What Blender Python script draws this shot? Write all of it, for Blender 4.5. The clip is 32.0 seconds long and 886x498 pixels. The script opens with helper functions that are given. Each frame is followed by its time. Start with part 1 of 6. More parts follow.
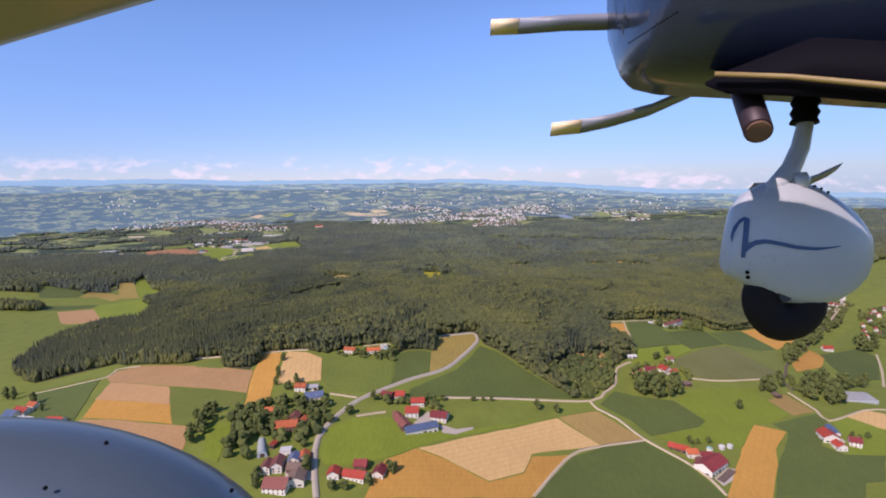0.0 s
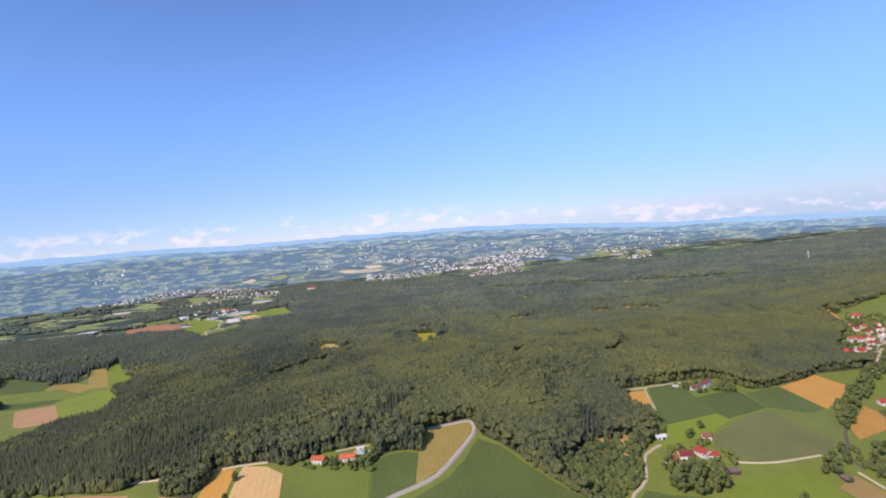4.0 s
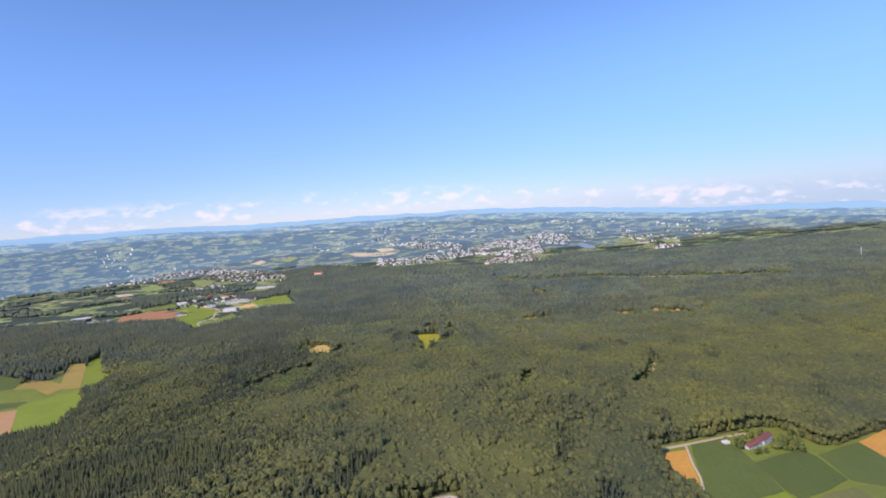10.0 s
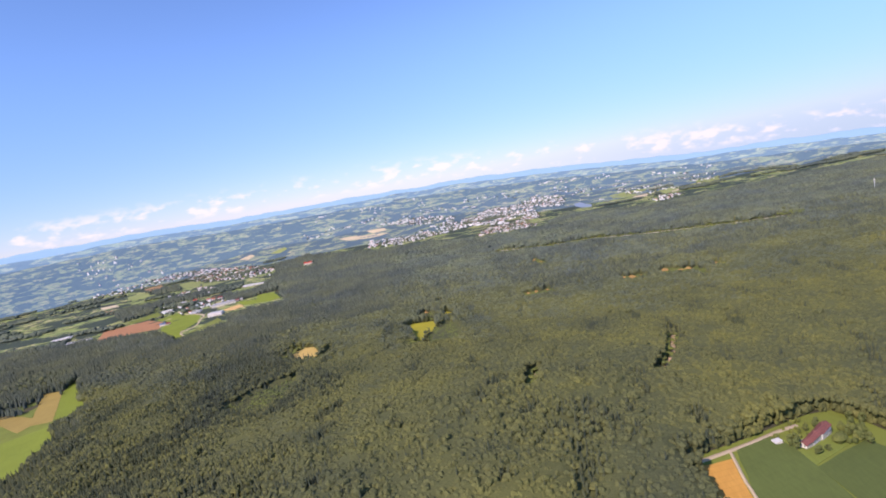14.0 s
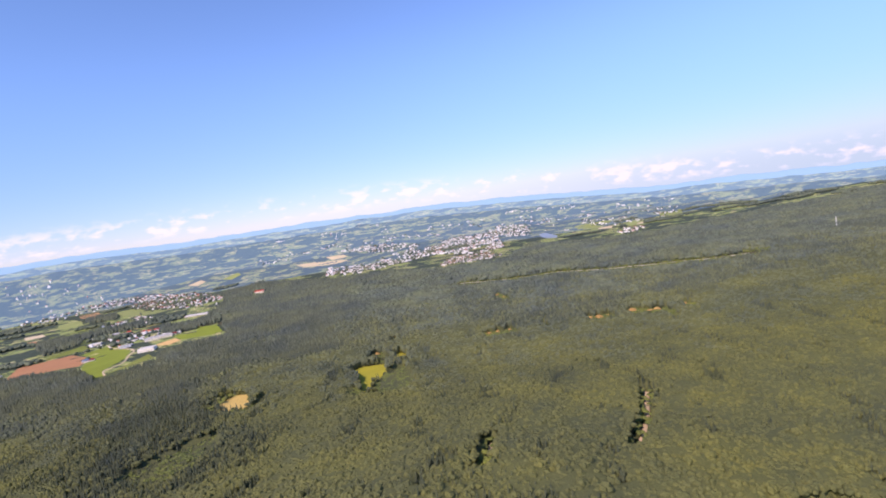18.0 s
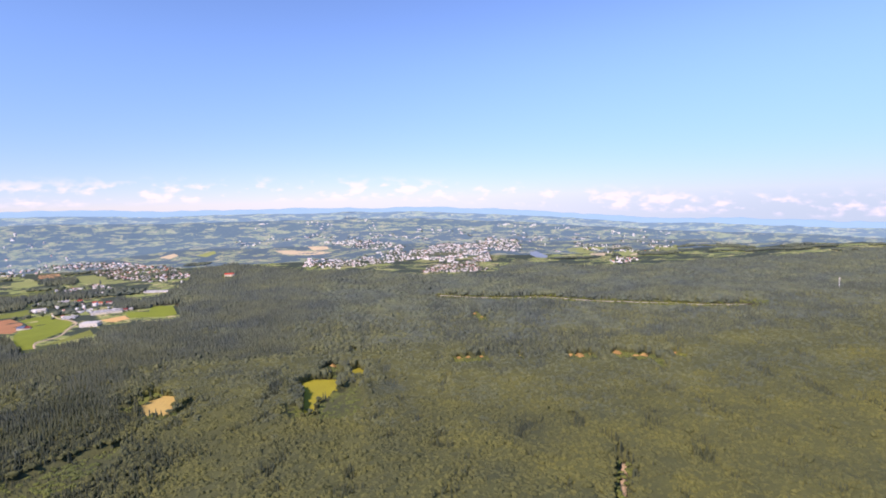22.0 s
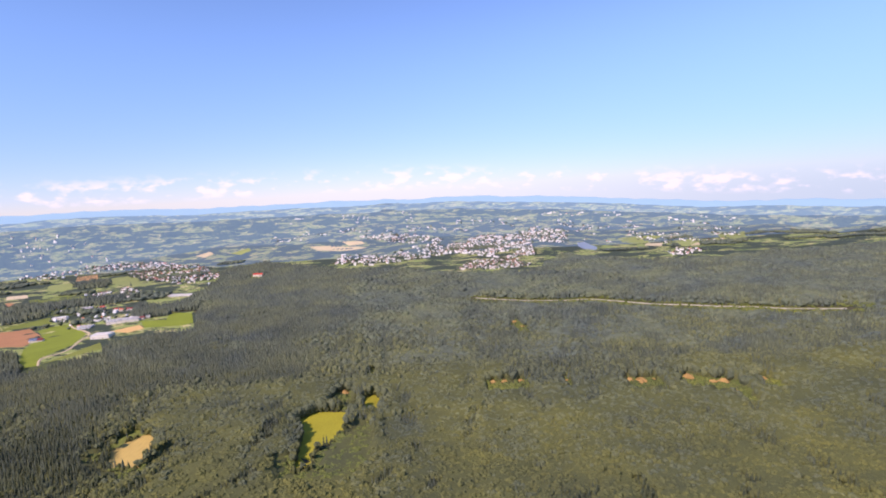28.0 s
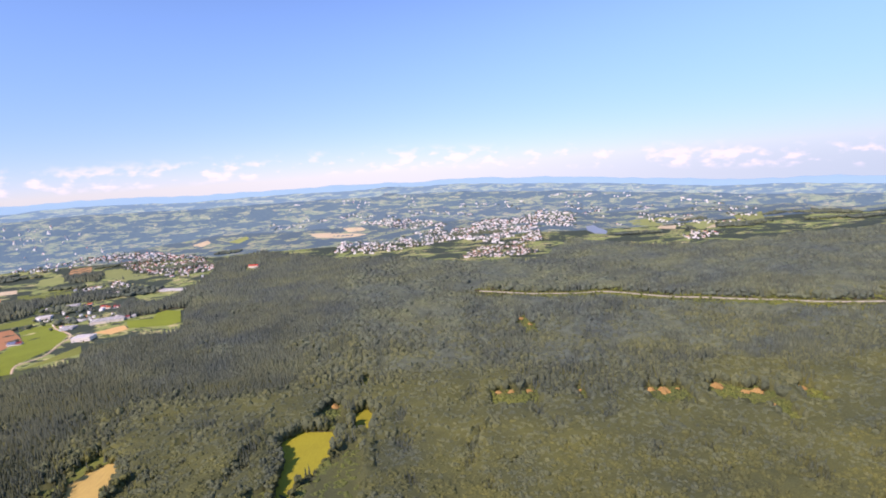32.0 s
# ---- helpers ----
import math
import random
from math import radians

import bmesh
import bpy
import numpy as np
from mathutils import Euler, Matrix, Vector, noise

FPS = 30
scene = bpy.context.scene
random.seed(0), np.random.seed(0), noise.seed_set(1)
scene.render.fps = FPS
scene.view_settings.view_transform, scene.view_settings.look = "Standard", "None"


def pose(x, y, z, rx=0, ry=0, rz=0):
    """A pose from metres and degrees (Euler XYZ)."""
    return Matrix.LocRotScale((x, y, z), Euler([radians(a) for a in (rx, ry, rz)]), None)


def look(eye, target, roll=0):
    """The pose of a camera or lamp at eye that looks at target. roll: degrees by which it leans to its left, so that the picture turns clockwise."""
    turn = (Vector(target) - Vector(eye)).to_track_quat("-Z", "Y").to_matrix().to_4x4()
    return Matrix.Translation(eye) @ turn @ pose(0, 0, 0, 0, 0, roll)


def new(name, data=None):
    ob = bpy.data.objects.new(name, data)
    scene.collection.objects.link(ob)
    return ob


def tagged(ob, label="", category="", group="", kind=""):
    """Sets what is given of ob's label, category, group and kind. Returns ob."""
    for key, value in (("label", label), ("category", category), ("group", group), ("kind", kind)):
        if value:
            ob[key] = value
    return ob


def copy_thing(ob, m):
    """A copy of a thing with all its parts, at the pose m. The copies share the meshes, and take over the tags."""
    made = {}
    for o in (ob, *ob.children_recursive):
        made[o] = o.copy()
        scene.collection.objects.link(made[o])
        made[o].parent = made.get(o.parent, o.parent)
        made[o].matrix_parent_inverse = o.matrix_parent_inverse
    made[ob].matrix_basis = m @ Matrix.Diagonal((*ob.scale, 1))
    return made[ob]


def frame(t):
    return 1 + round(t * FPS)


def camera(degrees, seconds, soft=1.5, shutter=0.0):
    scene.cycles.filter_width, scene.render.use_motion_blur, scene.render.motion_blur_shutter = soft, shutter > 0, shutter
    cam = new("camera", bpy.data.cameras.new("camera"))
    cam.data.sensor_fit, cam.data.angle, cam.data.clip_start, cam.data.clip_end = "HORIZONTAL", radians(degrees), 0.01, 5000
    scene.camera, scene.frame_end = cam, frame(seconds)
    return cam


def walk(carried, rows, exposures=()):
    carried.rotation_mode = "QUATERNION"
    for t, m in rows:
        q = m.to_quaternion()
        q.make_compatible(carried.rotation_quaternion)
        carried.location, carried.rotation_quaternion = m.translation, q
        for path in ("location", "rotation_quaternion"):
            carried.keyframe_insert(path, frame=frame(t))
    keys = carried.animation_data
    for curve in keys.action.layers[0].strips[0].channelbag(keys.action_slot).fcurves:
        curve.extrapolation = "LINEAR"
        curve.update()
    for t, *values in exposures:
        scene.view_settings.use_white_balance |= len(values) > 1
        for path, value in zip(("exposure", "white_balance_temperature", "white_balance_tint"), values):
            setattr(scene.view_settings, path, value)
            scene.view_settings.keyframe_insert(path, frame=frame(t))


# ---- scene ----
# A light aircraft's view over farmland, a wide wood and a river town.

# ---- camera ----
cam = camera(82.1, 32.0, soft=1.9)
FLIGHT = [  # seconds, place in metres, heading, pitch and lean in degrees
    (0, -0.0, -0.0, 259.9, -0.00, -7.70, -1.63),
    (0.5, 3.1, 12.3, 261.8, 2.12, -7.26, -1.21),
    (1, 6.2, 24.7, 263.6, 0.10, -6.97, -1.74),
    (1.5, 9.3, 37.0, 265.4, -2.41, -6.48, -1.22),
    (2, 12.4, 49.3, 267.3, -1.12, -5.37, -4.21),
    (2.5, 15.6, 61.7, 269.1, -0.41, -4.24, -6.05),
    (3, 18.8, 74.0, 271.0, -0.63, -3.00, -6.84),
    (3.5, 22.0, 86.4, 272.9, -0.64, -2.82, -5.88),
    (4, 25.3, 98.7, 274.9, 0.30, -2.38, -5.84),
    (4.5, 28.7, 111.1, 276.9, 1.13, -2.38, -4.60),
    (5.2, 33.5, 128.4, 279.7, 1.39, -2.56, -3.60),
    (5.8, 37.6, 143.3, 282.3, 1.38, -2.83, -2.50),
    (6.5, 42.3, 160.9, 285.3, 0.87, -3.00, -1.84),
    (7, 45.6, 173.5, 287.5, -1.15, -2.97, -1.85),
    (7.5, 48.9, 186.2, 289.8, -1.63, -2.95, -3.30),
    (8, 52.0, 199.1, 292.2, -0.69, -3.18, -4.32),
    (8.5, 55.1, 212.0, 294.6, -0.90, -3.58, -4.55),
    (9, 58.0, 225.1, 297.0, -2.86, -3.78, -4.00),
    (9.5, 60.9, 238.3, 299.4, -2.58, -4.15, -3.91),
    (10, 63.7, 251.6, 301.6, -2.17, -4.59, -4.97),
    (10.5, 66.5, 265.1, 303.7, -2.06, -5.00, -5.19),
    (11, 69.2, 278.6, 305.5, -2.39, -5.74, -4.10),
    (11.5, 72.0, 292.2, 307.0, -1.75, -6.41, -4.18),
    (12, 74.8, 305.9, 308.1, -0.07, -7.46, -2.24),
    (12.5, 77.7, 319.6, 308.8, -1.52, -7.98, -1.42),
    (13, 80.7, 333.4, 309.2, -3.53, -7.37, -8.09),
    (13.5, 83.7, 347.1, 309.3, -2.60, -7.71, -9.48),
    (14, 86.8, 360.8, 309.3, -2.36, -7.84, -11.00),
    (14.5, 90.0, 374.3, 309.3, -2.12, -8.07, -10.34),
    (15, 93.3, 387.6, 309.3, -1.31, -7.71, -10.13),
    (15.5, 96.7, 400.6, 309.4, 0.38, -7.21, -10.27),
    (16.2, 101.7, 418.3, 310.0, 0.66, -6.73, -9.99),
    (16.8, 106.1, 433.1, 310.9, 0.56, -6.16, -9.51),
    (17.5, 111.4, 449.9, 312.5, 0.69, -5.80, -9.25),
    (18, 115.4, 462.0, 313.7, 1.79, -5.71, -9.49),
    (18.5, 119.4, 474.2, 315.1, 1.10, -5.54, -7.61),
    (19, 123.5, 486.6, 316.4, 1.22, -5.61, -6.10),
    (19.5, 127.7, 499.3, 317.6, 3.81, -5.83, -5.04),
    (20, 131.9, 512.6, 318.7, 3.43, -5.58, -3.97),
    (20.5, 136.2, 526.4, 319.6, 1.47, -5.36, -2.51),
    (21, 140.6, 540.8, 320.4, 1.83, -5.85, -1.55),
    (21.5, 144.9, 555.5, 321.0, 3.04, -5.63, -1.65),
    (22, 149.3, 570.6, 321.6, 2.82, -5.55, -1.95),
    (22.5, 153.6, 586.0, 322.1, 1.07, -5.56, -2.06),
    (23, 157.8, 601.4, 322.6, 0.34, -5.38, -1.59),
    (23.5, 161.9, 616.9, 323.1, -0.13, -5.16, -2.15),
    (24, 165.8, 632.4, 323.8, -0.38, -5.01, -2.50),
    (24.5, 169.6, 647.7, 324.6, -0.65, -4.72, -2.22),
    (25, 173.2, 662.9, 325.5, -0.62, -4.51, -1.96),
    (25.5, 176.6, 677.8, 326.5, -0.95, -4.14, -2.17),
    (26.2, 181.1, 698.4, 328.2, -1.47, -4.41, -3.08),
    (26.8, 184.5, 715.7, 329.8, -2.17, -5.04, -4.33),
    (27.5, 188.1, 735.3, 331.8, -2.56, -5.70, -4.86),
    (28, 190.4, 749.0, 333.5, -2.39, -6.71, -3.68),
    (28.5, 192.4, 762.4, 335.2, -3.32, -6.97, -4.11),
    (29, 194.2, 775.5, 337.0, -3.80, -7.39, -2.22),
    (29.5, 195.8, 788.3, 338.9, -3.86, -7.34, -3.40),
    (30, 197.2, 800.9, 340.9, -4.78, -7.35, -4.43),
    (30.5, 198.5, 813.4, 342.9, -4.84, -7.78, -4.81),
    (31, 199.7, 825.8, 345.0, -2.97, -8.52, -4.75),
    (31.5, 200.8, 838.0, 347.1, -3.12, -8.69, -5.19),
    (32, 201.9, 850.3, 349.2, -3.25, -8.87, -4.66),
]


def eye_pose(x, y, z, heading, pitch, lean):
    a, b = radians(heading), radians(pitch)
    fwd = Vector((math.sin(a) * math.cos(b), math.cos(a) * math.cos(b), math.sin(b)))
    return look((x, y, z), Vector((x, y, z)) + fwd * 100, lean)


walk(cam, [(t, eye_pose(*rest)) for t, *rest in FLIGHT], exposures=[(0, 0.26, 6350, 33), (1.2, 0.27, 6350, 33), (2.6, 0.36, 6200, 30), (4, 0.38, 6150, 28), (10, 0.40, 6150, 27), (12.9, 0.40, 6200, 31), (14.2, 0.56, 6350, 33), (32, 0.57, 6650, 36)])

# ---- sky and sun ----
SUN_AZ, SUN_EL = radians(-140), radians(43)  # azimuth clockwise from +y


def make_world():
    world = bpy.data.worlds.new("sky")
    scene.world = world
    world.use_nodes = True
    nt = world.node_tree
    nt.nodes.clear()
    N, L = nt.nodes.new, nt.links.new

    def math_node(op, a, b=None, c=None, clamp=False):
        n = N("ShaderNodeMath")
        n.operation, n.use_clamp = op, clamp
        for i, v in enumerate((a, b, c)):
            if v is None:
                continue
            if isinstance(v, (int, float)):
                n.inputs[i].default_value = v
            else:
                L(v, n.inputs[i])
        return n.outputs[0]

    def smooth(v, lo, hi):
        n = N("ShaderNodeMapRange")
        n.interpolation_type = "SMOOTHSTEP"
        L(v, n.inputs["Value"])
        n.inputs["From Min"].default_value, n.inputs["From Max"].default_value = lo, hi
        return n.outputs[0]

    def noise_at(vec, scale, detail=4, stretch=(1, 1, 1)):
        m = N("ShaderNodeMapping")
        m.inputs["Scale"].default_value = stretch
        L(vec, m.inputs["Vector"])
        n = N("ShaderNodeTexNoise")
        n.inputs["Scale"].default_value, n.inputs["Detail"].default_value = scale, detail
        L(m.outputs[0], n.inputs["Vector"])
        return n.outputs["Fac"]

    def mix(fac, a, b):
        n = N("ShaderNodeMix")
        n.data_type = "RGBA"
        for s, v in ((n.inputs[0], fac), (n.inputs[6], a), (n.inputs[7], b)):
            if isinstance(v, tuple):
                s.default_value = v
            elif isinstance(v, (int, float)):
                s.default_value = v
            else:
                L(v, s)
        return n.outputs[2]

    sky = N("ShaderNodeTexSky")
    sky.sky_type, sky.sun_disc = "NISHITA", False
    sky.sun_elevation, sky.sun_rotation = SUN_EL, SUN_AZ
    sky.air_density, sky.dust_density, sky.ozone_density, sky.altitude = 1.0, 0.0, 4.0, 1500
    coords = N("ShaderNodeTexCoord").outputs["Generated"]
    sep = N("ShaderNodeSeparateXYZ")
    L(coords, sep.inputs[0])
    high = N("ShaderNodeCombineXYZ")
    L(sep.outputs["X"], high.inputs[0])
    L(sep.outputs["Y"], high.inputs[1])
    L(math_node("MAXIMUM", sep.outputs["Z"], 0.004), high.inputs[2])
    L(high.outputs[0], sky.inputs["Vector"])
    # the country falls away to the east, so its skyline lies lower there
    up = math_node("MULTIPLY_ADD", smooth(sep.outputs["X"], -0.30, 0.85), 0.062, math_node("ADD", sep.outputs["Z"], 0.002))
    sky_bg = N("ShaderNodeBackground")
    sky_bg.inputs["Strength"].default_value = 0.118
    low = mix(smooth(sep.outputs["X"], -0.5, 0.75), (0.60, 0.63, 0.79, 1), (0.30, 0.385, 0.56, 1))
    veil = mix(smooth(sep.outputs["Z"], -0.06, 0.30), low, (0.98, 1.18, 1.27, 1))
    tint = N("ShaderNodeMix")
    tint.data_type, tint.blend_type = "RGBA", "MULTIPLY"
    tint.inputs[0].default_value = 1.0
    L(sky.outputs[0], tint.inputs[6])
    L(veil, tint.inputs[7])
    L(tint.outputs[2], sky_bg.inputs["Color"])
    # low fair-weather clouds along the horizon
    puff = noise_at(coords, 34, 6, (1, 1, 2.1))
    big = noise_at(coords, 5, 3, (1, 1, 1))
    amount = math_node("MULTIPLY_ADD", big, 0.55, puff)
    cover = math_node("MULTIPLY", smooth(amount, 0.76, 0.96), math_node("MULTIPLY", smooth(up, 0.006, 0.02), math_node("SUBTRACT", 1.0, smooth(up, 0.034, 0.062))))
    cloud = N("ShaderNodeBackground")
    cloud.inputs["Color"].default_value, cloud.inputs["Strength"].default_value = (0.86, 0.80, 0.86, 1), 0.92
    mix_a = N("ShaderNodeMixShader")
    L(math_node("MULTIPLY", cover, 0.6), mix_a.inputs[0])
    L(sky_bg.outputs[0], mix_a.inputs[1])
    L(cloud.outputs[0], mix_a.inputs[2])
    # plain country below the skyline, its haze painted as one flat blue
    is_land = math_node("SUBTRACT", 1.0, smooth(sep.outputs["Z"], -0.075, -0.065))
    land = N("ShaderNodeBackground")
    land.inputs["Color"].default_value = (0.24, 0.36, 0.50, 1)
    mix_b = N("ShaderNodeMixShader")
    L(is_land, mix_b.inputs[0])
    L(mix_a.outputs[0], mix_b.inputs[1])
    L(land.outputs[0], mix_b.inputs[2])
    out = N("ShaderNodeOutputWorld")
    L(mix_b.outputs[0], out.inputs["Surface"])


make_world()
sun = new("sun", bpy.data.lights.new("sun", "SUN"))
sun.data.energy, sun.data.angle, sun.data.color = 3.6, radians(0.53), (1.0, 0.93, 0.82)
to_sun = Vector((math.sin(SUN_AZ) * math.cos(SUN_EL), math.cos(SUN_AZ) * math.cos(SUN_EL), math.sin(SUN_EL)))
sun.matrix_world = look(to_sun * 1000, (0, 0, 0))


# ---- materials ----
def material(name, build):
    m = bpy.data.materials.new(name)
    m.use_nodes = True
    nt = m.node_tree
    bsdf = nt.nodes["Principled BSDF"]
    bsdf.inputs["Specular IOR Level"].default_value = 0.25
    build(nt, bsdf)
    return m


def tex(nt, kind, scale, coord="Object", detail=4, stretch=None, turn=0.0):
    c = nt.nodes.new("ShaderNodeTexCoord")
    m = nt.nodes.new("ShaderNodeMapping")
    m.inputs["Rotation"].default_value = (0, 0, turn)
    m.inputs["Scale"].default_value = stretch or (1, 1, 1)
    nt.links.new(c.outputs[coord], m.inputs["Vector"])
    n = nt.nodes.new(kind)
    n.inputs["Scale"].default_value = scale
    if "Detail" in n.inputs:
        n.inputs["Detail"].default_value = detail
    nt.links.new(m.outputs[0], n.inputs["Vector"])
    return n


def ramp(nt, fac, stops):
    n = nt.nodes.new("ShaderNodeValToRGB")
    el = n.color_ramp.elements
    while len(el) < len(stops):
        el.new(0.5)
    for e, (p, c) in zip(el, stops):
        e.position, e.color = p, (*c, 1)
    nt.links.new(fac, n.inputs[0])
    return n.outputs[0]


def blend(nt, fac, a, b, how="MIX"):
    n = nt.nodes.new("ShaderNodeMix")
    n.data_type, n.blend_type = "RGBA", how
    for s, v in ((n.inputs[0], fac), (n.inputs[6], a), (n.inputs[7], b)):
        if isinstance(v, tuple):
            s.default_value = (*v, 1) if len(v) == 3 else v
        elif isinstance(v, (int, float)):
            s.default_value = v
        else:
            nt.links.new(v, s)
    return n.outputs[2]


def bump(nt, bsdf, height, strength, dist):
    b = nt.nodes.new("ShaderNodeBump")
    b.inputs["Strength"].default_value, b.inputs["Distance"].default_value = strength, dist
    nt.links.new(height, b.inputs["Height"])
    nt.links.new(b.outputs[0], bsdf.inputs["Normal"])


def shade(c, k):
    return tuple(min(1.0, v * k) for v in c)


def crop_material(name, colour, turn, row_gap=18.0, rows=0.25, patch=0.3):
    """A field: tramlines along its rows, soft patches, a fine grain."""
    def build(nt, b):
        w = tex(nt, "ShaderNodeTexWave", 2 * math.pi / row_gap / 6.2832 * 1.0, turn=-turn + math.pi / 2, detail=1)
        w.bands_direction = "X"
        w.inputs["Distortion"].default_value = 0.4
        line = ramp(nt, w.outputs["Fac"], [(0.0, (1, 1, 1)), (0.13, (0, 0, 0))])
        big = tex(nt, "ShaderNodeTexNoise", 0.018, detail=3)
        mid = tex(nt, "ShaderNodeTexNoise", 0.12, detail=5, stretch=(4, 1, 1), turn=-turn + math.pi / 2)
        c = blend(nt, big.outputs["Fac"], shade(colour, 1 - patch), shade(colour, 1 + patch))
        c = blend(nt, 0.28, c, ramp(nt, mid.outputs["Fac"], [(0.3, (0.35, 0.35, 0.35)), (0.7, (0.65, 0.65, 0.65))]), "OVERLAY")
        k = nt.nodes.new("ShaderNodeMath")
        k.operation = "MULTIPLY"
        k.inputs[1].default_value = rows
        nt.links.new(line, k.inputs[0])
        c = blend(nt, k.outputs[0], c, shade(colour, 0.55))
        nt.links.new(c, b.inputs["Base Color"])
        b.inputs["Roughness"].default_value = 0.9
        bump(nt, b, mid.outputs["Fac"], 0.25, 0.4)
    return material(name, build)


CROPS = {  # colour, tramline spacing, their strength, patchiness, height, label
    "maize": ((0.098, 0.124, 0.027), 14, 0.08, 0.20, 0.9, "dark green maize field with even rows", "maize_field"),
    "fallow": ((0.43, 0.245, 0.10), 16, 0.15, 0.12, 0.25, "pinkish-brown bare harvested field", "stubble_field"),
    "ripe": ((0.52, 0.262, 0.050), 18, 0.16, 0.16, 0.6, "orange-gold ripe grain field", "grain_field"),
    "ripe_brown": ((0.33, 0.215, 0.065), 18, 0.12, 0.14, 0.5, "dull brown-gold ripe grain field", "grain_field"),
    "wheat": ((0.63, 0.39, 0.145), 18, 0.22, 0.10, 0.7, "pale straw-coloured wheat field with tramlines", "wheat_field"),
    "stubble": ((0.3, 0.215, 0.05), 15, 0.15, 0.25, 0.3, "ochre and green stubble field", "stubble_field"),
    "plough": ((0.42, 0.2, 0.085), 12, 0.12, 0.14, 0.3, "red-brown ploughed field", "ploughed_field"),
    "clover": ((0.150, 0.148, 0.044), 20, 0.15, 0.18, 0.4, "dull olive-brown clover field", "clover_field"),
    "meadow": ((0.160, 0.190, 0.030), 24, 0.06, 0.22, 0.3, "fresh green mown hay meadow", "meadow"),
    "meadow_dark": ((0.132, 0.152, 0.026), 22, 0.06, 0.18, 0.4, "deep green grass field between crops", "meadow"),
    "meadow_bright": ((0.180, 0.222, 0.020), 24, 0.05, 0.20, 0.3, "bright green mown meadow", "meadow"),
    "meadow_olive": ((0.165, 0.185, 0.034), 24, 0.05, 0.25, 0.3, "yellowish olive pasture with worn grass", "meadow"),
    "straw": ((0.52, 0.36, 0.10), 18, 0.12, 0.15, 0.4, "straw-yellow strip in a forest clearing", "stubble_field"),
    # paler far copies of meadow and wheat, haze put into the colour
    "meadow_far": ((0.25, 0.28, 0.085), 24, 0.05, 0.20, 0.3, "green meadow on a far slope, lightened for haze", "meadow"),
    "straw_far": ((0.56, 0.45, 0.27), 18, 0.10, 0.12, 0.4, "straw-coloured field on a far slope, paled for haze", "grain_field"),
    "meadow_clear": ((0.300, 0.268, 0.020), 30, 0.04, 0.15, 0.4, "yellow-green meadow in a forest clearing", "meadow"),
}


def plain(name, colour, rough=0.8, grain=0.15, scale=0.6, metal=0.0, spec=0.25):
    def build(nt, b):
        n = tex(nt, "ShaderNodeTexNoise", scale, detail=6)
        s = tex(nt, "ShaderNodeTexNoise", scale * 0.17, detail=3)
        c = blend(nt, n.outputs["Fac"], shade(colour, 1 - grain), shade(colour, 1 + grain))
        c = blend(nt, s.outputs["Fac"], shade(colour, 1 - grain * 0.7), c)
        oi = nt.nodes.new("ShaderNodeObjectInfo")
        c = blend(nt, oi.outputs["Random"], c, blend(nt, 1.0, c, (0.86, 0.84, 0.82), "MULTIPLY"))
        nt.links.new(c, b.inputs["Base Color"])
        b.inputs["Roughness"].default_value, b.inputs["Metallic"].default_value = rough, metal
        b.inputs["Specular IOR Level"].default_value = spec
    return material(name, build)


def roof_material(name, colour, course=0.35, spec=0.3, rough=0.7):
    """Tiled roof: courses across the slope, odd tiles, lichen."""
    def build(nt, b):
        w = tex(nt, "ShaderNodeTexBrick", 1.0, stretch=(1 / 0.6, 1 / 0.6, 1 / 0.6))
        w.inputs["Color1"].default_value, w.inputs["Color2"].default_value = (*shade(colour, 0.9), 1), (*shade(colour, 1.12), 1)
        w.inputs["Mortar"].default_value = (*shade(colour, 0.55), 1)
        w.inputs["Mortar Size"].default_value = 0.03
        lich = tex(nt, "ShaderNodeTexNoise", 0.5, detail=5)
        c = blend(nt, ramp(nt, lich.outputs["Fac"], [(0.5, (0, 0, 0)), (0.75, (0.5, 0.5, 0.5))]), w.outputs["Color"], shade(colour, 0.6))
        oi = nt.nodes.new("ShaderNodeObjectInfo")
        c = blend(nt, oi.outputs["Random"], c, blend(nt, 1.0, c, (0.72, 0.75, 0.78), "MULTIPLY"))
        nt.links.new(c, b.inputs["Base Color"])
        b.inputs["Roughness"].default_value = rough
        b.inputs["Specular IOR Level"].default_value = spec
        bump(nt, b, w.outputs["Fac"], 0.4, 0.05)
    return material(name, build)


def leaf_material(name, dark, mid, light, grain=0.7):
    def build(nt, b):
        g = nt.nodes.new("ShaderNodeNewGeometry")
        c = ramp(nt, g.outputs["Random Per Island"], [(0.0, dark), (0.5, mid), (1.0, light)])
        n = tex(nt, "ShaderNodeTexNoise", grain, detail=5)
        stand = tex(nt, "ShaderNodeTexNoise", 0.012, detail=4)
        c = blend(nt, 0.7, c, ramp(nt, n.outputs["Fac"], [(0.3, (0.34, 0.34, 0.34)), (0.7, (0.68, 0.68, 0.68))]), "OVERLAY")
        wide = tex(nt, "ShaderNodeTexNoise", 0.0038, detail=3)
        c = blend(nt, 0.8, c, ramp(nt, stand.outputs["Fac"], [(0.36, (0.43, 0.435, 0.47)), (0.64, (0.61, 0.58, 0.47))]), "OVERLAY")
        c = blend(nt, 0.8, c, ramp(nt, wide.outputs["Fac"], [(0.38, (0.445, 0.45, 0.485)), (0.62, (0.59, 0.56, 0.47))]), "OVERLAY")
        nt.links.new(c, b.inputs["Base Color"])
        b.inputs["Roughness"].default_value = 0.85
        b.inputs["Specular IOR Level"].default_value = 0.12
        bump(nt, b, n.outputs["Fac"], 0.5, 0.6)
    return material(name, build)


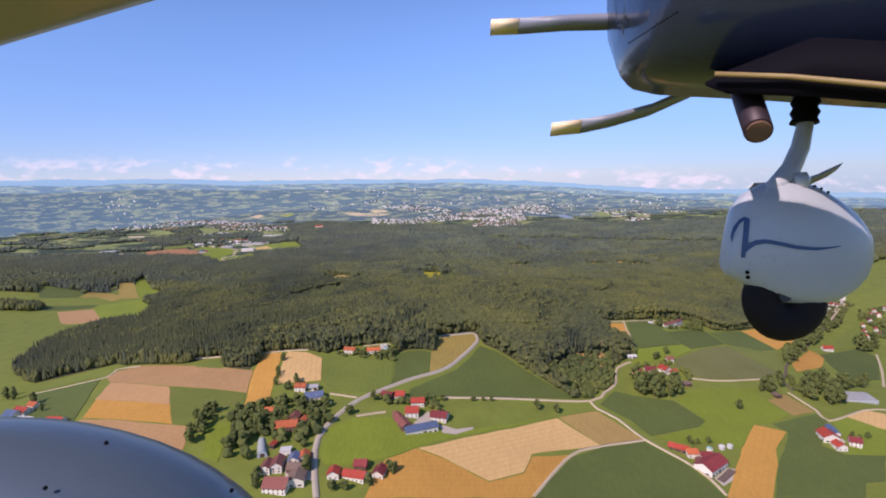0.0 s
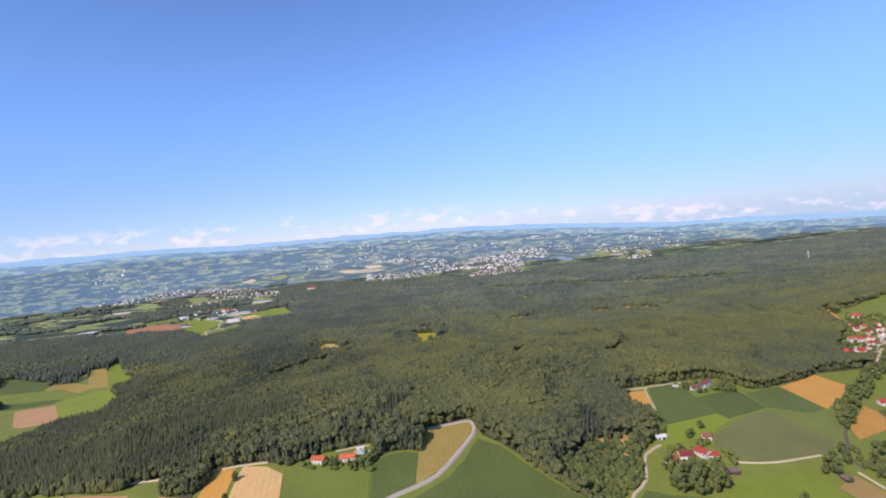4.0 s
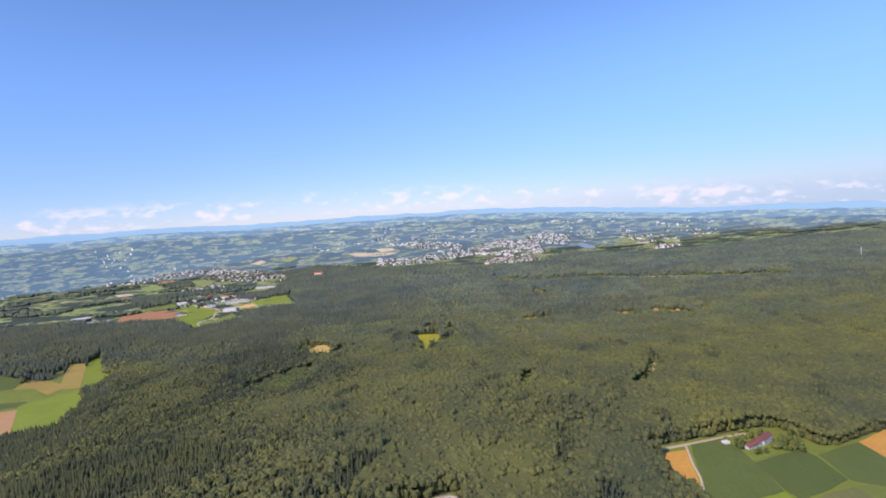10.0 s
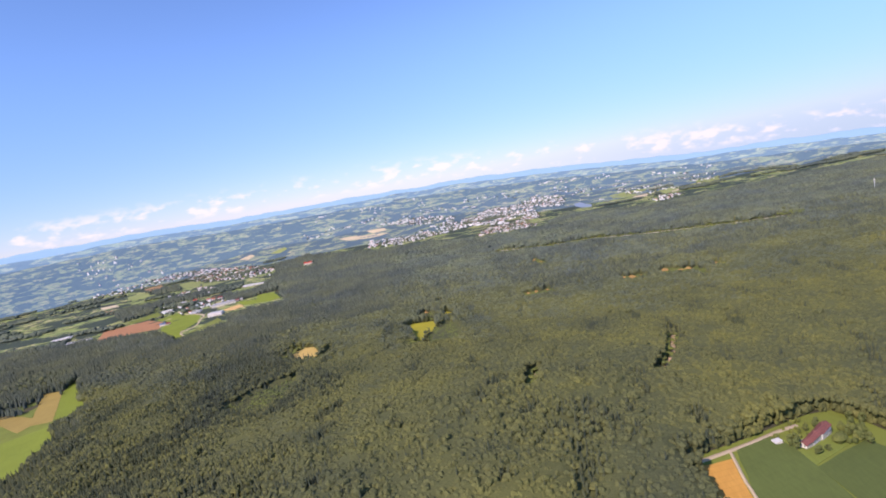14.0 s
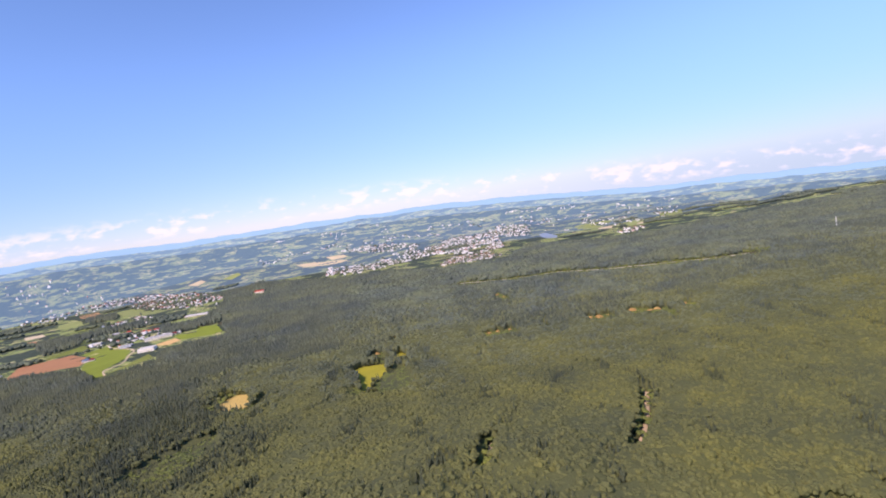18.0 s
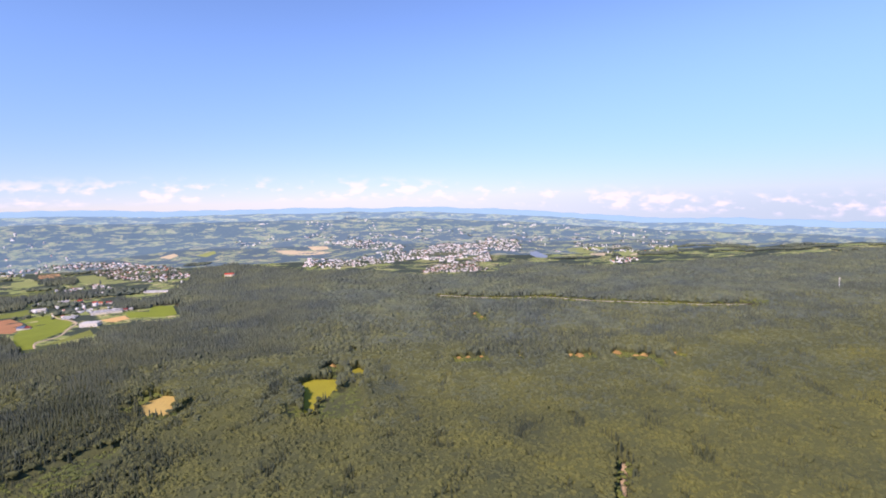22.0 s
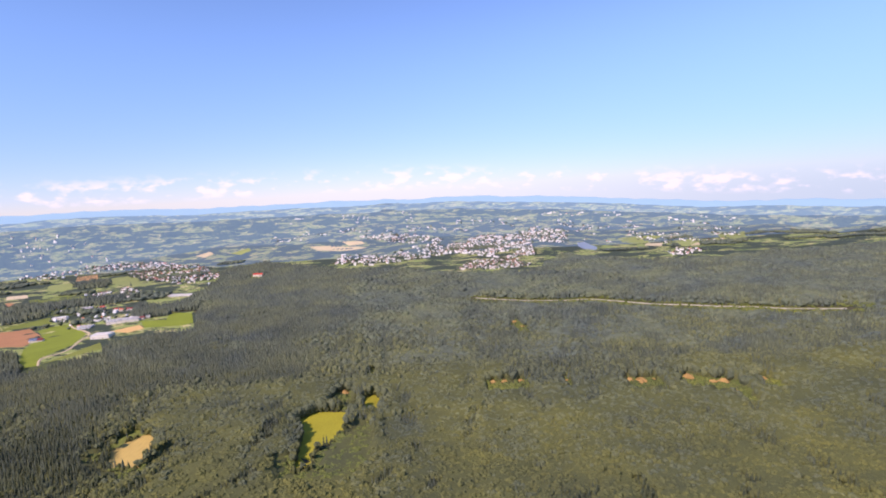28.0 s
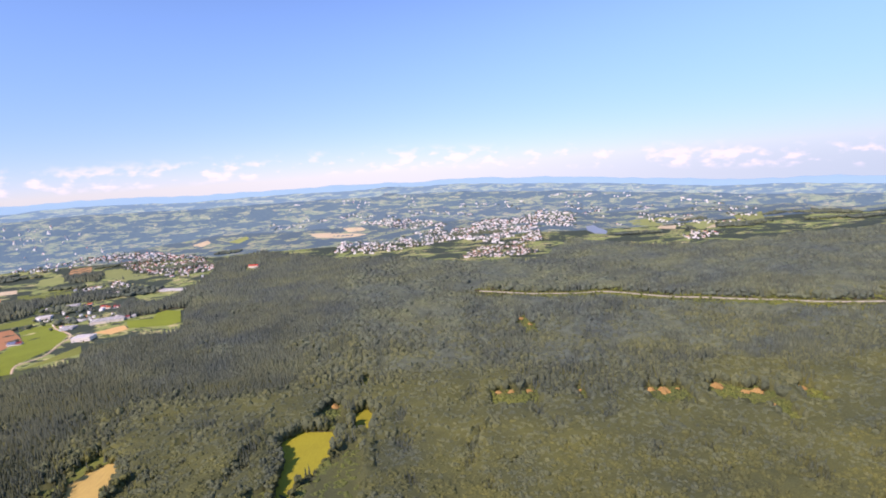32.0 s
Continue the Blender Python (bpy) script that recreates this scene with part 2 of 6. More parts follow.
LEAF = leaf_material("beech_leaves", (0.080, 0.090, 0.037), (0.092, 0.100, 0.039), (0.111, 0.117, 0.042))
NEEDLE = leaf_material("spruce_needles", (0.046, 0.058, 0.036), (0.055, 0.068, 0.039), (0.071, 0.080, 0.042))
SHRUB = leaf_material("young_leaves", (0.092, 0.116, 0.032), (0.112, 0.134, 0.036), (0.140, 0.156, 0.042))
GARDEN_LEAF = leaf_material("garden_leaves", (0.072, 0.088, 0.028), (0.092, 0.110, 0.032), (0.124, 0.138, 0.040))
# far and middle woods: blue-grey haze put into the leaf colours
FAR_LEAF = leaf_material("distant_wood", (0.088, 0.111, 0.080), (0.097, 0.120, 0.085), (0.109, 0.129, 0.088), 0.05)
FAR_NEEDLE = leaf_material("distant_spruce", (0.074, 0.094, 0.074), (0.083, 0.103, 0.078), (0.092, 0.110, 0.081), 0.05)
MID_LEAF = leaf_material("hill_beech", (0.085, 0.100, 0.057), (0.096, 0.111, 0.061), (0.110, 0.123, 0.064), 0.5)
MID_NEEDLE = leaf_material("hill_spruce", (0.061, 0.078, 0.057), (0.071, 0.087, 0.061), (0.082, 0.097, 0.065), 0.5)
PINE_BARK = plain("pine_bark", (0.36, 0.25, 0.17), 0.9, 0.25, 2.0)
BARK = plain("bark", (0.16, 0.11, 0.07), 0.9, 0.3, 2.0)
ROOFS = {
    "red": roof_material("red_tiles", (0.52, 0.075, 0.040)),
    "orange": roof_material("orange_tiles", (0.62, 0.150, 0.050)),
    "darkred": roof_material("dark_red_tiles", (0.30, 0.050, 0.045)),
    "brownred": roof_material("brown_red_tiles", (0.31, 0.105, 0.075)),
    "brown": roof_material("brown_tiles", (0.24, 0.155, 0.110)),
    "slate": roof_material("blue_grey_sheets", (0.13, 0.17, 0.26), spec=0.5, rough=0.4),
    "grey": roof_material("grey_sheets", (0.52, 0.49, 0.44)),
    "pale": plain("pale_sheets", (0.64, 0.61, 0.55), 0.6, 0.08),
    "white": plain("white_membrane", (0.80, 0.76, 0.68), 0.6, 0.06),
    "green": plain("green_cover", (0.30, 0.46, 0.38), 0.6, 0.1),
    "metal": plain("grey_green_metal", (0.42, 0.46, 0.43), 0.45, 0.1, 0.3),
}
WALLS = {
    "white": plain("white_render", (0.82, 0.75, 0.62), 0.9, 0.07),
    "bright": plain("bright_render", (0.86, 0.84, 0.78), 0.9, 0.05),
    "wood": plain("weathered_boards", (0.20, 0.12, 0.075), 0.85, 0.25, 1.5),
    "metal": plain("sheet_walls", (0.50, 0.52, 0.52), 0.5, 0.1),
    "pale": plain("pale_walls", (0.64, 0.63, 0.60), 0.8, 0.08),
    "concrete": plain("concrete", (0.48, 0.45, 0.41), 0.9, 0.15),
}
GLASS = plain("window_glass", (0.03, 0.04, 0.05), 0.12, 0.05, spec=0.6)
DOOR = plain("dark_door", (0.12, 0.07, 0.045), 0.7, 0.15)
BRICK = plain("chimney_brick", (0.34, 0.16, 0.11), 0.9, 0.2)
ROADS = {
    "asphalt": plain("asphalt", (0.42, 0.36, 0.26), 0.85, 0.12, 0.4),
    "asphalt_pale": plain("worn_asphalt", (0.50, 0.45, 0.36), 0.85, 0.12, 0.4),
    "gravel": plain("gravel", (0.58, 0.46, 0.29), 0.95, 0.2, 0.5),
    "rail": plain("ballast", (0.17, 0.13, 0.085), 0.95, 0.25, 0.5),
    "sand": plain("forest_sand", (0.60, 0.42, 0.23), 0.95, 0.2, 0.5),
    "verge": plain("verge_grass", (0.20, 0.21, 0.05), 0.95, 0.2, 0.1),
    "yard": plain("yard_gravel", (0.52, 0.44, 0.34), 0.95, 0.15, 0.3),
}
EARTH = plain("orange_earth", (0.44, 0.27, 0.09), 0.95, 0.3, 0.15)
FLOOR = plain("forest_floor", (0.088, 0.080, 0.038), 0.95, 0.35, 0.1)
POOL = plain("pool_water", (0.16, 0.50, 0.72), 0.1, 0.05, 0.5, spec=0.6)
WATER = plain("river_water", (0.26, 0.30, 0.32), 0.35, 0.08, 0.01, spec=0.6)


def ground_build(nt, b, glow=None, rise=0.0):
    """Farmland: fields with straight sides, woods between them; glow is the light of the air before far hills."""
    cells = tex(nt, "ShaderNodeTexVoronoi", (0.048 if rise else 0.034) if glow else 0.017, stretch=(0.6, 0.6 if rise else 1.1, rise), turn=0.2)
    warp = tex(nt, "ShaderNodeTexNoise", 0.004, detail=3)
    sep = nt.nodes.new("ShaderNodeSeparateColor")
    nt.links.new(cells.outputs["Color"], sep.inputs[0])
    crops = ramp(nt, sep.outputs[0], [(0.0, (0.17, 0.22, 0.06)), (0.26, (0.25, 0.29, 0.08)), (0.46, (0.13, 0.16, 0.05)), (0.58, (0.38, 0.36, 0.14)), (0.78, (0.60, 0.48, 0.26)), (0.90, (0.30, 0.33, 0.11))])
    crops.node.color_ramp.interpolation = "CONSTANT"
    # crops toned down on glowing hills, where painted haze lowers contrast
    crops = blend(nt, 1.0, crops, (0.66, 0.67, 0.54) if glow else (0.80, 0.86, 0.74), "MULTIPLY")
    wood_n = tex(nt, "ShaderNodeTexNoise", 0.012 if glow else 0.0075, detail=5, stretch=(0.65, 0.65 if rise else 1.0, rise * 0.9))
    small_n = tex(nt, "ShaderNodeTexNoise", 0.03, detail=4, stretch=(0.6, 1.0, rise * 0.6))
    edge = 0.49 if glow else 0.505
    wood = ramp(nt, wood_n.outputs["Fac"], [(edge, (0, 0, 0)), (edge + 0.02, (1, 1, 1))])
    copse = ramp(nt, sep.outputs[1], [(0.66, (1, 1, 1)), (0.67, (0, 0, 0))])
    hedge = ramp(nt, small_n.outputs["Fac"], [(0.56, (0, 0, 0)), (0.59, (1, 1, 1))])
    wood = blend(nt, 1.0, blend(nt, 1.0, wood, copse, "LIGHTEN"), hedge, "LIGHTEN")
    fine = tex(nt, "ShaderNodeTexNoise", 0.05, detail=6)
    leafy = blend(nt, fine.outputs["Fac"], (0.026, 0.042, 0.026), (0.060, 0.078, 0.044))
    far = blend(nt, wood, crops, leafy)
    near = blend(nt, warp.outputs["Fac"], (0.146, 0.176, 0.026), (0.190, 0.210, 0.032))
    pos = nt.nodes.new("ShaderNodeNewGeometry")
    xyz = nt.nodes.new("ShaderNodeSeparateXYZ")
    nt.links.new(pos.outputs["Position"], xyz.inputs[0])
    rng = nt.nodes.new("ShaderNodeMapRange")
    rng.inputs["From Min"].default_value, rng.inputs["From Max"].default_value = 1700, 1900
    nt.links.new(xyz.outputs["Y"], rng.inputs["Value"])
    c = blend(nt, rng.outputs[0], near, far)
    c = blend(nt, 0.5, c, ramp(nt, fine.outputs["Fac"], [(0.3, (0.4, 0.4, 0.4)), (0.7, (0.6, 0.6, 0.6))]), "OVERLAY")
    nt.links.new(c, b.inputs["Base Color"])
    b.inputs["Roughness"].default_value = 0.95
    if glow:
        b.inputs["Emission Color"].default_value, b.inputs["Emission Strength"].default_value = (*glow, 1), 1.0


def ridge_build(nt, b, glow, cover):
    """A far wooded range, hardly any fields; the glow imitates air light before it."""
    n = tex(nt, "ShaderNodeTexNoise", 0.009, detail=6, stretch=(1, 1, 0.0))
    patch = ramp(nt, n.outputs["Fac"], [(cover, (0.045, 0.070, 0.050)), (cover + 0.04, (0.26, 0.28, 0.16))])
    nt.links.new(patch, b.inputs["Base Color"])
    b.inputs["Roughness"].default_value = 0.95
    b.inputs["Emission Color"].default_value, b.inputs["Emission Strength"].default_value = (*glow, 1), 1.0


GROUND = material("country", ground_build)
# haze painted in as emission, stronger on each sheet farther off
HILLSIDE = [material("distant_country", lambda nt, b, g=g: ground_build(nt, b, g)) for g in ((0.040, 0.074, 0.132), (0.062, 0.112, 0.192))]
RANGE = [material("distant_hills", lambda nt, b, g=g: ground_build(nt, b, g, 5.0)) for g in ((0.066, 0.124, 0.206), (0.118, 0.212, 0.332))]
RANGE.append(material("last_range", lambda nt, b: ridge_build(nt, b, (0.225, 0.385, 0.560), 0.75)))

# ---- lie of the land ----
HILLS = [(-60, 640, 230, 41.7), (-330, 560, 260, 31.2), (170, 930, 200, 39.2), (330, 780, 180, 10.4), (640, 800, 250, -18.9), (-60, 1480, 330, -32.9), (620, 1640, 300, -21.1), (-850, 1320, 350, -35.6), (-280, 1380, 260, 30.2), (380, 1160, 200, -1.4), (-1000, 2100, 500, 1.4), (150, 450, 200, -25.7), (-900, 3000, 500, 8.4), (700, 600, 220, -14.2)]


def smoothstep(a, b, v):
    t = np.clip((np.asarray(v, float) - a) / (b - a), 0, 1)
    return t * t * (3 - 2 * t)


def wave_noise(x, y, size, seed, octaves=3):
    """Soft noise from -1 to 1 for arrays."""
    r = np.random.RandomState(seed)
    total, amp, norm = 0, 1.0, 0
    for _ in range(octaves):
        s = 0
        for _ in range(5):
            a, ph = r.uniform(0, 6.283), r.uniform(0, 6.283)
            k = 6.283 / (size * r.uniform(0.7, 1.5))
            s = s + np.sin((np.cos(a) * x + np.sin(a) * y) * k + ph)
        total, norm = total + amp * s / 2.2, norm + amp
        amp, size = amp * 0.5, size * 0.45
    return total / norm


def land(x, y):
    """Ground height; beyond the town it climbs to the far hills."""
    x, y = np.asarray(x, float), np.asarray(y, float)
    z = 0.0
    for a, b, s, v in HILLS:
        z = z + v * np.exp(-((x - a) ** 2 + (y - b) ** 2) / (2 * s * s))
    z = z + 5 * wave_noise(x, y, 700, 4, 2) * smoothstep(1700, 2300, y)
    rise = smoothstep(3300, 4900, y)
    return z + rise * (240 - 0.080 * np.maximum(x + 300, 0) + 12 * wave_noise(x, y, 900, 9, 3)) + 7 * smoothstep(2900, 4000, y) * wave_noise(x, y, 600, 12, 2)


def mesh_object(name, verts, faces, mats, index=None, smooth=False):
    me = bpy.data.meshes.new(name)
    verts = np.asarray(verts, np.float32)
    if isinstance(faces, np.ndarray):
        n, k = faces.shape
        me.vertices.add(len(verts))
        me.vertices.foreach_set("co", verts.ravel())
        me.loops.add(n * k)
        me.loops.foreach_set("vertex_index", faces.astype(np.int32).ravel())
        me.polygons.add(n)
        me.polygons.foreach_set("loop_start", np.arange(0, n * k, k, dtype=np.int32))
        me.polygons.foreach_set("loop_total", np.full(n, k, np.int32))
        me.update(calc_edges=True)
    else:
        me.from_pydata([tuple(map(float, v)) for v in verts], [], faces)
    for m in mats if isinstance(mats, (list, tuple)) else [mats]:
        me.materials.append(m)
    if index is not None:
        me.polygons.foreach_set("material_index", np.asarray(index, np.int32))
    me.polygons.foreach_set("use_smooth", np.full(len(me.polygons), smooth))
    return new(name, me)


def grid_axis(marks):
    out = []
    for (a, b, step) in marks:
        out += list(np.arange(a, b, step))
    return np.array(out + [marks[-1][1]])


def build_ground():
    xs = grid_axis([(-7000, -2000, 250), (-2000, -800, 60), (-800, 900, 25), (900, 2400, 60), (2400, 7000, 250)])
    ys = grid_axis([(-4000, 0, 250), (0, 1700, 25), (1700, 2400, 50), (2400, 4960, 64)])
    X, Y = np.meshgrid(xs, ys)
    v = np.stack([X, Y, land(X, Y)], -1).reshape(-1, 3)
    w, h = len(xs), len(ys)
    i = (np.arange(h - 1)[:, None] * w + np.arange(w - 1)).ravel()
    f = np.stack([i, i + 1, i + w + 1, i + w], 1)
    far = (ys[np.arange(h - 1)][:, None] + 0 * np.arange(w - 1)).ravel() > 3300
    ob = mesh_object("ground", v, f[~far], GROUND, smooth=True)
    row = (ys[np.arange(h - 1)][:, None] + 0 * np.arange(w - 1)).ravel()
    # the far rows are hill sheets whose glow paints in the haze
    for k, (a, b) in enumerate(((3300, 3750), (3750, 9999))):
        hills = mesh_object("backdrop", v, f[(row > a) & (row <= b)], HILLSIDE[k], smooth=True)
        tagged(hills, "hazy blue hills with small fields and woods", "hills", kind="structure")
    tagged(ob, "rolling green farmland reaching to far hills", "ground", kind="structure")


build_ground()

# ---- the last ranges, one behind the other, round the middle of the flight ----
MID_X, MID_Y, MID_Z = 100.0, 425.0, 305.0
RANGES = [(3680, 3960, -1.25, 0.10, 71), (4020, 4230, -0.55, 0.10, 72), (4290, 4460, 0.0, 0.13, 73)]  # foot, crest, drop, unevenness, seed


def skyline(az):
    """The skyline's height over the level, in degrees, by the bearing: it falls to the east."""
    return np.interp(az, [-80, -43, -33, -24, 0, 13, 24, 45, 80], [0.6, 0.45, 0.40, 0.05, -0.42, -1.22, -2.15, -2.9, -3.2])


def crest(k, az):
    foot, top, drop, rough, seed = RANGES[k]
    wave = wave_noise(az, 0 * az, 14, seed, 4) + 0.5 * wave_noise(az, 0 * az, 3.1, seed + 9, 2)
    return MID_Z + top * np.tan(np.radians(skyline(az) + drop + rough * wave))


def range_height(k, x, y):
    foot, top = RANGES[k][:2]
    r, az = np.hypot(x - MID_X, y - MID_Y), np.degrees(np.arctan2(x - MID_X, y - MID_Y))
    u = np.clip((r - foot) / (top - foot), 0, 1)
    z0 = np.minimum(land(x, y), crest(k, az)) - 6
    bumps = 14 * wave_noise(x, y, 260, 81 + k, 3) * np.sin(np.pi * u)
    return np.where((r >= foot) & (r <= top), z0 + (crest(k, az) - z0) * (0.35 * u + 0.65 * u * u * (3 - 2 * u)) + bumps, -1e3)


def build_ranges():
    for k, (foot, top, *_) in enumerate(RANGES):
        az, r = np.arange(-66, 66.01, 0.3), np.linspace(foot, top, 12)
        A, R = np.meshgrid(np.radians(az), r)
        X, Y = MID_X + R * np.sin(A), MID_Y + R * np.cos(A)
        X[-1], Y[-1] = MID_X + (top - 0.01) * np.sin(A[-1]), MID_Y + (top - 0.01) * np.cos(A[-1])
        Z = range_height(k, X, Y)
        # the far side falls away
        X, Y, Z = np.vstack([X, X[-1:] * 1.012]), np.vstack([Y, Y[-1:] * 1.012]), np.vstack([Z, Z[-1:] - 160])
        w, h = len(az), len(r) + 1
        i = (np.arange(h - 1)[:, None] * w + np.arange(w - 1)).ravel()
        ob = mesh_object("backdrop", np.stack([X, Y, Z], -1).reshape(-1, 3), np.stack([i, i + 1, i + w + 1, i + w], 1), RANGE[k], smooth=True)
        tagged(ob, ("hazy blue farmed hills before the skyline", "pale blue farmed hills below the skyline", "pale blue wooded range along the skyline")[k], "hills", kind="structure")


def far_land(x, y):
    return np.max([land(x, y)] + [range_height(k, np.asarray(x, float), np.asarray(y, float)) for k in (0, 1, 2)], axis=0)


build_ranges()

from mathutils.geometry import delaunay_2d_cdt

PAVED, CROPLAND = [], []
PLOTS = []   # outlines of open land, kept free of forest
LANES = []   # centre lines of roads, kept free of forest


def inside(poly, x, y):
    x, y = np.asarray(x), np.asarray(y)
    hit = np.zeros(x.shape, bool)
    for (ax, ay), (bx, by) in zip(poly, poly[1:] + poly[:1]):
        if ay == by:
            continue
        c = ((ay > y) != (by > y)) & (x < (bx - ax) * (y - ay) / (by - ay) + ax)
        hit ^= c
    return hit


def wobble(poly, amount, step, rng):
    """The outline with more points, each a little off the line."""
    out = []
    for (ax, ay), (bx, by) in zip(poly, poly[1:] + poly[:1]):
        n = max(1, int(math.dist((ax, ay), (bx, by)) / step))
        for i in range(n):
            t = i / n
            k = amount if i else amount * 0.4
            out.append((ax + (bx - ax) * t + rng.uniform(-k, k), ay + (by - ay) * t + rng.uniform(-k, k)))
    return out


def draped(name, poly, height, mat, step=24.0, bank=0.0):
    """A sheet over the land with sides down to it."""
    px, py = [p[0] for p in poly], [p[1] for p in poly]
    pts = [Vector(p) for p in poly]
    gx = np.arange(min(px) + step / 2, max(px), step)
    gy = np.arange(min(py) + step / 2, max(py), step)
    if len(gx) and len(gy):
        X, Y = np.meshgrid(gx, gy)
        ok = inside(poly, X, Y)
        pts += [Vector((float(a), float(b))) for a, b in zip(X[ok], Y[ok])]
    n = len(poly)
    vs, _, fs, ov, _, _ = delaunay_2d_cdt(pts, [], [list(range(n))], 1, 0.01)
    vx = np.array([v[0] for v in vs])
    vy = np.array([v[1] for v in vs])
    y_lo, y_hi = min(py), max(py)
    z = land(vx, vy) + height + 0.25 + bank * (vy - y_lo) / (y_hi - y_lo)
    verts = np.stack([vx, vy, z], 1).tolist()
    faces = [list(f) for f in fs]
    rim = len(verts)
    for x, y in poly:
        h = float(land(x, y))
        verts.append((x, y, h + height + 0.25 + bank * (y - y_lo) / (y_hi - y_lo)))
        verts.append((x, y, h - 1.5))
    for i in range(n):
        j = (i + 1) % n
        faces.append([rim + 2 * i, rim + 2 * i + 1, rim + 2 * j + 1, rim + 2 * j])
    return mesh_object(name, verts, faces, mat)


field_count = [0]


def field(kind, poly, turn):
    colour, gap, rows, patch, height, label, name = CROPS[kind]
    rng = random.Random(field_count[0])
    field_count[0] += 1
    k = rng.uniform(0.9, 1.1)
    mat = crop_material(name, shade(colour, k), turn, gap, rows, patch)
    PLOTS.append(poly)
    if "meadow" not in kind:
        CROPLAND.append(poly)
    ob = draped(name, wobble(poly, 0.8, 14, rng), 0.02 + 0.22 * height + 0.012 * (field_count[0] % 9), mat)
    tagged(ob, label, "field", group="fields")


def road(line, width, kind):
    if kind == "asphalt_pale":
        road(line, 30, "verge")
    pts = [Vector(p) for p in line]
    fine = []
    for i in range(len(pts) - 1):
        a, b = pts[max(i - 1, 0)], pts[i]
        c, d = pts[i + 1], pts[min(i + 2, len(pts) - 1)]
        n = max(2, int((c - b).length / 12))
        for k in range(n):
            t = k / n
            fine.append(0.5 * ((2 * b) + (c - a) * t + (2 * a - 5 * b + 4 * c - d) * t * t + (3 * b - a - 3 * c + d) * t ** 3))
    fine.append(pts[-1])
    if kind != "verge":
        LANES.append((np.array([(p.x, p.y) for p in fine]), width))
    drop = 0.45 if kind == "verge" else 0.0
    verts, faces = [], []
    for i, p in enumerate(fine):
        q = fine[min(i + 1, len(fine) - 1)] - fine[max(i - 1, 0)]
        side = Vector((-q.y, q.x)).normalized() * width / 2
        for s, dz in ((-1.15, -0.6), (-1, 0.75), (0, 0.85), (1, 0.75), (1.15, -0.6)):
            e = p + side * s
            verts.append((e.x, e.y, float(land(e.x, e.y)) + dz - drop))
    for i in range(len(fine) - 1):
        for k in range(4):
            a = 5 * i + k
            faces.append((a, a + 1, a + 6, a + 5))
    names = {"asphalt": ("road", "grey asphalt country road"), "asphalt_pale": ("road", "pale worn road through the wood"), "gravel": ("track", "pale gravel farm track"), "sand": ("track", "sandy orange forest track between trees"), "verge": ("grass_verge", "mown grass verge beside the forest road"), "rail": ("railway_bed", "brown ballast bed of a railway line")}
    ob = mesh_object(names[kind][0], verts, faces, ROADS[kind], smooth=True)
    tagged(ob, names[kind][1], "road", kind="structure")


def yard(poly):
    PLOTS.append(poly)
    PAVED.append(poly)
    ob = draped("yard", wobble(poly, 0.5, 8, random.Random(5)), 0.15, ROADS["yard"], 12)
    tagged(ob, "pale gravel farm yard", "yard", kind="structure")


field("maize", [(-469, 549), (-404, 570), (-353, 448), (-407, 459)], -1.17)
field("fallow", [(-400, 592), (-371, 601), (-216, 547), (-205, 497), (-297, 522), (-381, 553), (-401, 576)], -0.34)
field("fallow", [(-380, 551), (-297, 520), (-275, 480), (-368, 507)], 2.86)
field("ripe", [(-366, 506), (-274, 479), (-255, 445), (-354, 468)], 2.91)
field("fallow", [(-354, 466), (-254, 443), (-233, 439), (-226, 406), (-351, 450)], 2.80)
field("meadow_dark", [(-295, 519), (-206, 496), (-199, 471), (-222, 460), (-232, 441), (-255, 445)], -0.25)
field("ripe", [(-221, 597), (-199, 597), (-177, 480), (-184, 471), (-198, 472), (-215, 545)], -1.38)
field("wheat", [(-192, 599), (-167, 594), (-146, 577), (-135, 524), (-179, 515), (-189, 568)], -1.37)
field("meadow", [(-147, 584), (-61, 584), (-61, 526), (-75, 504), (-121, 505), (-134, 524)], 0.00)
field("maize", [(-60, 526), (-59, 597), (-46, 606), (-28, 612), (-19, 607), (-20, 558), (-33, 544)], 1.56)
field("stubble", [(-18, 606), (-10, 654), (15, 666), (39, 673), (41, 659), (32, 634), (15, 601), (1, 579), (-19, 557)], 1.55)
field("maize", [(-9, 549), (12, 571), (28, 600), (44, 638), (65, 626), (92, 593), (118, 564), (143, 540), (-4, 513), (-43, 494), (-39, 519)], -2.96)
field("meadow_bright", [(-109, 443), (-88, 460), (-56, 466), (-41, 440), (-5, 456), (27, 463), (111, 499), (-5, 441), (-28, 427), (-54, 408), (-84, 395), (-104, 394), (-110, 408)], -2.68)
field("wheat", [(-27, 425), (113, 498), (146, 460), (76, 436), (64, 409), (33, 393), (-5, 417)], 0.48)
field("ripe", [(-54, 406), (-29, 424), (-5, 415), (33, 391), (64, 407), (76, 432), (110, 440), (65, 378), (-65, 360)], -3.00)
field("ripe_brown", [(116, 500), (161, 519), (194, 476), (147, 461)], -0.92)
field("maize", [(147, 457), (193, 472), (222, 436), (231, 393), (68, 378), (113, 437)], -3.05)
field("maize", [(168, 532), (194, 563), (215, 557), (259, 552), (276, 515), (263, 502), (204, 482), (193, 508)], -2.81)
field("meadow_bright", [(263, 556), (301, 583), (383, 594), (371, 578), (377, 533), (347, 515), (328, 513), (286, 466), (277, 473), (228, 475), (209, 479), (276, 513)], 0.13)
field("maize", [(287, 778), (327, 798), (338, 783), (340, 759), (342, 712), (264, 677), (263, 698)], -2.72)
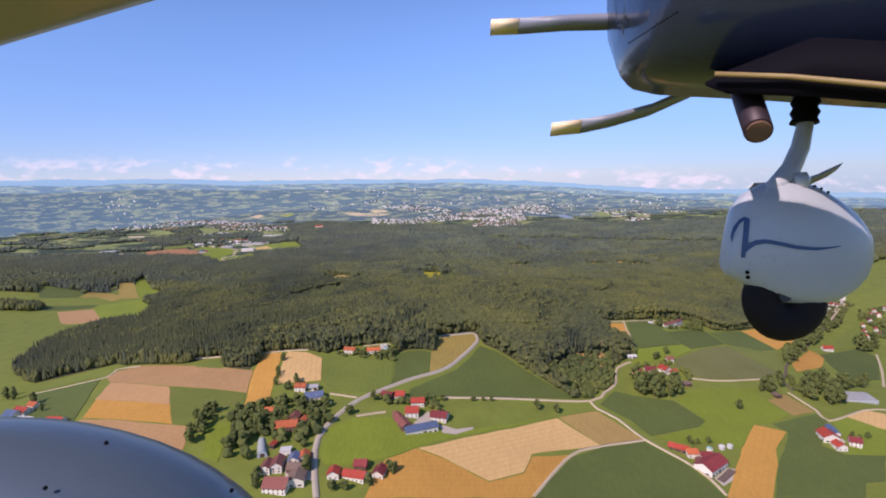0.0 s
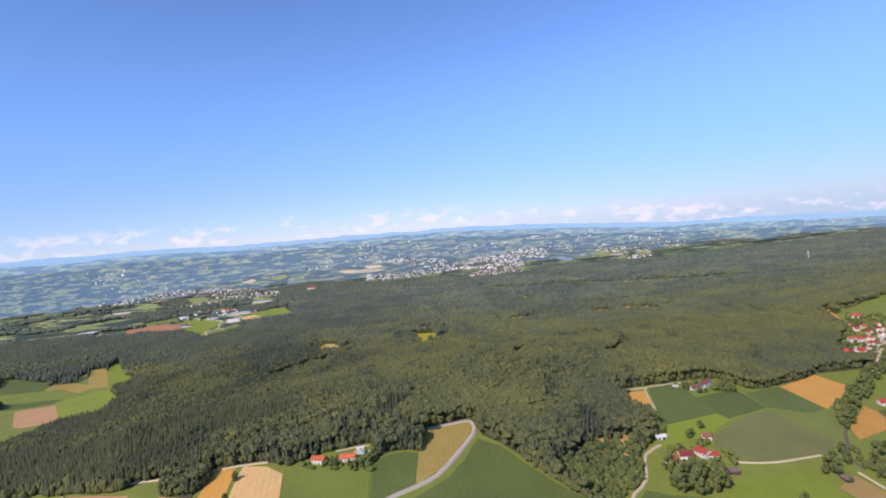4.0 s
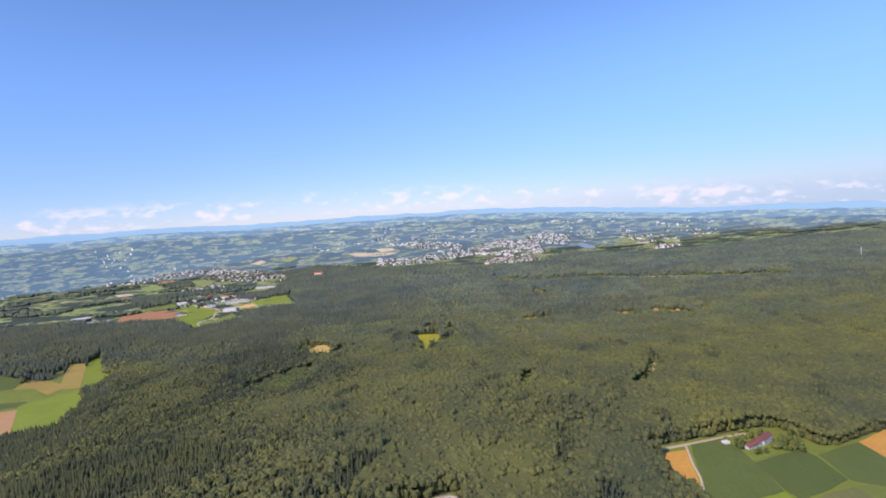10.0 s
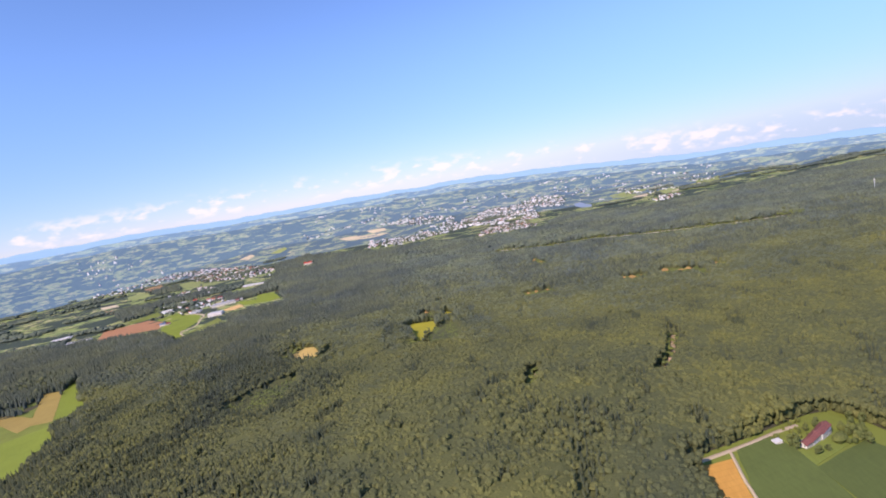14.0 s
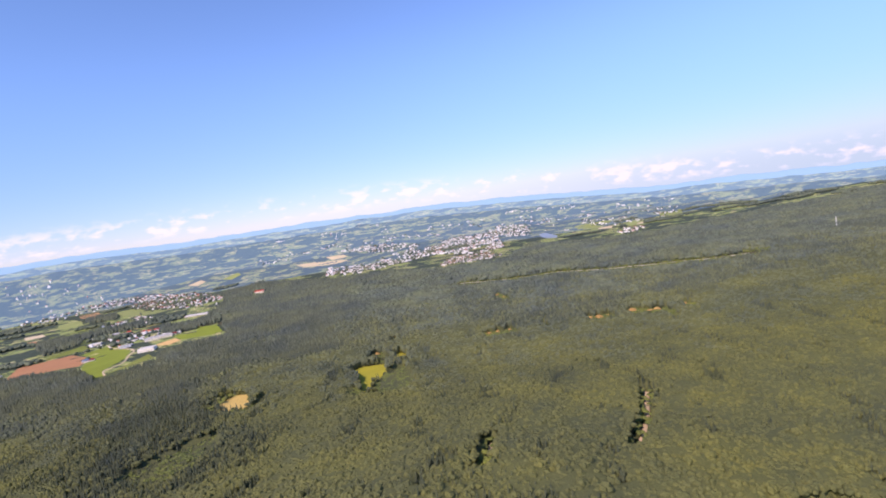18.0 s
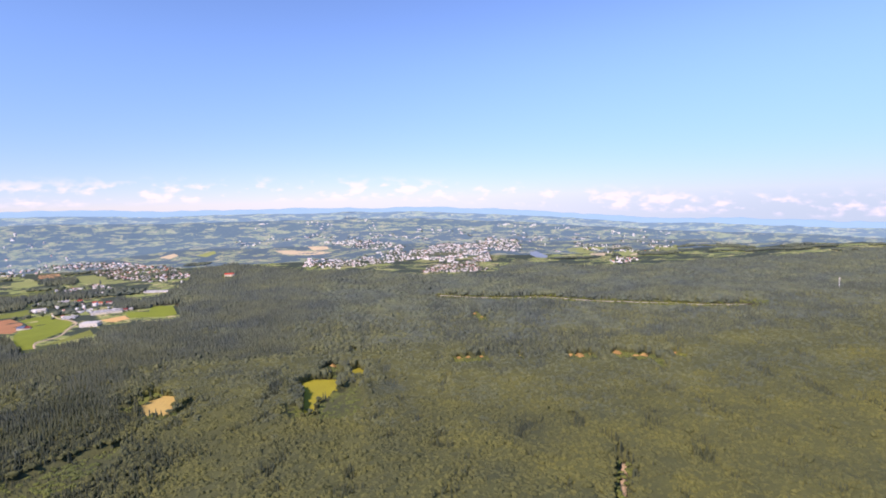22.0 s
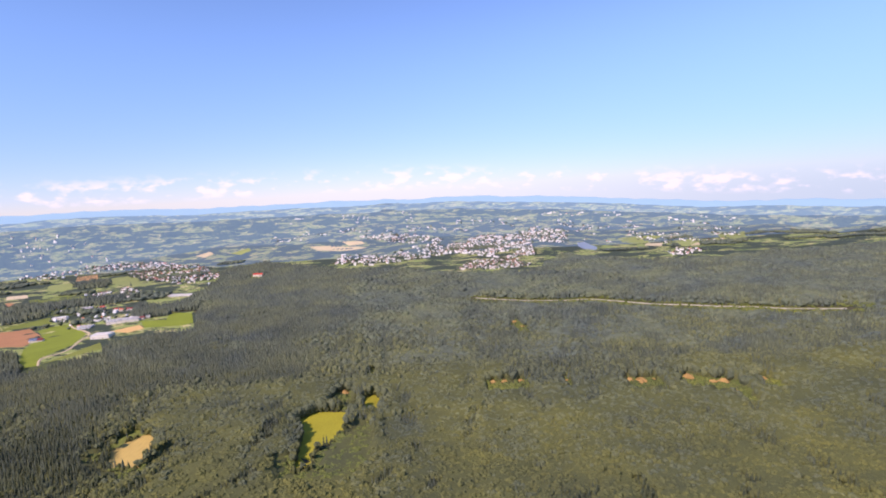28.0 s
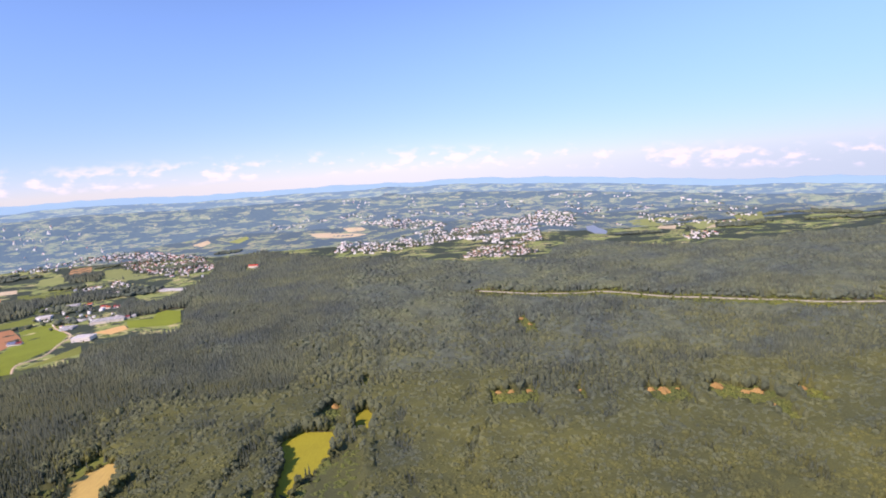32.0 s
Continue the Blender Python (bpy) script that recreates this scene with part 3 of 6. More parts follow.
field("meadow", [(338, 783), (410, 818), (411, 799), (339, 756)], -2.60)
field("maize", [(339, 754), (410, 795), (420, 782), (422, 742), (378, 715), (351, 700), (344, 714)], 0.52)
field("maize", [(425, 788), (499, 830), (504, 749), (472, 732), (424, 742)], 0.52)
field("meadow_bright", [(263, 675), (340, 710), (349, 696), (309, 660), (302, 656), (241, 631), (251, 656)], 0.43)
field("clover", [(311, 660), (377, 711), (420, 730), (429, 695), (443, 656), (431, 639), (404, 625), (329, 610), (314, 615), (298, 636)], 0.66)
field("meadow_olive", [(420, 730), (470, 747), (500, 742), (532, 755), (441, 646), (443, 656), (430, 696)], -2.27)
field("ripe", [(500, 832), (597, 893), (609, 835), (508, 750)], -2.44)
field("ripe", [(243, 755), (276, 765), (271, 741), (268, 720), (260, 697), (237, 702), (237, 724)], 0.29)
field("ripe", [(488, 689), (567, 765), (569, 733), (529, 688), (476, 661)], 0.77)
field("ripe", [(891, 1268), (923, 1286), (876, 1192), (850, 1128), (832, 1125), (852, 1191)], -2.03)
field("meadow", [(931, 1293), (992, 1208), (928, 1136), (920, 1194), (894, 1178)], 1.26)
field("maize", [(570, 746), (657, 781), (658, 744), (585, 655), (559, 648), (541, 668)], -2.26)
field("meadow", [(647, 816), (752, 899), (703, 834), (658, 786), (615, 774)], 0.67)
field("wheat", [(443, 534), (476, 553), (496, 544), (463, 506)], -2.29)
field("ripe", [(326, 510), (352, 498), (321, 467), (305, 440), (270, 393), (232, 393), (286, 465)], 0.93)
field("maize", [(347, 513), (412, 538), (415, 525), (370, 473), (381, 457), (418, 454), (382, 413), (364, 412), (346, 391), (272, 393), (306, 440), (354, 498)], 0.88)
field("ripe_brown", [(376, 565), (408, 585), (414, 543), (383, 533)], -1.43)
field("meadow_bright", [(421, 525), (450, 538), (460, 503), (420, 456), (387, 459)], 1.10)
field("meadow", [(-499, 584), (-420, 622), (-391, 603), (-402, 582), (-470, 554)], 0.45)
field("meadow", [(-293, 591), (-266, 589), (-255, 558), (-293, 570)], 2.84)
field("meadow_bright", [(-220, 440), (-200, 445), (-196, 431), (-190, 391), (-207, 399)], 1.88)
field("maize", [(-1205, 1481), (-1173, 1490), (-1032, 1435), (-1007, 1372), (-1097, 1354)], 2.28)
field("stubble", [(-1000, 1370), (-1013, 1416), (-1059, 1460), (-1013, 1430), (-952, 1417), (-909, 1396), (-1000, 1539), (-955, 1544), (-829, 1354), (-875, 1352), (-878, 1321), (-960, 1375)], -0.99)
field("maize", [(-1046, 1470), (-995, 1480), (-965, 1433), (-1025, 1446)], 2.93)
field("meadow", [(-996, 1486), (-984, 1510), (-917, 1406), (-959, 1428)], -1.00)
field("meadow_bright", [(-952, 1543), (-967, 1616), (-855, 1461), (-792, 1421), (-774, 1339), (-794, 1319), (-819, 1343)], 2.16)
field("meadow_bright", [(-880, 1245), (-878, 1276), (-811, 1328), (-716, 1223), (-653, 1061), (-733, 1067)], 2.26)
field("maize", [(-1027, 1273), (-893, 1284), (-888, 1251), (-955, 1227), (-984, 1223)], 0.08)
field("fallow", [(-942, 1209), (-871, 1235), (-742, 1076), (-816, 1070), (-842, 1086)], -0.89)
field("plough", [(-1184, 2159), (-1107, 2179), (-989, 2080), (-966, 1990), (-1041, 1997)], 2.29)
field("meadow_bright", [(-1093, 2183), (-1008, 2207), (-861, 2077), (-828, 1983), (-842, 1896), (-798, 1847), (-840, 1833), (-945, 1968), (-981, 2072)], -0.72)
field("meadow", [(-1213, 2212), (-1157, 2312), (-1088, 2234), (-1196, 2172)], -2.62)
field("meadow_bright", [(-763, 2167), (-699, 2186), (-730, 2273), (-656, 2251), (-597, 2148), (-617, 2120), (-717, 2109)], -1.05)
field("wheat", [(-794, 2081), (-746, 2133), (-712, 2102), (-735, 2066)], 0.83)
field("meadow_olive", [(-803, 1858), (-762, 1995), (-720, 1944), (-795, 1865)], 1.28)
field("plough", [(-1240, 2110), (-1118, 2188), (-1023, 1994), (-1165, 1969)], -1.12)
field("meadow_clear", [(-92, 1501), (-70, 1541), (-11, 1544), (-5, 1467), (-17, 1427), (-31, 1400), (-19, 1350), (-41, 1340), (-54, 1402), (-62, 1450)], -1.49)
field("meadow_clear", [(-4, 1591), (14, 1616), (33, 1591), (36, 1536), (10, 1534)], 1.81)
field("straw", [(-325, 1413), (-317, 1444), (-306, 1462), (-285, 1455), (-262, 1421), (-246, 1355), (-271, 1356), (-293, 1354)], -1.33)
field("meadow_olive", [(-347, 1421), (-345, 1439), (-335, 1486), (-307, 1463), (-319, 1445), (-326, 1414)], 1.36)
field("meadow", [(-108, 613), (-89, 619), (-70, 625), (-62, 599), (-61, 578), (-73, 578), (-79, 600), (-100, 605)], -1.27)
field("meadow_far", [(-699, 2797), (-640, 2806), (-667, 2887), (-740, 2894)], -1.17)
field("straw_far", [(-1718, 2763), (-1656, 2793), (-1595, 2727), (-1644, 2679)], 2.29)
field("plough", [(-1587, 2614), (-1566, 2625), (-1432, 2481), (-1462, 2474)], -0.82)
field("fallow", [(-1821, 3288), (-1732, 3316), (-1572, 3099), (-1672, 3084)], -0.94)
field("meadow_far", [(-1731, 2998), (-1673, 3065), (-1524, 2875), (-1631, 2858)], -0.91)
field("meadow", [(-1548, 2677), (-1449, 2740), (-1282, 2658), (-1219, 2556), (-1397, 2509)], 2.30)
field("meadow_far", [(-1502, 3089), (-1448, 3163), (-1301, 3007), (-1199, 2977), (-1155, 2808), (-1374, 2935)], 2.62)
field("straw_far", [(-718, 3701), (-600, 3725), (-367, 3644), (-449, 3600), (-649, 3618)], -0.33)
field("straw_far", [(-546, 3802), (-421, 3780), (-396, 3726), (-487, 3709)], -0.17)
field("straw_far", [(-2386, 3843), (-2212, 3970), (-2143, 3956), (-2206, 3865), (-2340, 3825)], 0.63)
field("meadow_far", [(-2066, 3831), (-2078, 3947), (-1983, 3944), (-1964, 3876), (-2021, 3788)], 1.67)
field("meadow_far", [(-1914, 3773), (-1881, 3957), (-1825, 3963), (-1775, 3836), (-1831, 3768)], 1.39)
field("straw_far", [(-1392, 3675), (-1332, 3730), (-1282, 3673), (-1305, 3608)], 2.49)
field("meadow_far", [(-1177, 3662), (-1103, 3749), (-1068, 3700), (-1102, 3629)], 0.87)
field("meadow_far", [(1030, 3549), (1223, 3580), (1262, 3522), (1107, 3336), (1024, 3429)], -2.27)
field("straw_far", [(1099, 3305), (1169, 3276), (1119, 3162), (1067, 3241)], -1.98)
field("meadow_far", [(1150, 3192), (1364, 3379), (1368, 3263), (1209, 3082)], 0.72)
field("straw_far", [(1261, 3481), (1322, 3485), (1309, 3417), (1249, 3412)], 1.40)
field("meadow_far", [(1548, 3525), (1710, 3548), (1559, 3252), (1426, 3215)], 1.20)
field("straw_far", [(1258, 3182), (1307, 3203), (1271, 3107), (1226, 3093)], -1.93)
yard([(-33, 461), (-19, 483), (-16, 468), (-28, 460)])
yard([(-9, 463), (8, 459), (25, 466), (23, 462), (7, 451), (-5, 451)])
yard([(228, 439), (239, 451), (246, 444), (236, 439)])
yard([(235, 419), (256, 435), (267, 432), (252, 418), (238, 409)])
yard([(-133, 385), (-111, 385), (-109, 375), (-130, 374)])
yard([(379, 473), (400, 479), (401, 490), (391, 487)])
yard([(-142, 480), (-116, 484), (-115, 482), (-142, 479)])
yard([(245, 608), (262, 606), (258, 601), (241, 601)])
yard([(-86, 610), (-77, 620), (-67, 613), (-75, 605)])
yard([(730, 1010), (764, 1008), (781, 987), (745, 940), (692, 952)])
yard([(812, 1048), (852, 1055), (805, 998), (780, 1001)])
yard([(340, 785), (359, 796), (361, 790), (346, 779)])
road([(-101, 356), (-111, 392), (-116, 426), (-107, 459), (-90, 490), (-69, 512), (-38, 541), (-20, 554), (1, 573), (18, 602), (35, 635), (43, 657), (40, 676), (25, 673), (-10, 657)], 4.8, "asphalt")
road([(-103, 614), (-89, 620), (-70, 624)], 2.6, "gravel")
road([(-4, 510), (68, 524), (159, 538), (181, 558), (201, 579), (216, 617), (240, 636)], 2.8, "gravel")
road([(159, 538), (163, 524), (179, 509), (195, 476), (220, 444), (231, 418), (233, 395)], 2.8, "gravel")
road([(194, 474), (146, 458), (112, 439), (67, 379)], 2.6, "gravel")
road([(307, 608), (327, 607), (354, 610), (403, 623)], 2.4, "gravel")
road([(241, 759), (265, 769), (286, 778), (313, 791), (339, 805), (364, 817)], 3.0, "gravel")
road([(280, 774), (276, 756), (272, 737), (270, 720), (262, 696)], 2.4, "gravel")
road([(416, 590), (419, 547), (416, 523), (481, 553), (506, 556)], 2.8, "gravel")
road([(779, 973), (692, 893), (588, 794), (486, 693), (456, 654), (431, 621), (426, 595)], 3.4, "rail")
road([(688, 890), (715, 916), (769, 969), (818, 1014)], 4.0, "gravel")
road([(667, 757), (620, 693), (566, 627)], 2.8, "gravel")
road([(-469, 549), (-399, 574), (-405, 600), (-375, 601)], 3.0, "gravel")
road([(-309, 601), (-272, 598)], 3.0, "gravel")
road([(-223, 598), (-197, 602), (-169, 603)], 3.0, "gravel")
road([(-88, 463), (-61, 474)], 2.4, "gravel")
road([(-120, 498), (-92, 494)], 2.0, "gravel")
road([(387, 1143), (338, 1031), (314, 982), (285, 936)], 6.5, "sand")
road([(150, 995), (140, 951), (133, 918)], 5.5, "sand")
road([(-801, 1844), (-832, 1891), (-810, 1939), (-831, 2016), (-851, 2076), (-955, 2151), (-1029, 2235)], 5.0, "gravel")
road([(217, 2266), (293, 2237), (370, 2206), (475, 2181), (550, 2180), (687, 2104), (762, 2074), (830, 2037), (904, 2006), (966, 1974), (1073, 1944)], 8.2, "asphalt_pale")

# ---- woods ----
WOOD = [(-609, 689), (-503, 594), (-425, 631), (-375, 608), (-312, 591), (-276, 603), (-254, 563), (-221, 551), (-227, 605),
        (-170, 602), (-145, 594), (-128, 604), (-105, 622), (-70, 633), (-58, 604), (-46, 611), (-28, 617), (-16, 613), (-12, 662),
        (15, 674), (40, 684), (48, 660), (51, 646), (69, 631), (95, 598), (120, 568), (144, 541),
        (195, 578), (215, 624), (255, 665), (258, 704), (238, 750), (243, 767), (266, 777), (287, 785), (315, 800), (342, 814), (367, 828), (389, 839), (417, 848), (432, 832), (440, 812), (503, 840), (601, 900),
        (700, 910), (785, 979), (719, 999), (817, 1107), (880, 1227), (1100, 1350), (1700, 1700), (2500, 2300), (2600, 2950)]
WOOD += [(1980, 2860), (1290, 2759), (997, 2713), (702, 2978), (642, 3063), (586, 2958), (450, 2654), (144, 2662), (-108, 2888), (-419, 2990), (-834, 3317), (-999, 3227), (-833, 2773), (-775, 2460), (-793, 2358), (-943, 2430), (-847, 2253), (-780, 2196), (-723, 2229), (-700, 2278), (-662, 2274), (-616, 2207), (-554, 2070), (-570, 2033), (-655, 2007), (-705, 1946), (-679, 1885), (-746, 1803), (-795, 1780), (-823, 1827), (-910, 1914)]
WOOD += [(-1500, 1990), (-1767, 1950), (-2400, 2020), (-2000, 1500), (-1252, 1420), (-1028, 1407), (-960, 1428), (-927, 1545), (-967, 1621), (-853, 1460), (-790, 1421), (-768, 1333), (-789, 1312), (-710, 1217), (-648, 1056), (-726, 1058), (-740, 1027), (-690, 850)]
BELT = [(-1900, 1290), (-1250, 1240), (-1000, 1215), (-960, 1240), (-1000, 1262), (-1250, 1290), (-1900, 1370)]


def crown_shapes(count, seed, conifer, level):
    """Small crown meshes about one metre wide and high, foot at the origin."""
    rng = random.Random(seed)
    shapes = []
    for _ in range(count):
        bm = bmesh.new()
        if conifer:
            tiers = 3 if level >= 2 else 1
            sides = 6 if level >= 1 else 5
            for t in range(tiers):
                foot = 0.30 if level >= 2 else 0.12
                z0 = foot + (0.92 - foot) * t / tiers - (0.06 if t else 0)
                z1 = foot + (1 - foot) * (t + 1) / tiers
                r0 = 0.5 * (1 - 0.80 * t / tiers)
                ring = [bm.verts.new((r0 * (0.75 + 0.5 * rng.random()) * math.cos(a), r0 * (0.75 + 0.5 * rng.random()) * math.sin(a), z0 + rng.uniform(-0.05, 0.04)))
                        for a in [6.2832 * (i + rng.uniform(-0.2, 0.2)) / sides for i in range(sides)]]
                tip = bm.verts.new((rng.uniform(-0.03, 0.03), rng.uniform(-0.03, 0.03), z1))
                for i in range(sides):
                    bm.faces.new((ring[i], ring[(i + 1) % sides], tip))
        else:
            # one lump for far crowns, a cluster of boughs for near ones
            lumps = [(0.0, 0.0, 0.0, 1.0)]
            if level == 2:
                turn = rng.uniform(0, 6.28)
                lumps = [(0.22 * math.cos(turn + 2.094 * i + rng.uniform(-0.3, 0.3)), 0.22 * math.sin(turn + 2.094 * i), rng.uniform(-0.10, 0.06), rng.uniform(0.45, 0.75)) for i in range(3)]
            for ox, oy, oz, sz in lumps:
                got = bmesh.ops.create_icosphere(bm, subdivisions=1, radius=0.5, matrix=Matrix.Rotation(rng.uniform(0, 6), 4, (rng.random(), rng.random(), 1)))["verts"]
                for v in got:
                    d = v.co.normalized()
                    k = 1 + 0.26 * noise.noise(d * 2.1 + Vector((_ * 7.1, seed, ox * 9))) + rng.uniform(-0.15, 0.15)
                    if level > 1:
                        v.co = Vector((ox + d.x * 0.5 * k * sz, oy + d.y * 0.5 * k * sz, 0.78 + oz + d.z * 0.22 * k * (0.5 + 0.5 * sz)))
                    else:
                        v.co = Vector((d.x * 0.5 * k, d.y * 0.5 * k, 0.55 + d.z * 0.44 * k))
                cut = 0.78 + oz - 0.06 if level > 1 else 0.22
                low = [f for f in {f for v in got for f in v.link_faces} if f.calc_center_median().z < cut]
                bmesh.ops.delete(bm, geom=low, context="FACES")
        bm.verts.ensure_lookup_table()
        bm.verts.index_update()
        bmesh.ops.triangulate(bm, faces=bm.faces[:])
        shapes.append((np.array([v.co[:] for v in bm.verts]), np.array([[v.index for v in f.verts] for f in bm.faces])))
        bm.free()
    return shapes


def plant(name, x, y, width, tall, shapes, mat, seed, label, smooth=True):
    """Many crowns as one mesh."""
    r = np.random.RandomState(seed)
    z = land(x, y) - 0.3
    pick = r.randint(0, len(shapes), len(x))
    turn = r.uniform(0, 6.283, len(x))
    V, F, base = [], [], 0
    for k, (sv, sf) in enumerate(shapes):
        m = np.where(pick == k)[0]
        if not len(m):
            continue
        c, s = np.cos(turn[m])[:, None], np.sin(turn[m])[:, None]
        vx = (sv[None, :, 0] * c - sv[None, :, 1] * s) * width[m][:, None] + x[m][:, None]
        vy = (sv[None, :, 0] * s + sv[None, :, 1] * c) * width[m][:, None] + y[m][:, None]
        vz = sv[None, :, 2] * tall[m][:, None] + z[m][:, None]
        V.append(np.stack([vx, vy, vz], -1).reshape(-1, 3))
        F.append((sf[None] + (np.arange(len(m)) * len(sv))[:, None, None] + base).reshape(-1, 3))
        base += len(m) * len(sv)
    ob = mesh_object(name, np.concatenate(V), np.concatenate(F), mat, smooth=smooth)
    return tagged(ob, label, "forest", kind="stuff")


def lane_distance(pts, x, y, reach=40.0):
    """How far each place is from a lane, up to reach."""
    out = np.full(len(x), reach)
    lo, hi = pts.min(0) - reach, pts.max(0) + reach
    near = np.where((x > lo[0]) & (x < hi[0]) & (y > lo[1]) & (y < hi[1]))[0]
    for part_of in np.array_split(near, max(1, len(near) // 20000)):
        if len(part_of):
            d = np.hypot(pts[None, :, 0] - x[part_of, None], pts[None, :, 1] - y[part_of, None]).min(1)
            out[part_of] = np.minimum(d, reach)
    return out


def clear_of_open(x, y):
    ok = np.ones(len(x), bool)
    for p in PLOTS:
        px, py = [q[0] for q in p], [q[1] for q in p]
        near = (x > min(px)) & (x < max(px)) & (y > min(py)) & (y < max(py)) & ok
        if near.any():
            ok[np.where(near)[0][inside(p, x[near], y[near])]] = False
    for pts, width in LANES:
        gap = width / 2 + (13 if width > 8 else 5 if pts[:, 1].mean() < 850 else 2.6)
        ok &= lane_distance(pts, x, y) > gap
    for cx, cy, rad in BARE:
        ok &= (x - cx) ** 2 + ((y - cy) * 0.7) ** 2 > rad * rad
    return ok


SCRUB = []  # patches of low regrowth
SOIL = []  # bare ground in them
SOIL.append([(161, 638), (171, 645), (199, 652), (212, 651), (209, 638), (198, 633), (191, 642), (180, 634), (164, 633)])
SOIL.append([(170, 624), (178, 629), (174, 613), (167, 613)])
SOIL.append([(189, 618), (197, 621), (201, 615), (197, 608), (186, 609)])
SCRUB.append([(119, 598), (171, 641), (221, 651), (200, 579), (161, 543), (144, 540), (124, 566)])
BARE = []  # felled spots with open soil: x, y, radius
BARE.append((229, 1653, 7.7))
BARE.append((250, 1651, 7.7))
BARE.append((280, 1653, 7.7))
BARE.append((362, 1645, 4.9))
BARE.append((471, 1633, 8.5))
BARE.append((490, 1626, 12.0))
BARE.append((511, 1628, 6.9))
BARE.append((572, 1629, 12.0))
BARE.append((603, 1606, 9.5))
BARE.append((620, 1603, 10.4))
BARE.append((683, 1601, 8.5))
BARE.append((619, 1557, 6.9))
BARE.append((306, 2007, 7.7))
BARE.append((320, 1964, 7.7))
BARE.append((-3, 1735, 5.0))
BARE.append((-39, 1621, 8.5))
BARE.append((185, 628, 3.2))
BARE.append((163, 617, 2.6))
BARE.append((197, 626, 2.6))

def bare_mound(cx, cy, rad):
    """A low bank of dug soil with an uneven back."""
    rng = random.Random(int(cx) * 7 + int(cy))
    tall, skew = rad * rng.uniform(0.45, 0.8), rng.uniform(-0.3, 0.3)
    verts, faces, n = [(cx + rad * skew * 0.4, cy, float(land(cx, cy)) + tall)], [], 12
    for ring, (k, h) in enumerate(((0.35, 0.9), (0.7, 0.5), (1.05, 0.0))):
        for i in range(n):
            a = 6.2832 * i / n
            q = rad * k * rng.uniform(0.55, 1.4)
            x, y = cx + q * (math.cos(a) + skew * 0.3), cy + 0.9 * q * math.sin(a)
            verts.append((x, y, float(land(x, y)) + (tall * h * rng.uniform(0.75, 1.2) if h else -0.5)))
    for i in range(n):
        j = (i + 1) % n
        faces.append((0, 1 + i, 1 + j))
        for ring in (0, 1):
            a = 1 + ring * n
            faces.append((a + i, a + n + i, a + n + j, a + j))
    ob = mesh_object("soil_bank", verts, faces, EARTH)
    tagged(ob, "orange bank of bare soil among felled trees", "soil", group="felled spots")


for spot in BARE:
    bare_mound(*spot)
for p in SOIL:
    tagged(draped("bare_soil", wobble(p, 2.0, 6, random.Random(4)), 0.1, EARTH, 8), "orange bare soil at the edge of the felled wood", "soil", kind="structure")


YOUNG = [  # outlines of young stands, their height against the old wood
    ([(-351, 1130), (-356, 1167), (-258, 1255), (-226, 1180), (-265, 1094)], 0.42),
    ([(-4, 1470), (-12, 1440), (-27, 1390), (-14, 1345), (-38, 1335), (-60, 1395), (-80, 1370), (-50, 1300), (30, 1290), (60, 1360), (46, 1450), (30, 1500)], 0.45),
    ([(46, 1500), (130, 1535), (205, 1480), (190, 1400), (60, 1420)], 0.72),
    ([(-350, 1405), (-320, 1350), (-240, 1310), (-215, 1360), (-240, 1440), (-246, 1352), (-295, 1350), (-330, 1410)], 0.45),
    ([(-30, 1585), (-30, 1535), (40, 1525), (50, 1580), (36, 1534), (8, 1532), (-5, 1590)], 0.45),
]


def spruce_share(x, y):
    """How much of the wood is spruce: most in the west and the far part, clumps elsewhere."""
    p = 0.10 + 0.46 * smoothstep(-40, -330, x) + 0.36 * smoothstep(1560, 1720, y) + 0.24 * smoothstep(930, 740, y)
    p = p + 0.27 * wave_noise(x, y, 330, 21, 3)
    return p + 0.55 * smoothstep(0.60, 0.85, wave_noise(x, y, 78, 62, 2))


def stand_height(x, y):
    """How tall the stand is against the usual."""
    tall = 1 + 0.15 * wave_noise(x, y, 150, 31, 2) + 0.13 * wave_noise(x, y, 430, 33, 2)
    for poly, k in YOUNG:
        tall = np.where(inside(poly, x, y), k, tall)
    for pts, lane_w in LANES:
        d = lane_distance(pts, x, y, 80.0)
        if lane_w > 8:  # open verge before the wide forest road
            order = np.argsort(pts[:, 0])
            lane_y = np.interp(x, pts[order, 0], pts[order, 1], left=9e3, right=9e3)
            tall = np.where((d < 78) & (y < lane_y), tall * 0.33, tall)
            tall = np.where((d < 22) & (y > lane_y), tall * 0.6, tall)
        elif 850 < pts[:, 1].mean() < 1500:  # low growth beside the sandy forest tracks
            tall = np.where(d < 10.5, tall * 0.42, tall)
    for cx, cy, rad in BARE:  # young growth before the felled spots
        low = (np.abs(x - cx) < rad * 2.0) & (y < cy) & (y > cy - 62) & (tall > 0.5)
        tall = np.where(low, tall * 0.26, tall)
    return tall


def tree_grid(poly, y0, y1, gap, r):
    px, py = [q[0] for q in poly], [q[1] for q in poly]
    gx = np.arange(min(px), max(px), gap)
    gy = np.arange(max(min(py), y0), min(max(py), y1), gap * 0.87)
    X, Y = np.meshgrid(gx, gy)
    X = X + (np.arange(len(gy)) % 2)[:, None] * gap / 2
    return (X + r.uniform(-0.45, 0.45, X.shape) * gap).ravel(), (Y + r.uniform(-0.45, 0.45, Y.shape) * gap).ravel()


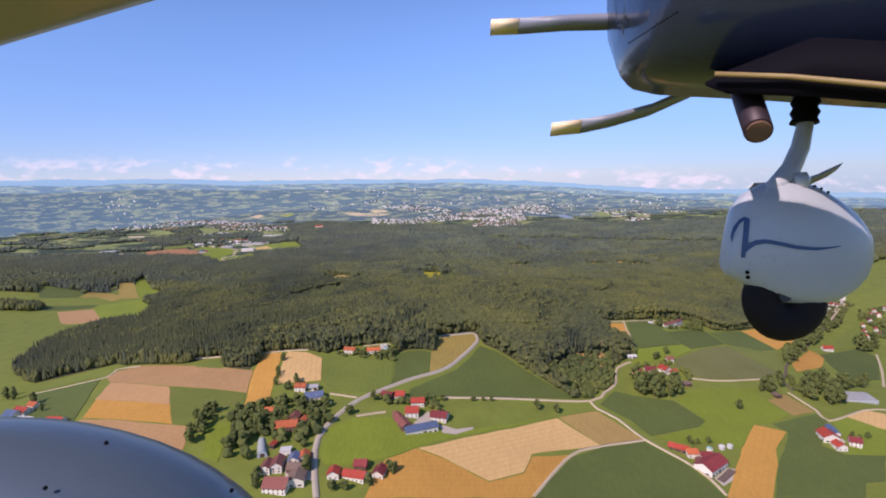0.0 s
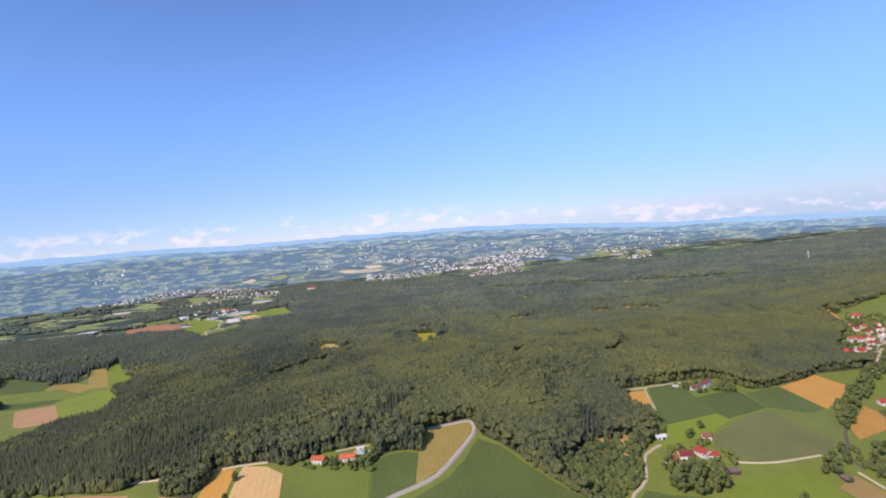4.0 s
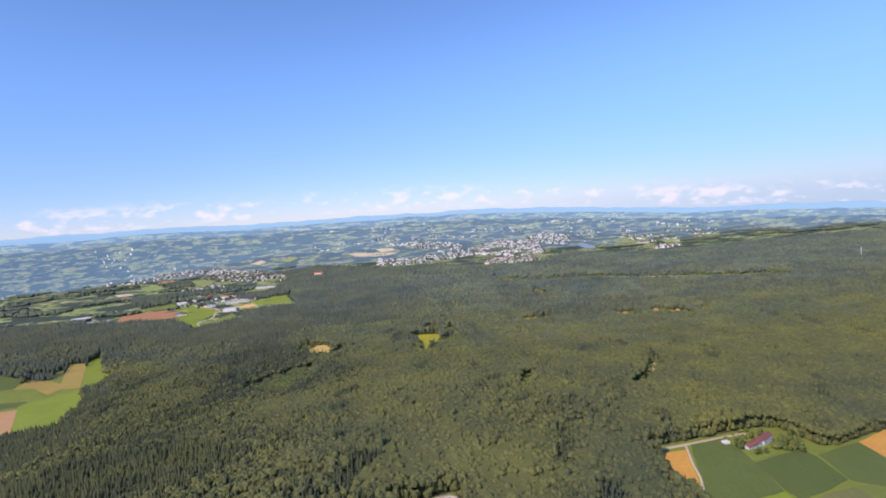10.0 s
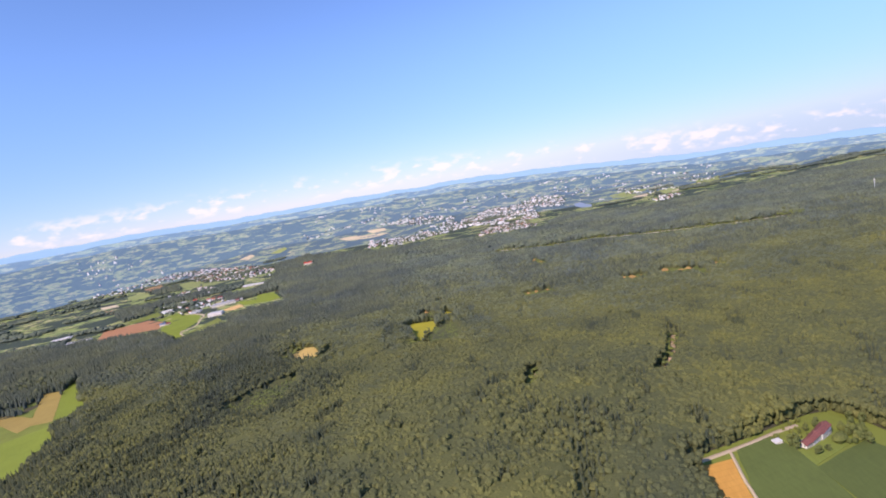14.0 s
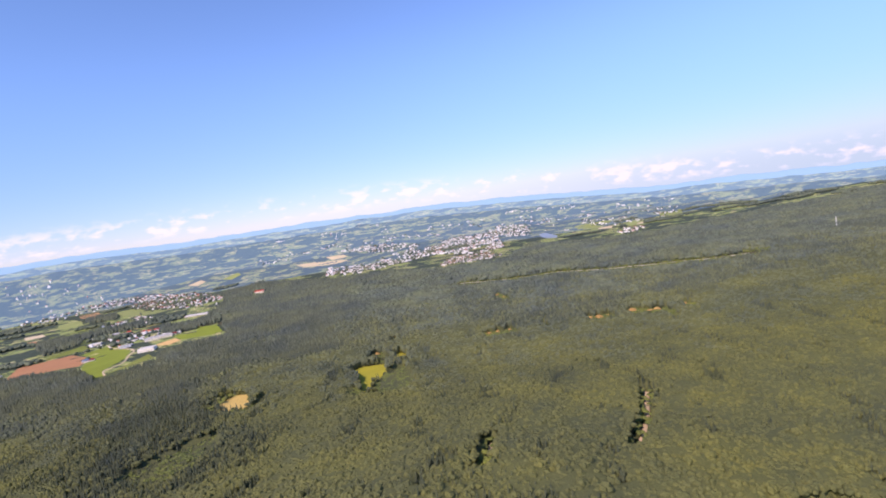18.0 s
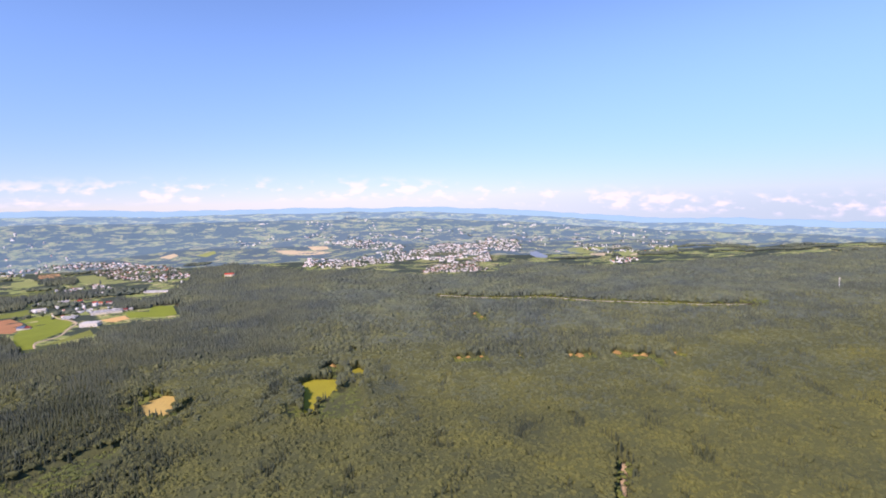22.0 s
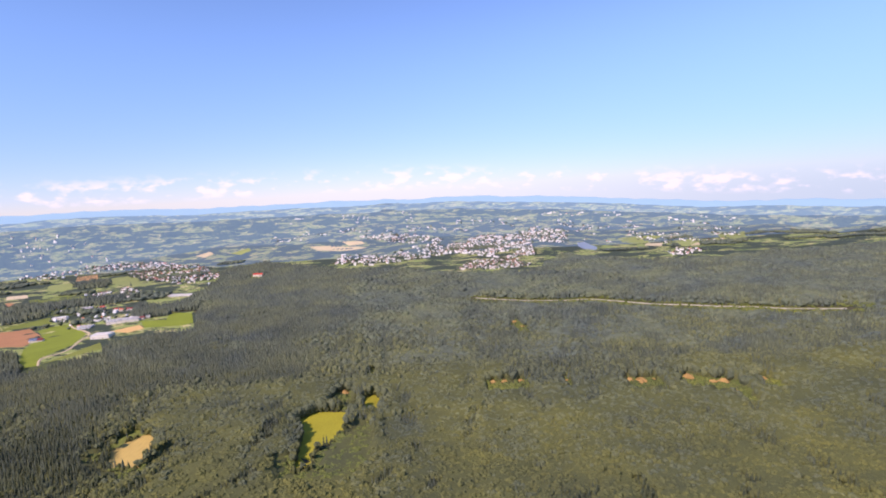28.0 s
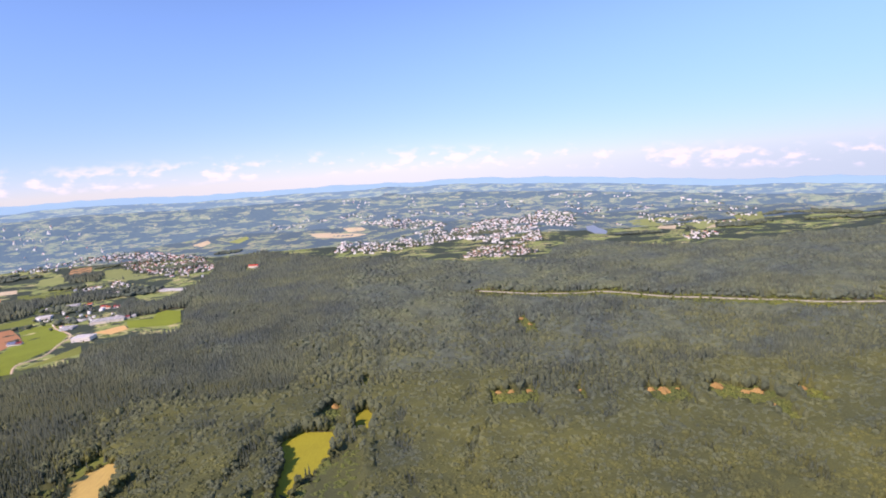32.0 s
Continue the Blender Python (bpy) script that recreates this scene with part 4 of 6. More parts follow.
def forest(poly, y0, y1, gap, level, seed, label, outer=None):
    """Broadleaf crowns on a wide grid and spruces on a closer one. outer: only the flanks beside the middle of the wood, or only that middle."""
    r = np.random.RandomState(seed)
    for conifer in (False, True):
        x, y = tree_grid(poly, y0, y1, gap * (0.78 if conifer and level >= 1 else 1.0), r)
        side = np.abs(x - 150)
        keep = side < 330 + 0.98 * (y + 50)
        if outer is not None:
            keep &= (side >= 420 + 0.55 * (y - 500)) == outer
        x, y = x[keep], y[keep]
        keep = inside(poly, x, y)
        x, y = x[keep], y[keep]
        share = spruce_share(x, y) + r.uniform(-0.24, 0.24, len(x))
        keep = (share > 0.42) if conifer else (share < 0.50)
        x, y = x[keep], y[keep]
        keep = clear_of_open(x, y)
        for p in SCRUB:
            keep &= ~inside(p, x, y)
        x, y = x[keep], y[keep]
        n = len(x)
        if not n:
            continue
        scale = stand_height(x, y)
        shapes = crown_shapes(12, seed + conifer, conifer, level)
        if conifer:
            width, tall = gap * r.uniform(0.55, 0.95, n), r.uniform(17.5, 22.5, n) * np.where(r.rand(n) < 0.08, 1.14, 1) * scale
        else:
            width, tall = gap * r.uniform(1.30, 2.10, n), r.uniform(16.4, 19.0, n) * np.where(r.rand(n) < 0.05, 1.12, 1) * scale
        young = scale < 0.55
        width = np.where(young, width * 0.75, width)
        note = label + (", dark spruce crowns" if conifer else ", olive-green broadleaf crowns")
        # crowns farther off take the leaf colours with haze painted in
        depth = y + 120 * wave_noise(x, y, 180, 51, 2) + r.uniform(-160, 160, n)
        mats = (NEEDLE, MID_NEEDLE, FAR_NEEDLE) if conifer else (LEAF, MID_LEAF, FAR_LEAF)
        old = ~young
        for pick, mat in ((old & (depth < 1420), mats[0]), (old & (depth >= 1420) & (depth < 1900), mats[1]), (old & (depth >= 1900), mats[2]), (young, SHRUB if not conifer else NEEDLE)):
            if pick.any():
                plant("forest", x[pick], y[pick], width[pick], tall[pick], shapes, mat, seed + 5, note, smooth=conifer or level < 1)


wob = random.Random(77)
WOOD_LINE = wobble(WOOD, 7, 26, wob)
PLOT_FLOOR = draped("forest_floor", wobble(WOOD, 3, 60, wob), 0.05, FLOOR, 40)
tagged(PLOT_FLOOR, "dark leaf-covered forest floor", "ground", kind="structure")
forest(WOOD_LINE, 0, 1480, 6.7, 2, 1, "dense mixed summer forest", outer=False)
forest(WOOD_LINE, 1480, 1720, 7.8, 1, 7, "dense mixed summer forest", outer=False)
forest(WOOD_LINE, 0, 1720, 8.4, 1, 6, "dense mixed summer forest", outer=True)
forest(WOOD_LINE, 1720, 2250, 9.0, 1, 2, "dense mixed summer forest")
forest(WOOD_LINE, 2250, 3400, 13.0, 0, 3, "far dense forest")


def lower_canopy(x0, x1, y0, y1, step, mat, seed):
    """The closed layer of boughs between the crowns, higher in broadleaf stands than among spruces."""
    r = np.random.RandomState(seed)
    X, Y = np.meshgrid(np.arange(x0, x1, step), np.arange(y0, y1 + step, step))
    fx, fy = X.ravel(), Y.ravel()
    ok = np.abs(fx - 150) < 360 + 0.98 * (fy + 50)
    ok[ok] = inside(WOOD_LINE, fx[ok], fy[ok])
    ok[ok] = clear_of_open(fx[ok], fy[ok])
    for p in SCRUB:
        ok &= ~inside(p, fx, fy)
    for pts, lane_w in LANES:
        ok &= lane_distance(pts, fx, fy) > lane_w / 2 + 3.5
    ok = ok.reshape(X.shape)
    core = ok.copy()
    for dy in (-1, 0, 1):
        for dx in (-1, 0, 1):
            core &= np.roll(np.roll(ok, dy, 0), dx, 1)
    jx, jy = X + r.uniform(-0.3, 0.3, X.shape) * step, Y + r.uniform(-0.3, 0.3, X.shape) * step
    leafy = 1 - smoothstep(0.30, 0.55, spruce_share(jx, jy))
    tall = np.ones(X.shape)
    tall[ok] = stand_height(jx[ok], jy[ok])
    lift = np.where(tall < 0.3, 0.8, tall * (10.0 + 5.6 * leafy) + r.uniform(-1.1, 1.1, X.shape))
    z = land(jx, jy) + np.where(core, lift, 0.5)  # the layer comes down to the ground at its margins
    v = np.stack([jx, jy, z], -1).reshape(-1, 3)
    h, w = X.shape
    i = (np.arange(h - 1)[:, None] * w + np.arange(w - 1)).ravel()
    i = i[(ok[:-1, :-1] & ok[1:, :-1] & ok[:-1, 1:] & ok[1:, 1:]).ravel()]
    quads = np.stack([i, i + 1, i + w + 1, i + w], 1)
    used_v = np.unique(quads)
    remap = np.zeros(len(v), int)
    remap[used_v] = np.arange(len(used_v))
    ob = mesh_object("understorey", v[used_v], remap[quads], mat, smooth=True)
    tagged(ob, "closed layer of green boughs between the forest crowns", "forest", kind="stuff")


lower_canopy(-900, 1500, 520, 1720, 7.0, LEAF, 17)
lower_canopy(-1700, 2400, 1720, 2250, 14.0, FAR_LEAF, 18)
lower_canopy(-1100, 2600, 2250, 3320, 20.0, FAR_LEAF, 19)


def road_growth(seed):
    """Low light shrubs on both sides of the wide forest road."""
    r = np.random.RandomState(seed)
    for pts, lane_w in LANES:
        if lane_w > 8:
            n = 900
            i = r.randint(0, len(pts), n)
            x = pts[i, 0] + r.uniform(-14, 14, n)
            y = pts[i, 1] + np.where(r.rand(n) < 0.6, r.uniform(-60, -9, n), r.uniform(9, 26, n))
            ok = lane_distance(pts, x, y) > lane_w / 2 + 4
            x, y = x[ok], y[ok]
            tall = r.uniform(2.0, 5.5, len(x))
            plant("shrubs", x, y, tall * r.uniform(1.1, 1.7, len(x)), tall, EDGE_SHAPES, SHRUB, seed, "light green shrubs beside the forest road")
        elif 850 < pts[:, 1].mean() < 1500:
            n = len(pts) * 26
            i = r.randint(0, len(pts), n)
            x, y = pts[i, 0] + r.uniform(-14, 14, n), pts[i, 1] + r.uniform(-9, 9, n)
            ok = lane_distance(pts, x, y) > lane_w / 2 + 2
            x, y = x[ok], y[ok]
            tall = r.uniform(1.0, 2.2, len(x)) * np.where(lane_distance(pts, x, y) > 8, 2.4, 1.0)
            plant("shrubs", x, y, tall * r.uniform(1.0, 1.4, len(x)), tall, EDGE_SHAPES, LEAF, seed, "low olive-green growth beside the sandy forest track", smooth=False)


def wood_edge(seed):
    """Bushes and low boughs down to the ground along the margins of the wood."""
    r = np.random.RandomState(seed)
    X, Y = np.meshgrid(np.arange(-900, 1250, 5.6), np.arange(500, 1760, 5.6))
    x, y = (X + r.uniform(-2, 2, X.shape)).ravel(), (Y + r.uniform(-2, 2, X.shape)).ravel()

    def open_at(a, b):
        return ~(inside(WOOD_LINE, a, b) & clear_of_open(a, b))

    keep = ~open_at(x, y)
    for p in SCRUB:
        keep &= ~inside(p, x, y)
    for pts, lane_w in LANES:
        if 850 < pts[:, 1].mean() < 1500:
            keep &= lane_distance(pts, x, y) > 20
    x, y = x[keep], y[keep]
    edge = np.zeros(len(x), bool)
    for dx, dy in ((0, -10), (0, -19), (-13, -8), (13, -8), (-9, 0), (9, 0), (0, 9)):
        edge |= open_at(x + dx, y + dy)
    x, y = x[edge], y[edge]
    n = len(x)
    plant("forest", x, y, r.uniform(7, 12, n), r.uniform(7, 15.5, n) * np.clip(stand_height(x, y), 0.4, 1.1), MARGIN_SHAPES, LEAF, seed, "leafy margin of the forest reaching to the ground", smooth=False)
    x, y = np.repeat(x, 2) + r.uniform(-3, 3, 2 * n), np.repeat(y, 2) + r.uniform(-3.5, 2, 2 * n)
    ok = ~open_at(x, y)
    x, y = x[ok], y[ok]
    tall = r.uniform(4, 9, len(x)) * np.clip(stand_height(x, y), 0.4, 1.1)
    plant("forest", x, y, tall * r.uniform(0.8, 1.2, len(x)), tall, EDGE_SHAPES, LEAF, seed + 1, "low leafy growth at the foot of the forest margin", smooth=False)


EDGE_SHAPES = []
for sv, sf in crown_shapes(8, 91, False, 1):
    sv = sv * np.random.RandomState(len(EDGE_SHAPES)).uniform(0.78, 1.22, (len(sv), 1))
    sv[:, 2] = (sv[:, 2] - sv[:, 2].min()) / (sv[:, 2].max() - sv[:, 2].min())
    EDGE_SHAPES.append((sv, sf))
MARGIN_SHAPES = []
for sv, sf in crown_shapes(10, 93, False, 2):
    sv = sv.copy()
    sv[:, 2] = (sv[:, 2] - sv[:, 2].min()) / (sv[:, 2].max() - sv[:, 2].min())
    MARGIN_SHAPES.append((sv, sf))
wood_edge(8)
road_growth(23)


def bushes(name, poly, gap, lo, hi, share, mat, seed, label, avoid=()):
    """Low growth all over a patch, in one mesh."""
    r = np.random.RandomState(seed)
    px, py = [q[0] for q in poly], [q[1] for q in poly]
    X, Y = np.meshgrid(np.arange(min(px), max(px), gap), np.arange(min(py), max(py), gap))
    x, y = (X + r.uniform(-0.5, 0.5, X.shape) * gap).ravel(), (Y + r.uniform(-0.5, 0.5, X.shape) * gap).ravel()
    keep = inside(poly, x, y) & (r.rand(len(x)) < share)
    for p in CROPLAND:
        keep &= ~inside(p, x, y)
    for p in avoid:
        keep &= ~inside(p, x, y) | (r.rand(len(x)) < 0.16)
    for hx, hy, hr in HOUSE_SPOTS:
        keep &= (x - hx) ** 2 + (y - hy) ** 2 > (hr * 0.8) ** 2
    for pts, lane_w in LANES:
        near = np.where(keep & (np.abs(x - pts[:, 0].mean()) < 400) & (np.abs(y - pts[:, 1].mean()) < 400))[0]
        for i in near:
            keep[i] = np.hypot(pts[:, 0] - x[i], pts[:, 1] - y[i]).min() > lane_w / 2 + 2.5
    x, y = x[keep], y[keep]
    n = len(x)
    if n:
        tall = r.uniform(lo, hi, n)
        ob = plant(name, x, y, tall * r.uniform(0.8, 1.25, n), tall, EDGE_SHAPES, mat, seed, label, smooth=False)
        ob.name = name


HOUSE_SPOTS = []
for k, p in enumerate(SCRUB):
    bushes("shrubs", p, 3.4, 2.5, 7.5, 0.85, GARDEN_LEAF, 70 + k, "light green young shrubs on felled land", SOIL)


def felled_growth(seed):
    """Young shrubs on the ground before the soil banks."""
    r = np.random.RandomState(seed)
    xs, ys = [], []
    for cx, cy, rad in BARE:
        if cy < 900:
            continue
        n = int(rad * 22)
        xs.append(cx + r.uniform(-2.2, 2.2, n) * rad)
        ys.append(cy + r.uniform(-66, 14, n))
    x, y = np.concatenate(xs), np.concatenate(ys)
    ok = np.ones(len(x), bool)
    for cx, cy, rad in BARE:
        ok &= (x - cx) ** 2 + (y - cy + rad * 0.4) ** 2 > (rad * 1.0) ** 2
    x, y = x[ok], y[ok]
    tall = r.uniform(2.5, 6.5, len(x))
    ob = plant("shrubs", x, y, tall * r.uniform(1.0, 1.5, len(x)), tall, EDGE_SHAPES, SHRUB, seed, "light yellow-green shrubs on felled strips")


felled_growth(33)


def bare_trunks(line, count, seed):
    """Tall bare pine stems at the cut edge of the wood."""
    rng = random.Random(seed)
    bm = bmesh.new()
    for _ in range(count):
        k = rng.random() * (len(line) - 1)
        a, b = line[int(k)], line[min(int(k) + 1, len(line) - 1)]
        x, y = a[0] + (b[0] - a[0]) * (k % 1) + rng.uniform(-3, 3), a[1] + (b[1] - a[1]) * (k % 1) + rng.uniform(-1, 6)
        tall = rng.uniform(12, 16)
        bmesh.ops.create_cone(bm, segments=5, radius1=0.34, radius2=0.2, depth=tall, matrix=Matrix.Translation((x, y, float(land(x, y)) + tall / 2 - 0.3)) @ Matrix.Rotation(rng.uniform(-0.05, 0.05), 4, "Y"))
    me = bpy.data.meshes.new("tree_trunks")
    bm.to_mesh(me)
    bm.free()
    me.materials.append(PINE_BARK)
    tagged(new("tree_trunks", me), "tall bare brownish pine trunks at the cut edge", "tree trunks", kind="stuff")


bare_trunks([(158, 643), (175, 650), (192, 655), (207, 657), (219, 660)], 46, 5)
forest(wobble([(-1445, 2455), (-1397, 2498), (-1286, 2490), (-1244, 2577), (-1102, 2604), (-1029, 2490), (-1089, 2453), (-1212, 2396), (-1174, 2325), (-1233, 2233), (-1240, 2222)], 8, 40, wob), 1500, 4000, 12.0, 0, 60, "dark wood on the plain")
forest(wobble([(-1570, 2936), (-1558, 3045), (-1437, 2993), (-1363, 2867), (-1486, 2863)], 8, 40, wob), 1500, 4000, 12.0, 0, 61, "dark wood on the plain")
forest(wobble([(-1421, 3080), (-1433, 3180), (-1301, 3007), (-1240, 2836)], 8, 40, wob), 1500, 4000, 12.0, 0, 62, "dark wood on the plain")
forest(wobble(BELT, 5, 30, wob), 0, 1500, 8.0, 1, 4, "belt of trees between fields")


def far_woods(seed):
    """Small woods over the plain and the hills."""
    r = np.random.RandomState(seed)
    xs, ys = [], []
    for _ in range(170):
        y = r.uniform(1950, 3500)
        x = r.uniform(-1.05, 1.05) * (y + 250)
        if (-600 < x < 2400 and y < 2950) or (x > -950 and y < 3400 and x < 900) or bool(inside(WOOD, np.array([x]), np.array([y]))[0]):
            continue
        n = r.randint(30, 80)
        long, deep = r.uniform(40, 150), r.uniform(10, 34)
        tilt = r.uniform(-0.25, 0.25)
        u, v = r.uniform(-1, 1, n) * long, r.uniform(-1, 1, n) * deep
        xs.append(x + u - v * tilt)
        ys.append(y + v + u * tilt)
    x, y = np.concatenate(xs), np.concatenate(ys)
    ok = clear_of_open(x, y)
    x, y = x[ok], y[ok]
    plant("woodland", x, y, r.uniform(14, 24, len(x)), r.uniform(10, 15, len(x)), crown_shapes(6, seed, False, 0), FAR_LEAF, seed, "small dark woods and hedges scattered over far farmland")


far_woods(41)


# ---- single trees ----
def tree_kind(seed, spread):
    rng = random.Random(seed)
    root = new("tree", None)
    bm = bmesh.new()
    bmesh.ops.create_cone(bm, segments=7, radius1=0.34, radius2=0.16, depth=5, matrix=Matrix.Translation((0, 0, 2.2)))
    for i in range(4):
        a = 6.2832 * (i + rng.random() * 0.5) / 4
        m = Matrix.Translation((0, 0, 4.2 + 0.4 * i)) @ Matrix.Rotation(a, 4, "Z") @ Matrix.Rotation(0.75, 4, "Y") @ Matrix.Translation((0, 0, 1.6))
        bmesh.ops.create_cone(bm, segments=5, radius1=0.15, radius2=0.05, depth=3.4, matrix=m)
    me = bpy.data.meshes.new("trunk")
    bm.to_mesh(me)
    bm.free()
    me.materials.append(BARK)
    trunk = new("trunk", me)
    trunk.parent = root
    bm = bmesh.new()
    for i in range(22):
        a, h = rng.uniform(0, 6.283), rng.random()
        reach = spread * math.sqrt(max(0.05, 1 - (2 * h - 0.9) ** 2)) * rng.uniform(0.35, 0.8)
        c = Vector((reach * math.cos(a), reach * math.sin(a), 4.2 + 8.5 * h))
        size = rng.uniform(1.3, 2.3)
        got = bmesh.ops.create_icosphere(bm, subdivisions=1, radius=size, matrix=Matrix.Translation(c))
        for v in got["verts"]:
            v.co = c + (v.co - c) * rng.uniform(0.7, 1.3)
    me = bpy.data.meshes.new("crown")
    bm.to_mesh(me)
    bm.free()
    me.materials.append(GARDEN_LEAF)
    crown = new("crown", me)
    crown.parent = root
    return tagged(root, "round green broadleaf tree standing by the fields", "tree", group="farmland trees")


TREES = [tree_kind(100 + i, 3.2 + 0.5 * i) for i in range(5)]
used = set()


def grove(poly, count, size):
    rng = random.Random(len(used) * 13 + count)
    px, py = [p[0] for p in poly], [p[1] for p in poly]
    made, tries = 0, 0
    while made < count and tries < 4000:
        tries += 1
        x, y = rng.uniform(min(px) - 0.5, max(px) + 0.5), rng.uniform(min(py) - 0.5, max(py) + 0.5)
        if count > 3 and not bool(inside(poly, np.array([x]), np.array([y]))[0]):
            continue
        if any((hx - x) ** 2 + (hy - y) ** 2 < hr * hr for hx, hy, hr in HOUSE_SPOTS):
            if tries < 3000:
                continue
        made += 1
        s = size * rng.uniform(0.75, 1.25)
        k = rng.randrange(5)
        m = Matrix.Translation((x, y, float(land(x, y)) - 0.2)) @ Matrix.Rotation(rng.uniform(0, 6.283), 4, "Z")
        if k not in used:
            used.add(k)
            ob = TREES[k]
            ob.matrix_basis = m
        else:
            ob = copy_thing(TREES[k], m)
        ob.scale = (s, s, s * rng.uniform(0.9, 1.1))


# ---- buildings ----


def part(name, bm, mat, parent, label=""):
    me = bpy.data.meshes.new(name)
    bm.to_mesh(me)
    bm.free()
    me.materials.append(mat)
    ob = new(name, me)
    ob.parent = parent
    if label:
        ob["label"] = label
    return ob


def box(bm, x0, y0, z0, x1, y1, z1):
    v = [bm.verts.new(p) for p in ((x0, y0, z0), (x1, y0, z0), (x1, y1, z0), (x0, y1, z0), (x0, y0, z1), (x1, y0, z1), (x1, y1, z1), (x0, y1, z1))]
    for f in ((3, 2, 1, 0), (4, 5, 6, 7), (0, 1, 5, 4), (1, 2, 6, 5), (2, 3, 7, 6), (3, 0, 4, 7)):
        bm.faces.new([v[i] for i in f])


def box_mesh(name, size, mat):
    bm = bmesh.new()
    x, y, z = size
    box(bm, -x / 2, -y / 2, 0, x / 2, y / 2, z)
    me = bpy.data.meshes.new(name)
    bm.to_mesh(me)
    bm.free()
    me.materials.append(mat)
    return me


WINDOW = box_mesh("window", (1.15, 0.1, 1.35), GLASS)
WIDE_WINDOW = box_mesh("window", (2.6, 0.1, 1.5), GLASS)
HOUSE_DOOR = box_mesh("door", (1.1, 0.1, 2.05), DOOR)
BARN_DOOR = box_mesh("door", (3.6, 0.12, 3.3), DOOR)
CHIMNEY = box_mesh("chimney", (0.7, 0.7, 2.2), BRICK)
SKYLIGHT = box_mesh("skylight", (0.9, 1.3, 0.08), GLASS)


def place(mesh, parent, x, y, z, rz=0.0, rx=0.0):
    ob = new(mesh.name.split(".")[0], mesh)
    ob.parent = parent
    ob.matrix_basis = Matrix.Translation((x, y, z)) @ Euler((rx, 0, rz)).to_matrix().to_4x4()
    return ob


def base(name, x, y, angle, length, depth):
    root = new(name, None)
    z = min(float(land(x + dx, y + dy)) for dx in (-length / 2, 0, length / 2) for dy in (-depth / 2, 0, depth / 2))
    root.matrix_basis = pose(x, y, z + 0.35, 0, 0, angle)
    HOUSE_SPOTS.append((x, y, max(length, depth) * 0.55 + 1.5))
    return root


def gabled(root, length, depth, height, roof, wall, slope, eave):
    """Walls with gables, and a tiled roof of two thick slabs. The ridge runs along the longer side."""
    along = length >= depth * 0.95
    l, d = (length, depth) if along else (depth, length)
    rise = d / 2 * slope
    turn = Matrix.Identity(4) if along else Matrix.Rotation(math.pi / 2, 4, "Z")
    bm = bmesh.new()
    lo = [bm.verts.new(p) for p in ((-l / 2, -d / 2, -2), (l / 2, -d / 2, -2), (l / 2, d / 2, -2), (-l / 2, d / 2, -2))]
    hi = [bm.verts.new(p) for p in ((-l / 2, -d / 2, height), (l / 2, -d / 2, height), (l / 2, d / 2, height), (-l / 2, d / 2, height))]
    ga, gb = bm.verts.new((-l / 2, 0, height + rise)), bm.verts.new((l / 2, 0, height + rise))
    for f in ((lo[0], lo[1], hi[1], hi[0]), (lo[2], lo[3], hi[3], hi[2]), (lo[1], lo[2], hi[2], gb, hi[1]), (lo[3], lo[0], hi[0], ga, hi[3])):
        bm.faces.new(f)
    bm.transform(turn)
    part("wall", bm, WALLS[wall], root)
    bm = bmesh.new()
    o, th = eave, 0.28
    for s in (-1, 1):
        pts = []
        for x in (-l / 2 - o, l / 2 + o):
            for (y, z) in ((s * (d / 2 + o), height - o * slope), (0, height + rise)):
                pts += [(x, y, z + 0.02), (x, y, z + th)]
        v = [bm.verts.new(p) for p in pts]
        # eave low, eave top, ridge low, ridge top at both ends
        for f in ((1, 5, 7, 3), (0, 2, 6, 4), (0, 4, 5, 1), (0, 1, 3, 2), (4, 6, 7, 5), (2, 3, 7, 6)):
            bm.faces.new([v[i] for i in f])
    bmesh.ops.recalc_face_normals(bm, faces=bm.faces[:])
    bm.transform(turn)
    part("roof", bm, ROOFS[roof], root)
    return along, l, d, rise


def openings(root, along, l, d, height, storeys, wide=False):
    rot = 0 if along else math.pi / 2
    m = Matrix.Rotation(rot, 4, "Z")
    win = WIDE_WINDOW if wide else WINDOW
    for side in (-1, 1):
        n = max(2, int(l / (5.0 if wide else 3.2)))
        for s in range(storeys):
            for i in range(n):
                if s == 0 and i == n // 2:
                    continue
                x = l * ((i + 0.5) / n - 0.5)
                p = m @ Vector((x, side * (d / 2 + 0.02), 0.9 + 2.6 * s))
                place(win, root, p.x, p.y, p.z, rot)
    for side in (-1, 1):
        for s in range(storeys):
            for y in (-d / 4, d / 4):
                p = m @ Vector((side * (l / 2 + 0.02), y, 0.9 + 2.6 * s))
                place(win, root, p.x, p.y, p.z, rot + math.pi / 2)
    p = m @ Vector((l * ((n // 2 + 0.5) / n - 0.5), -(d / 2 + 0.02), 0))
    place(BARN_DOOR if wide else HOUSE_DOOR, root, p.x, p.y, p.z, rot)


WORDS = {"red": "red-tiled", "orange": "orange-tiled", "darkred": "dark red-tiled", "brownred": "brown-red tiled", "brown": "brown-tiled", "slate": "blue-grey roofed", "grey": "grey-roofed", "pale": "pale-roofed", "white": "white-roofed", "metal": "metal-roofed", "green": "green-covered"}
STUFFS = {"white": "white rendered", "wood": "weathered timber", "metal": "sheet-metal", "pale": "pale", "concrete": "concrete"}


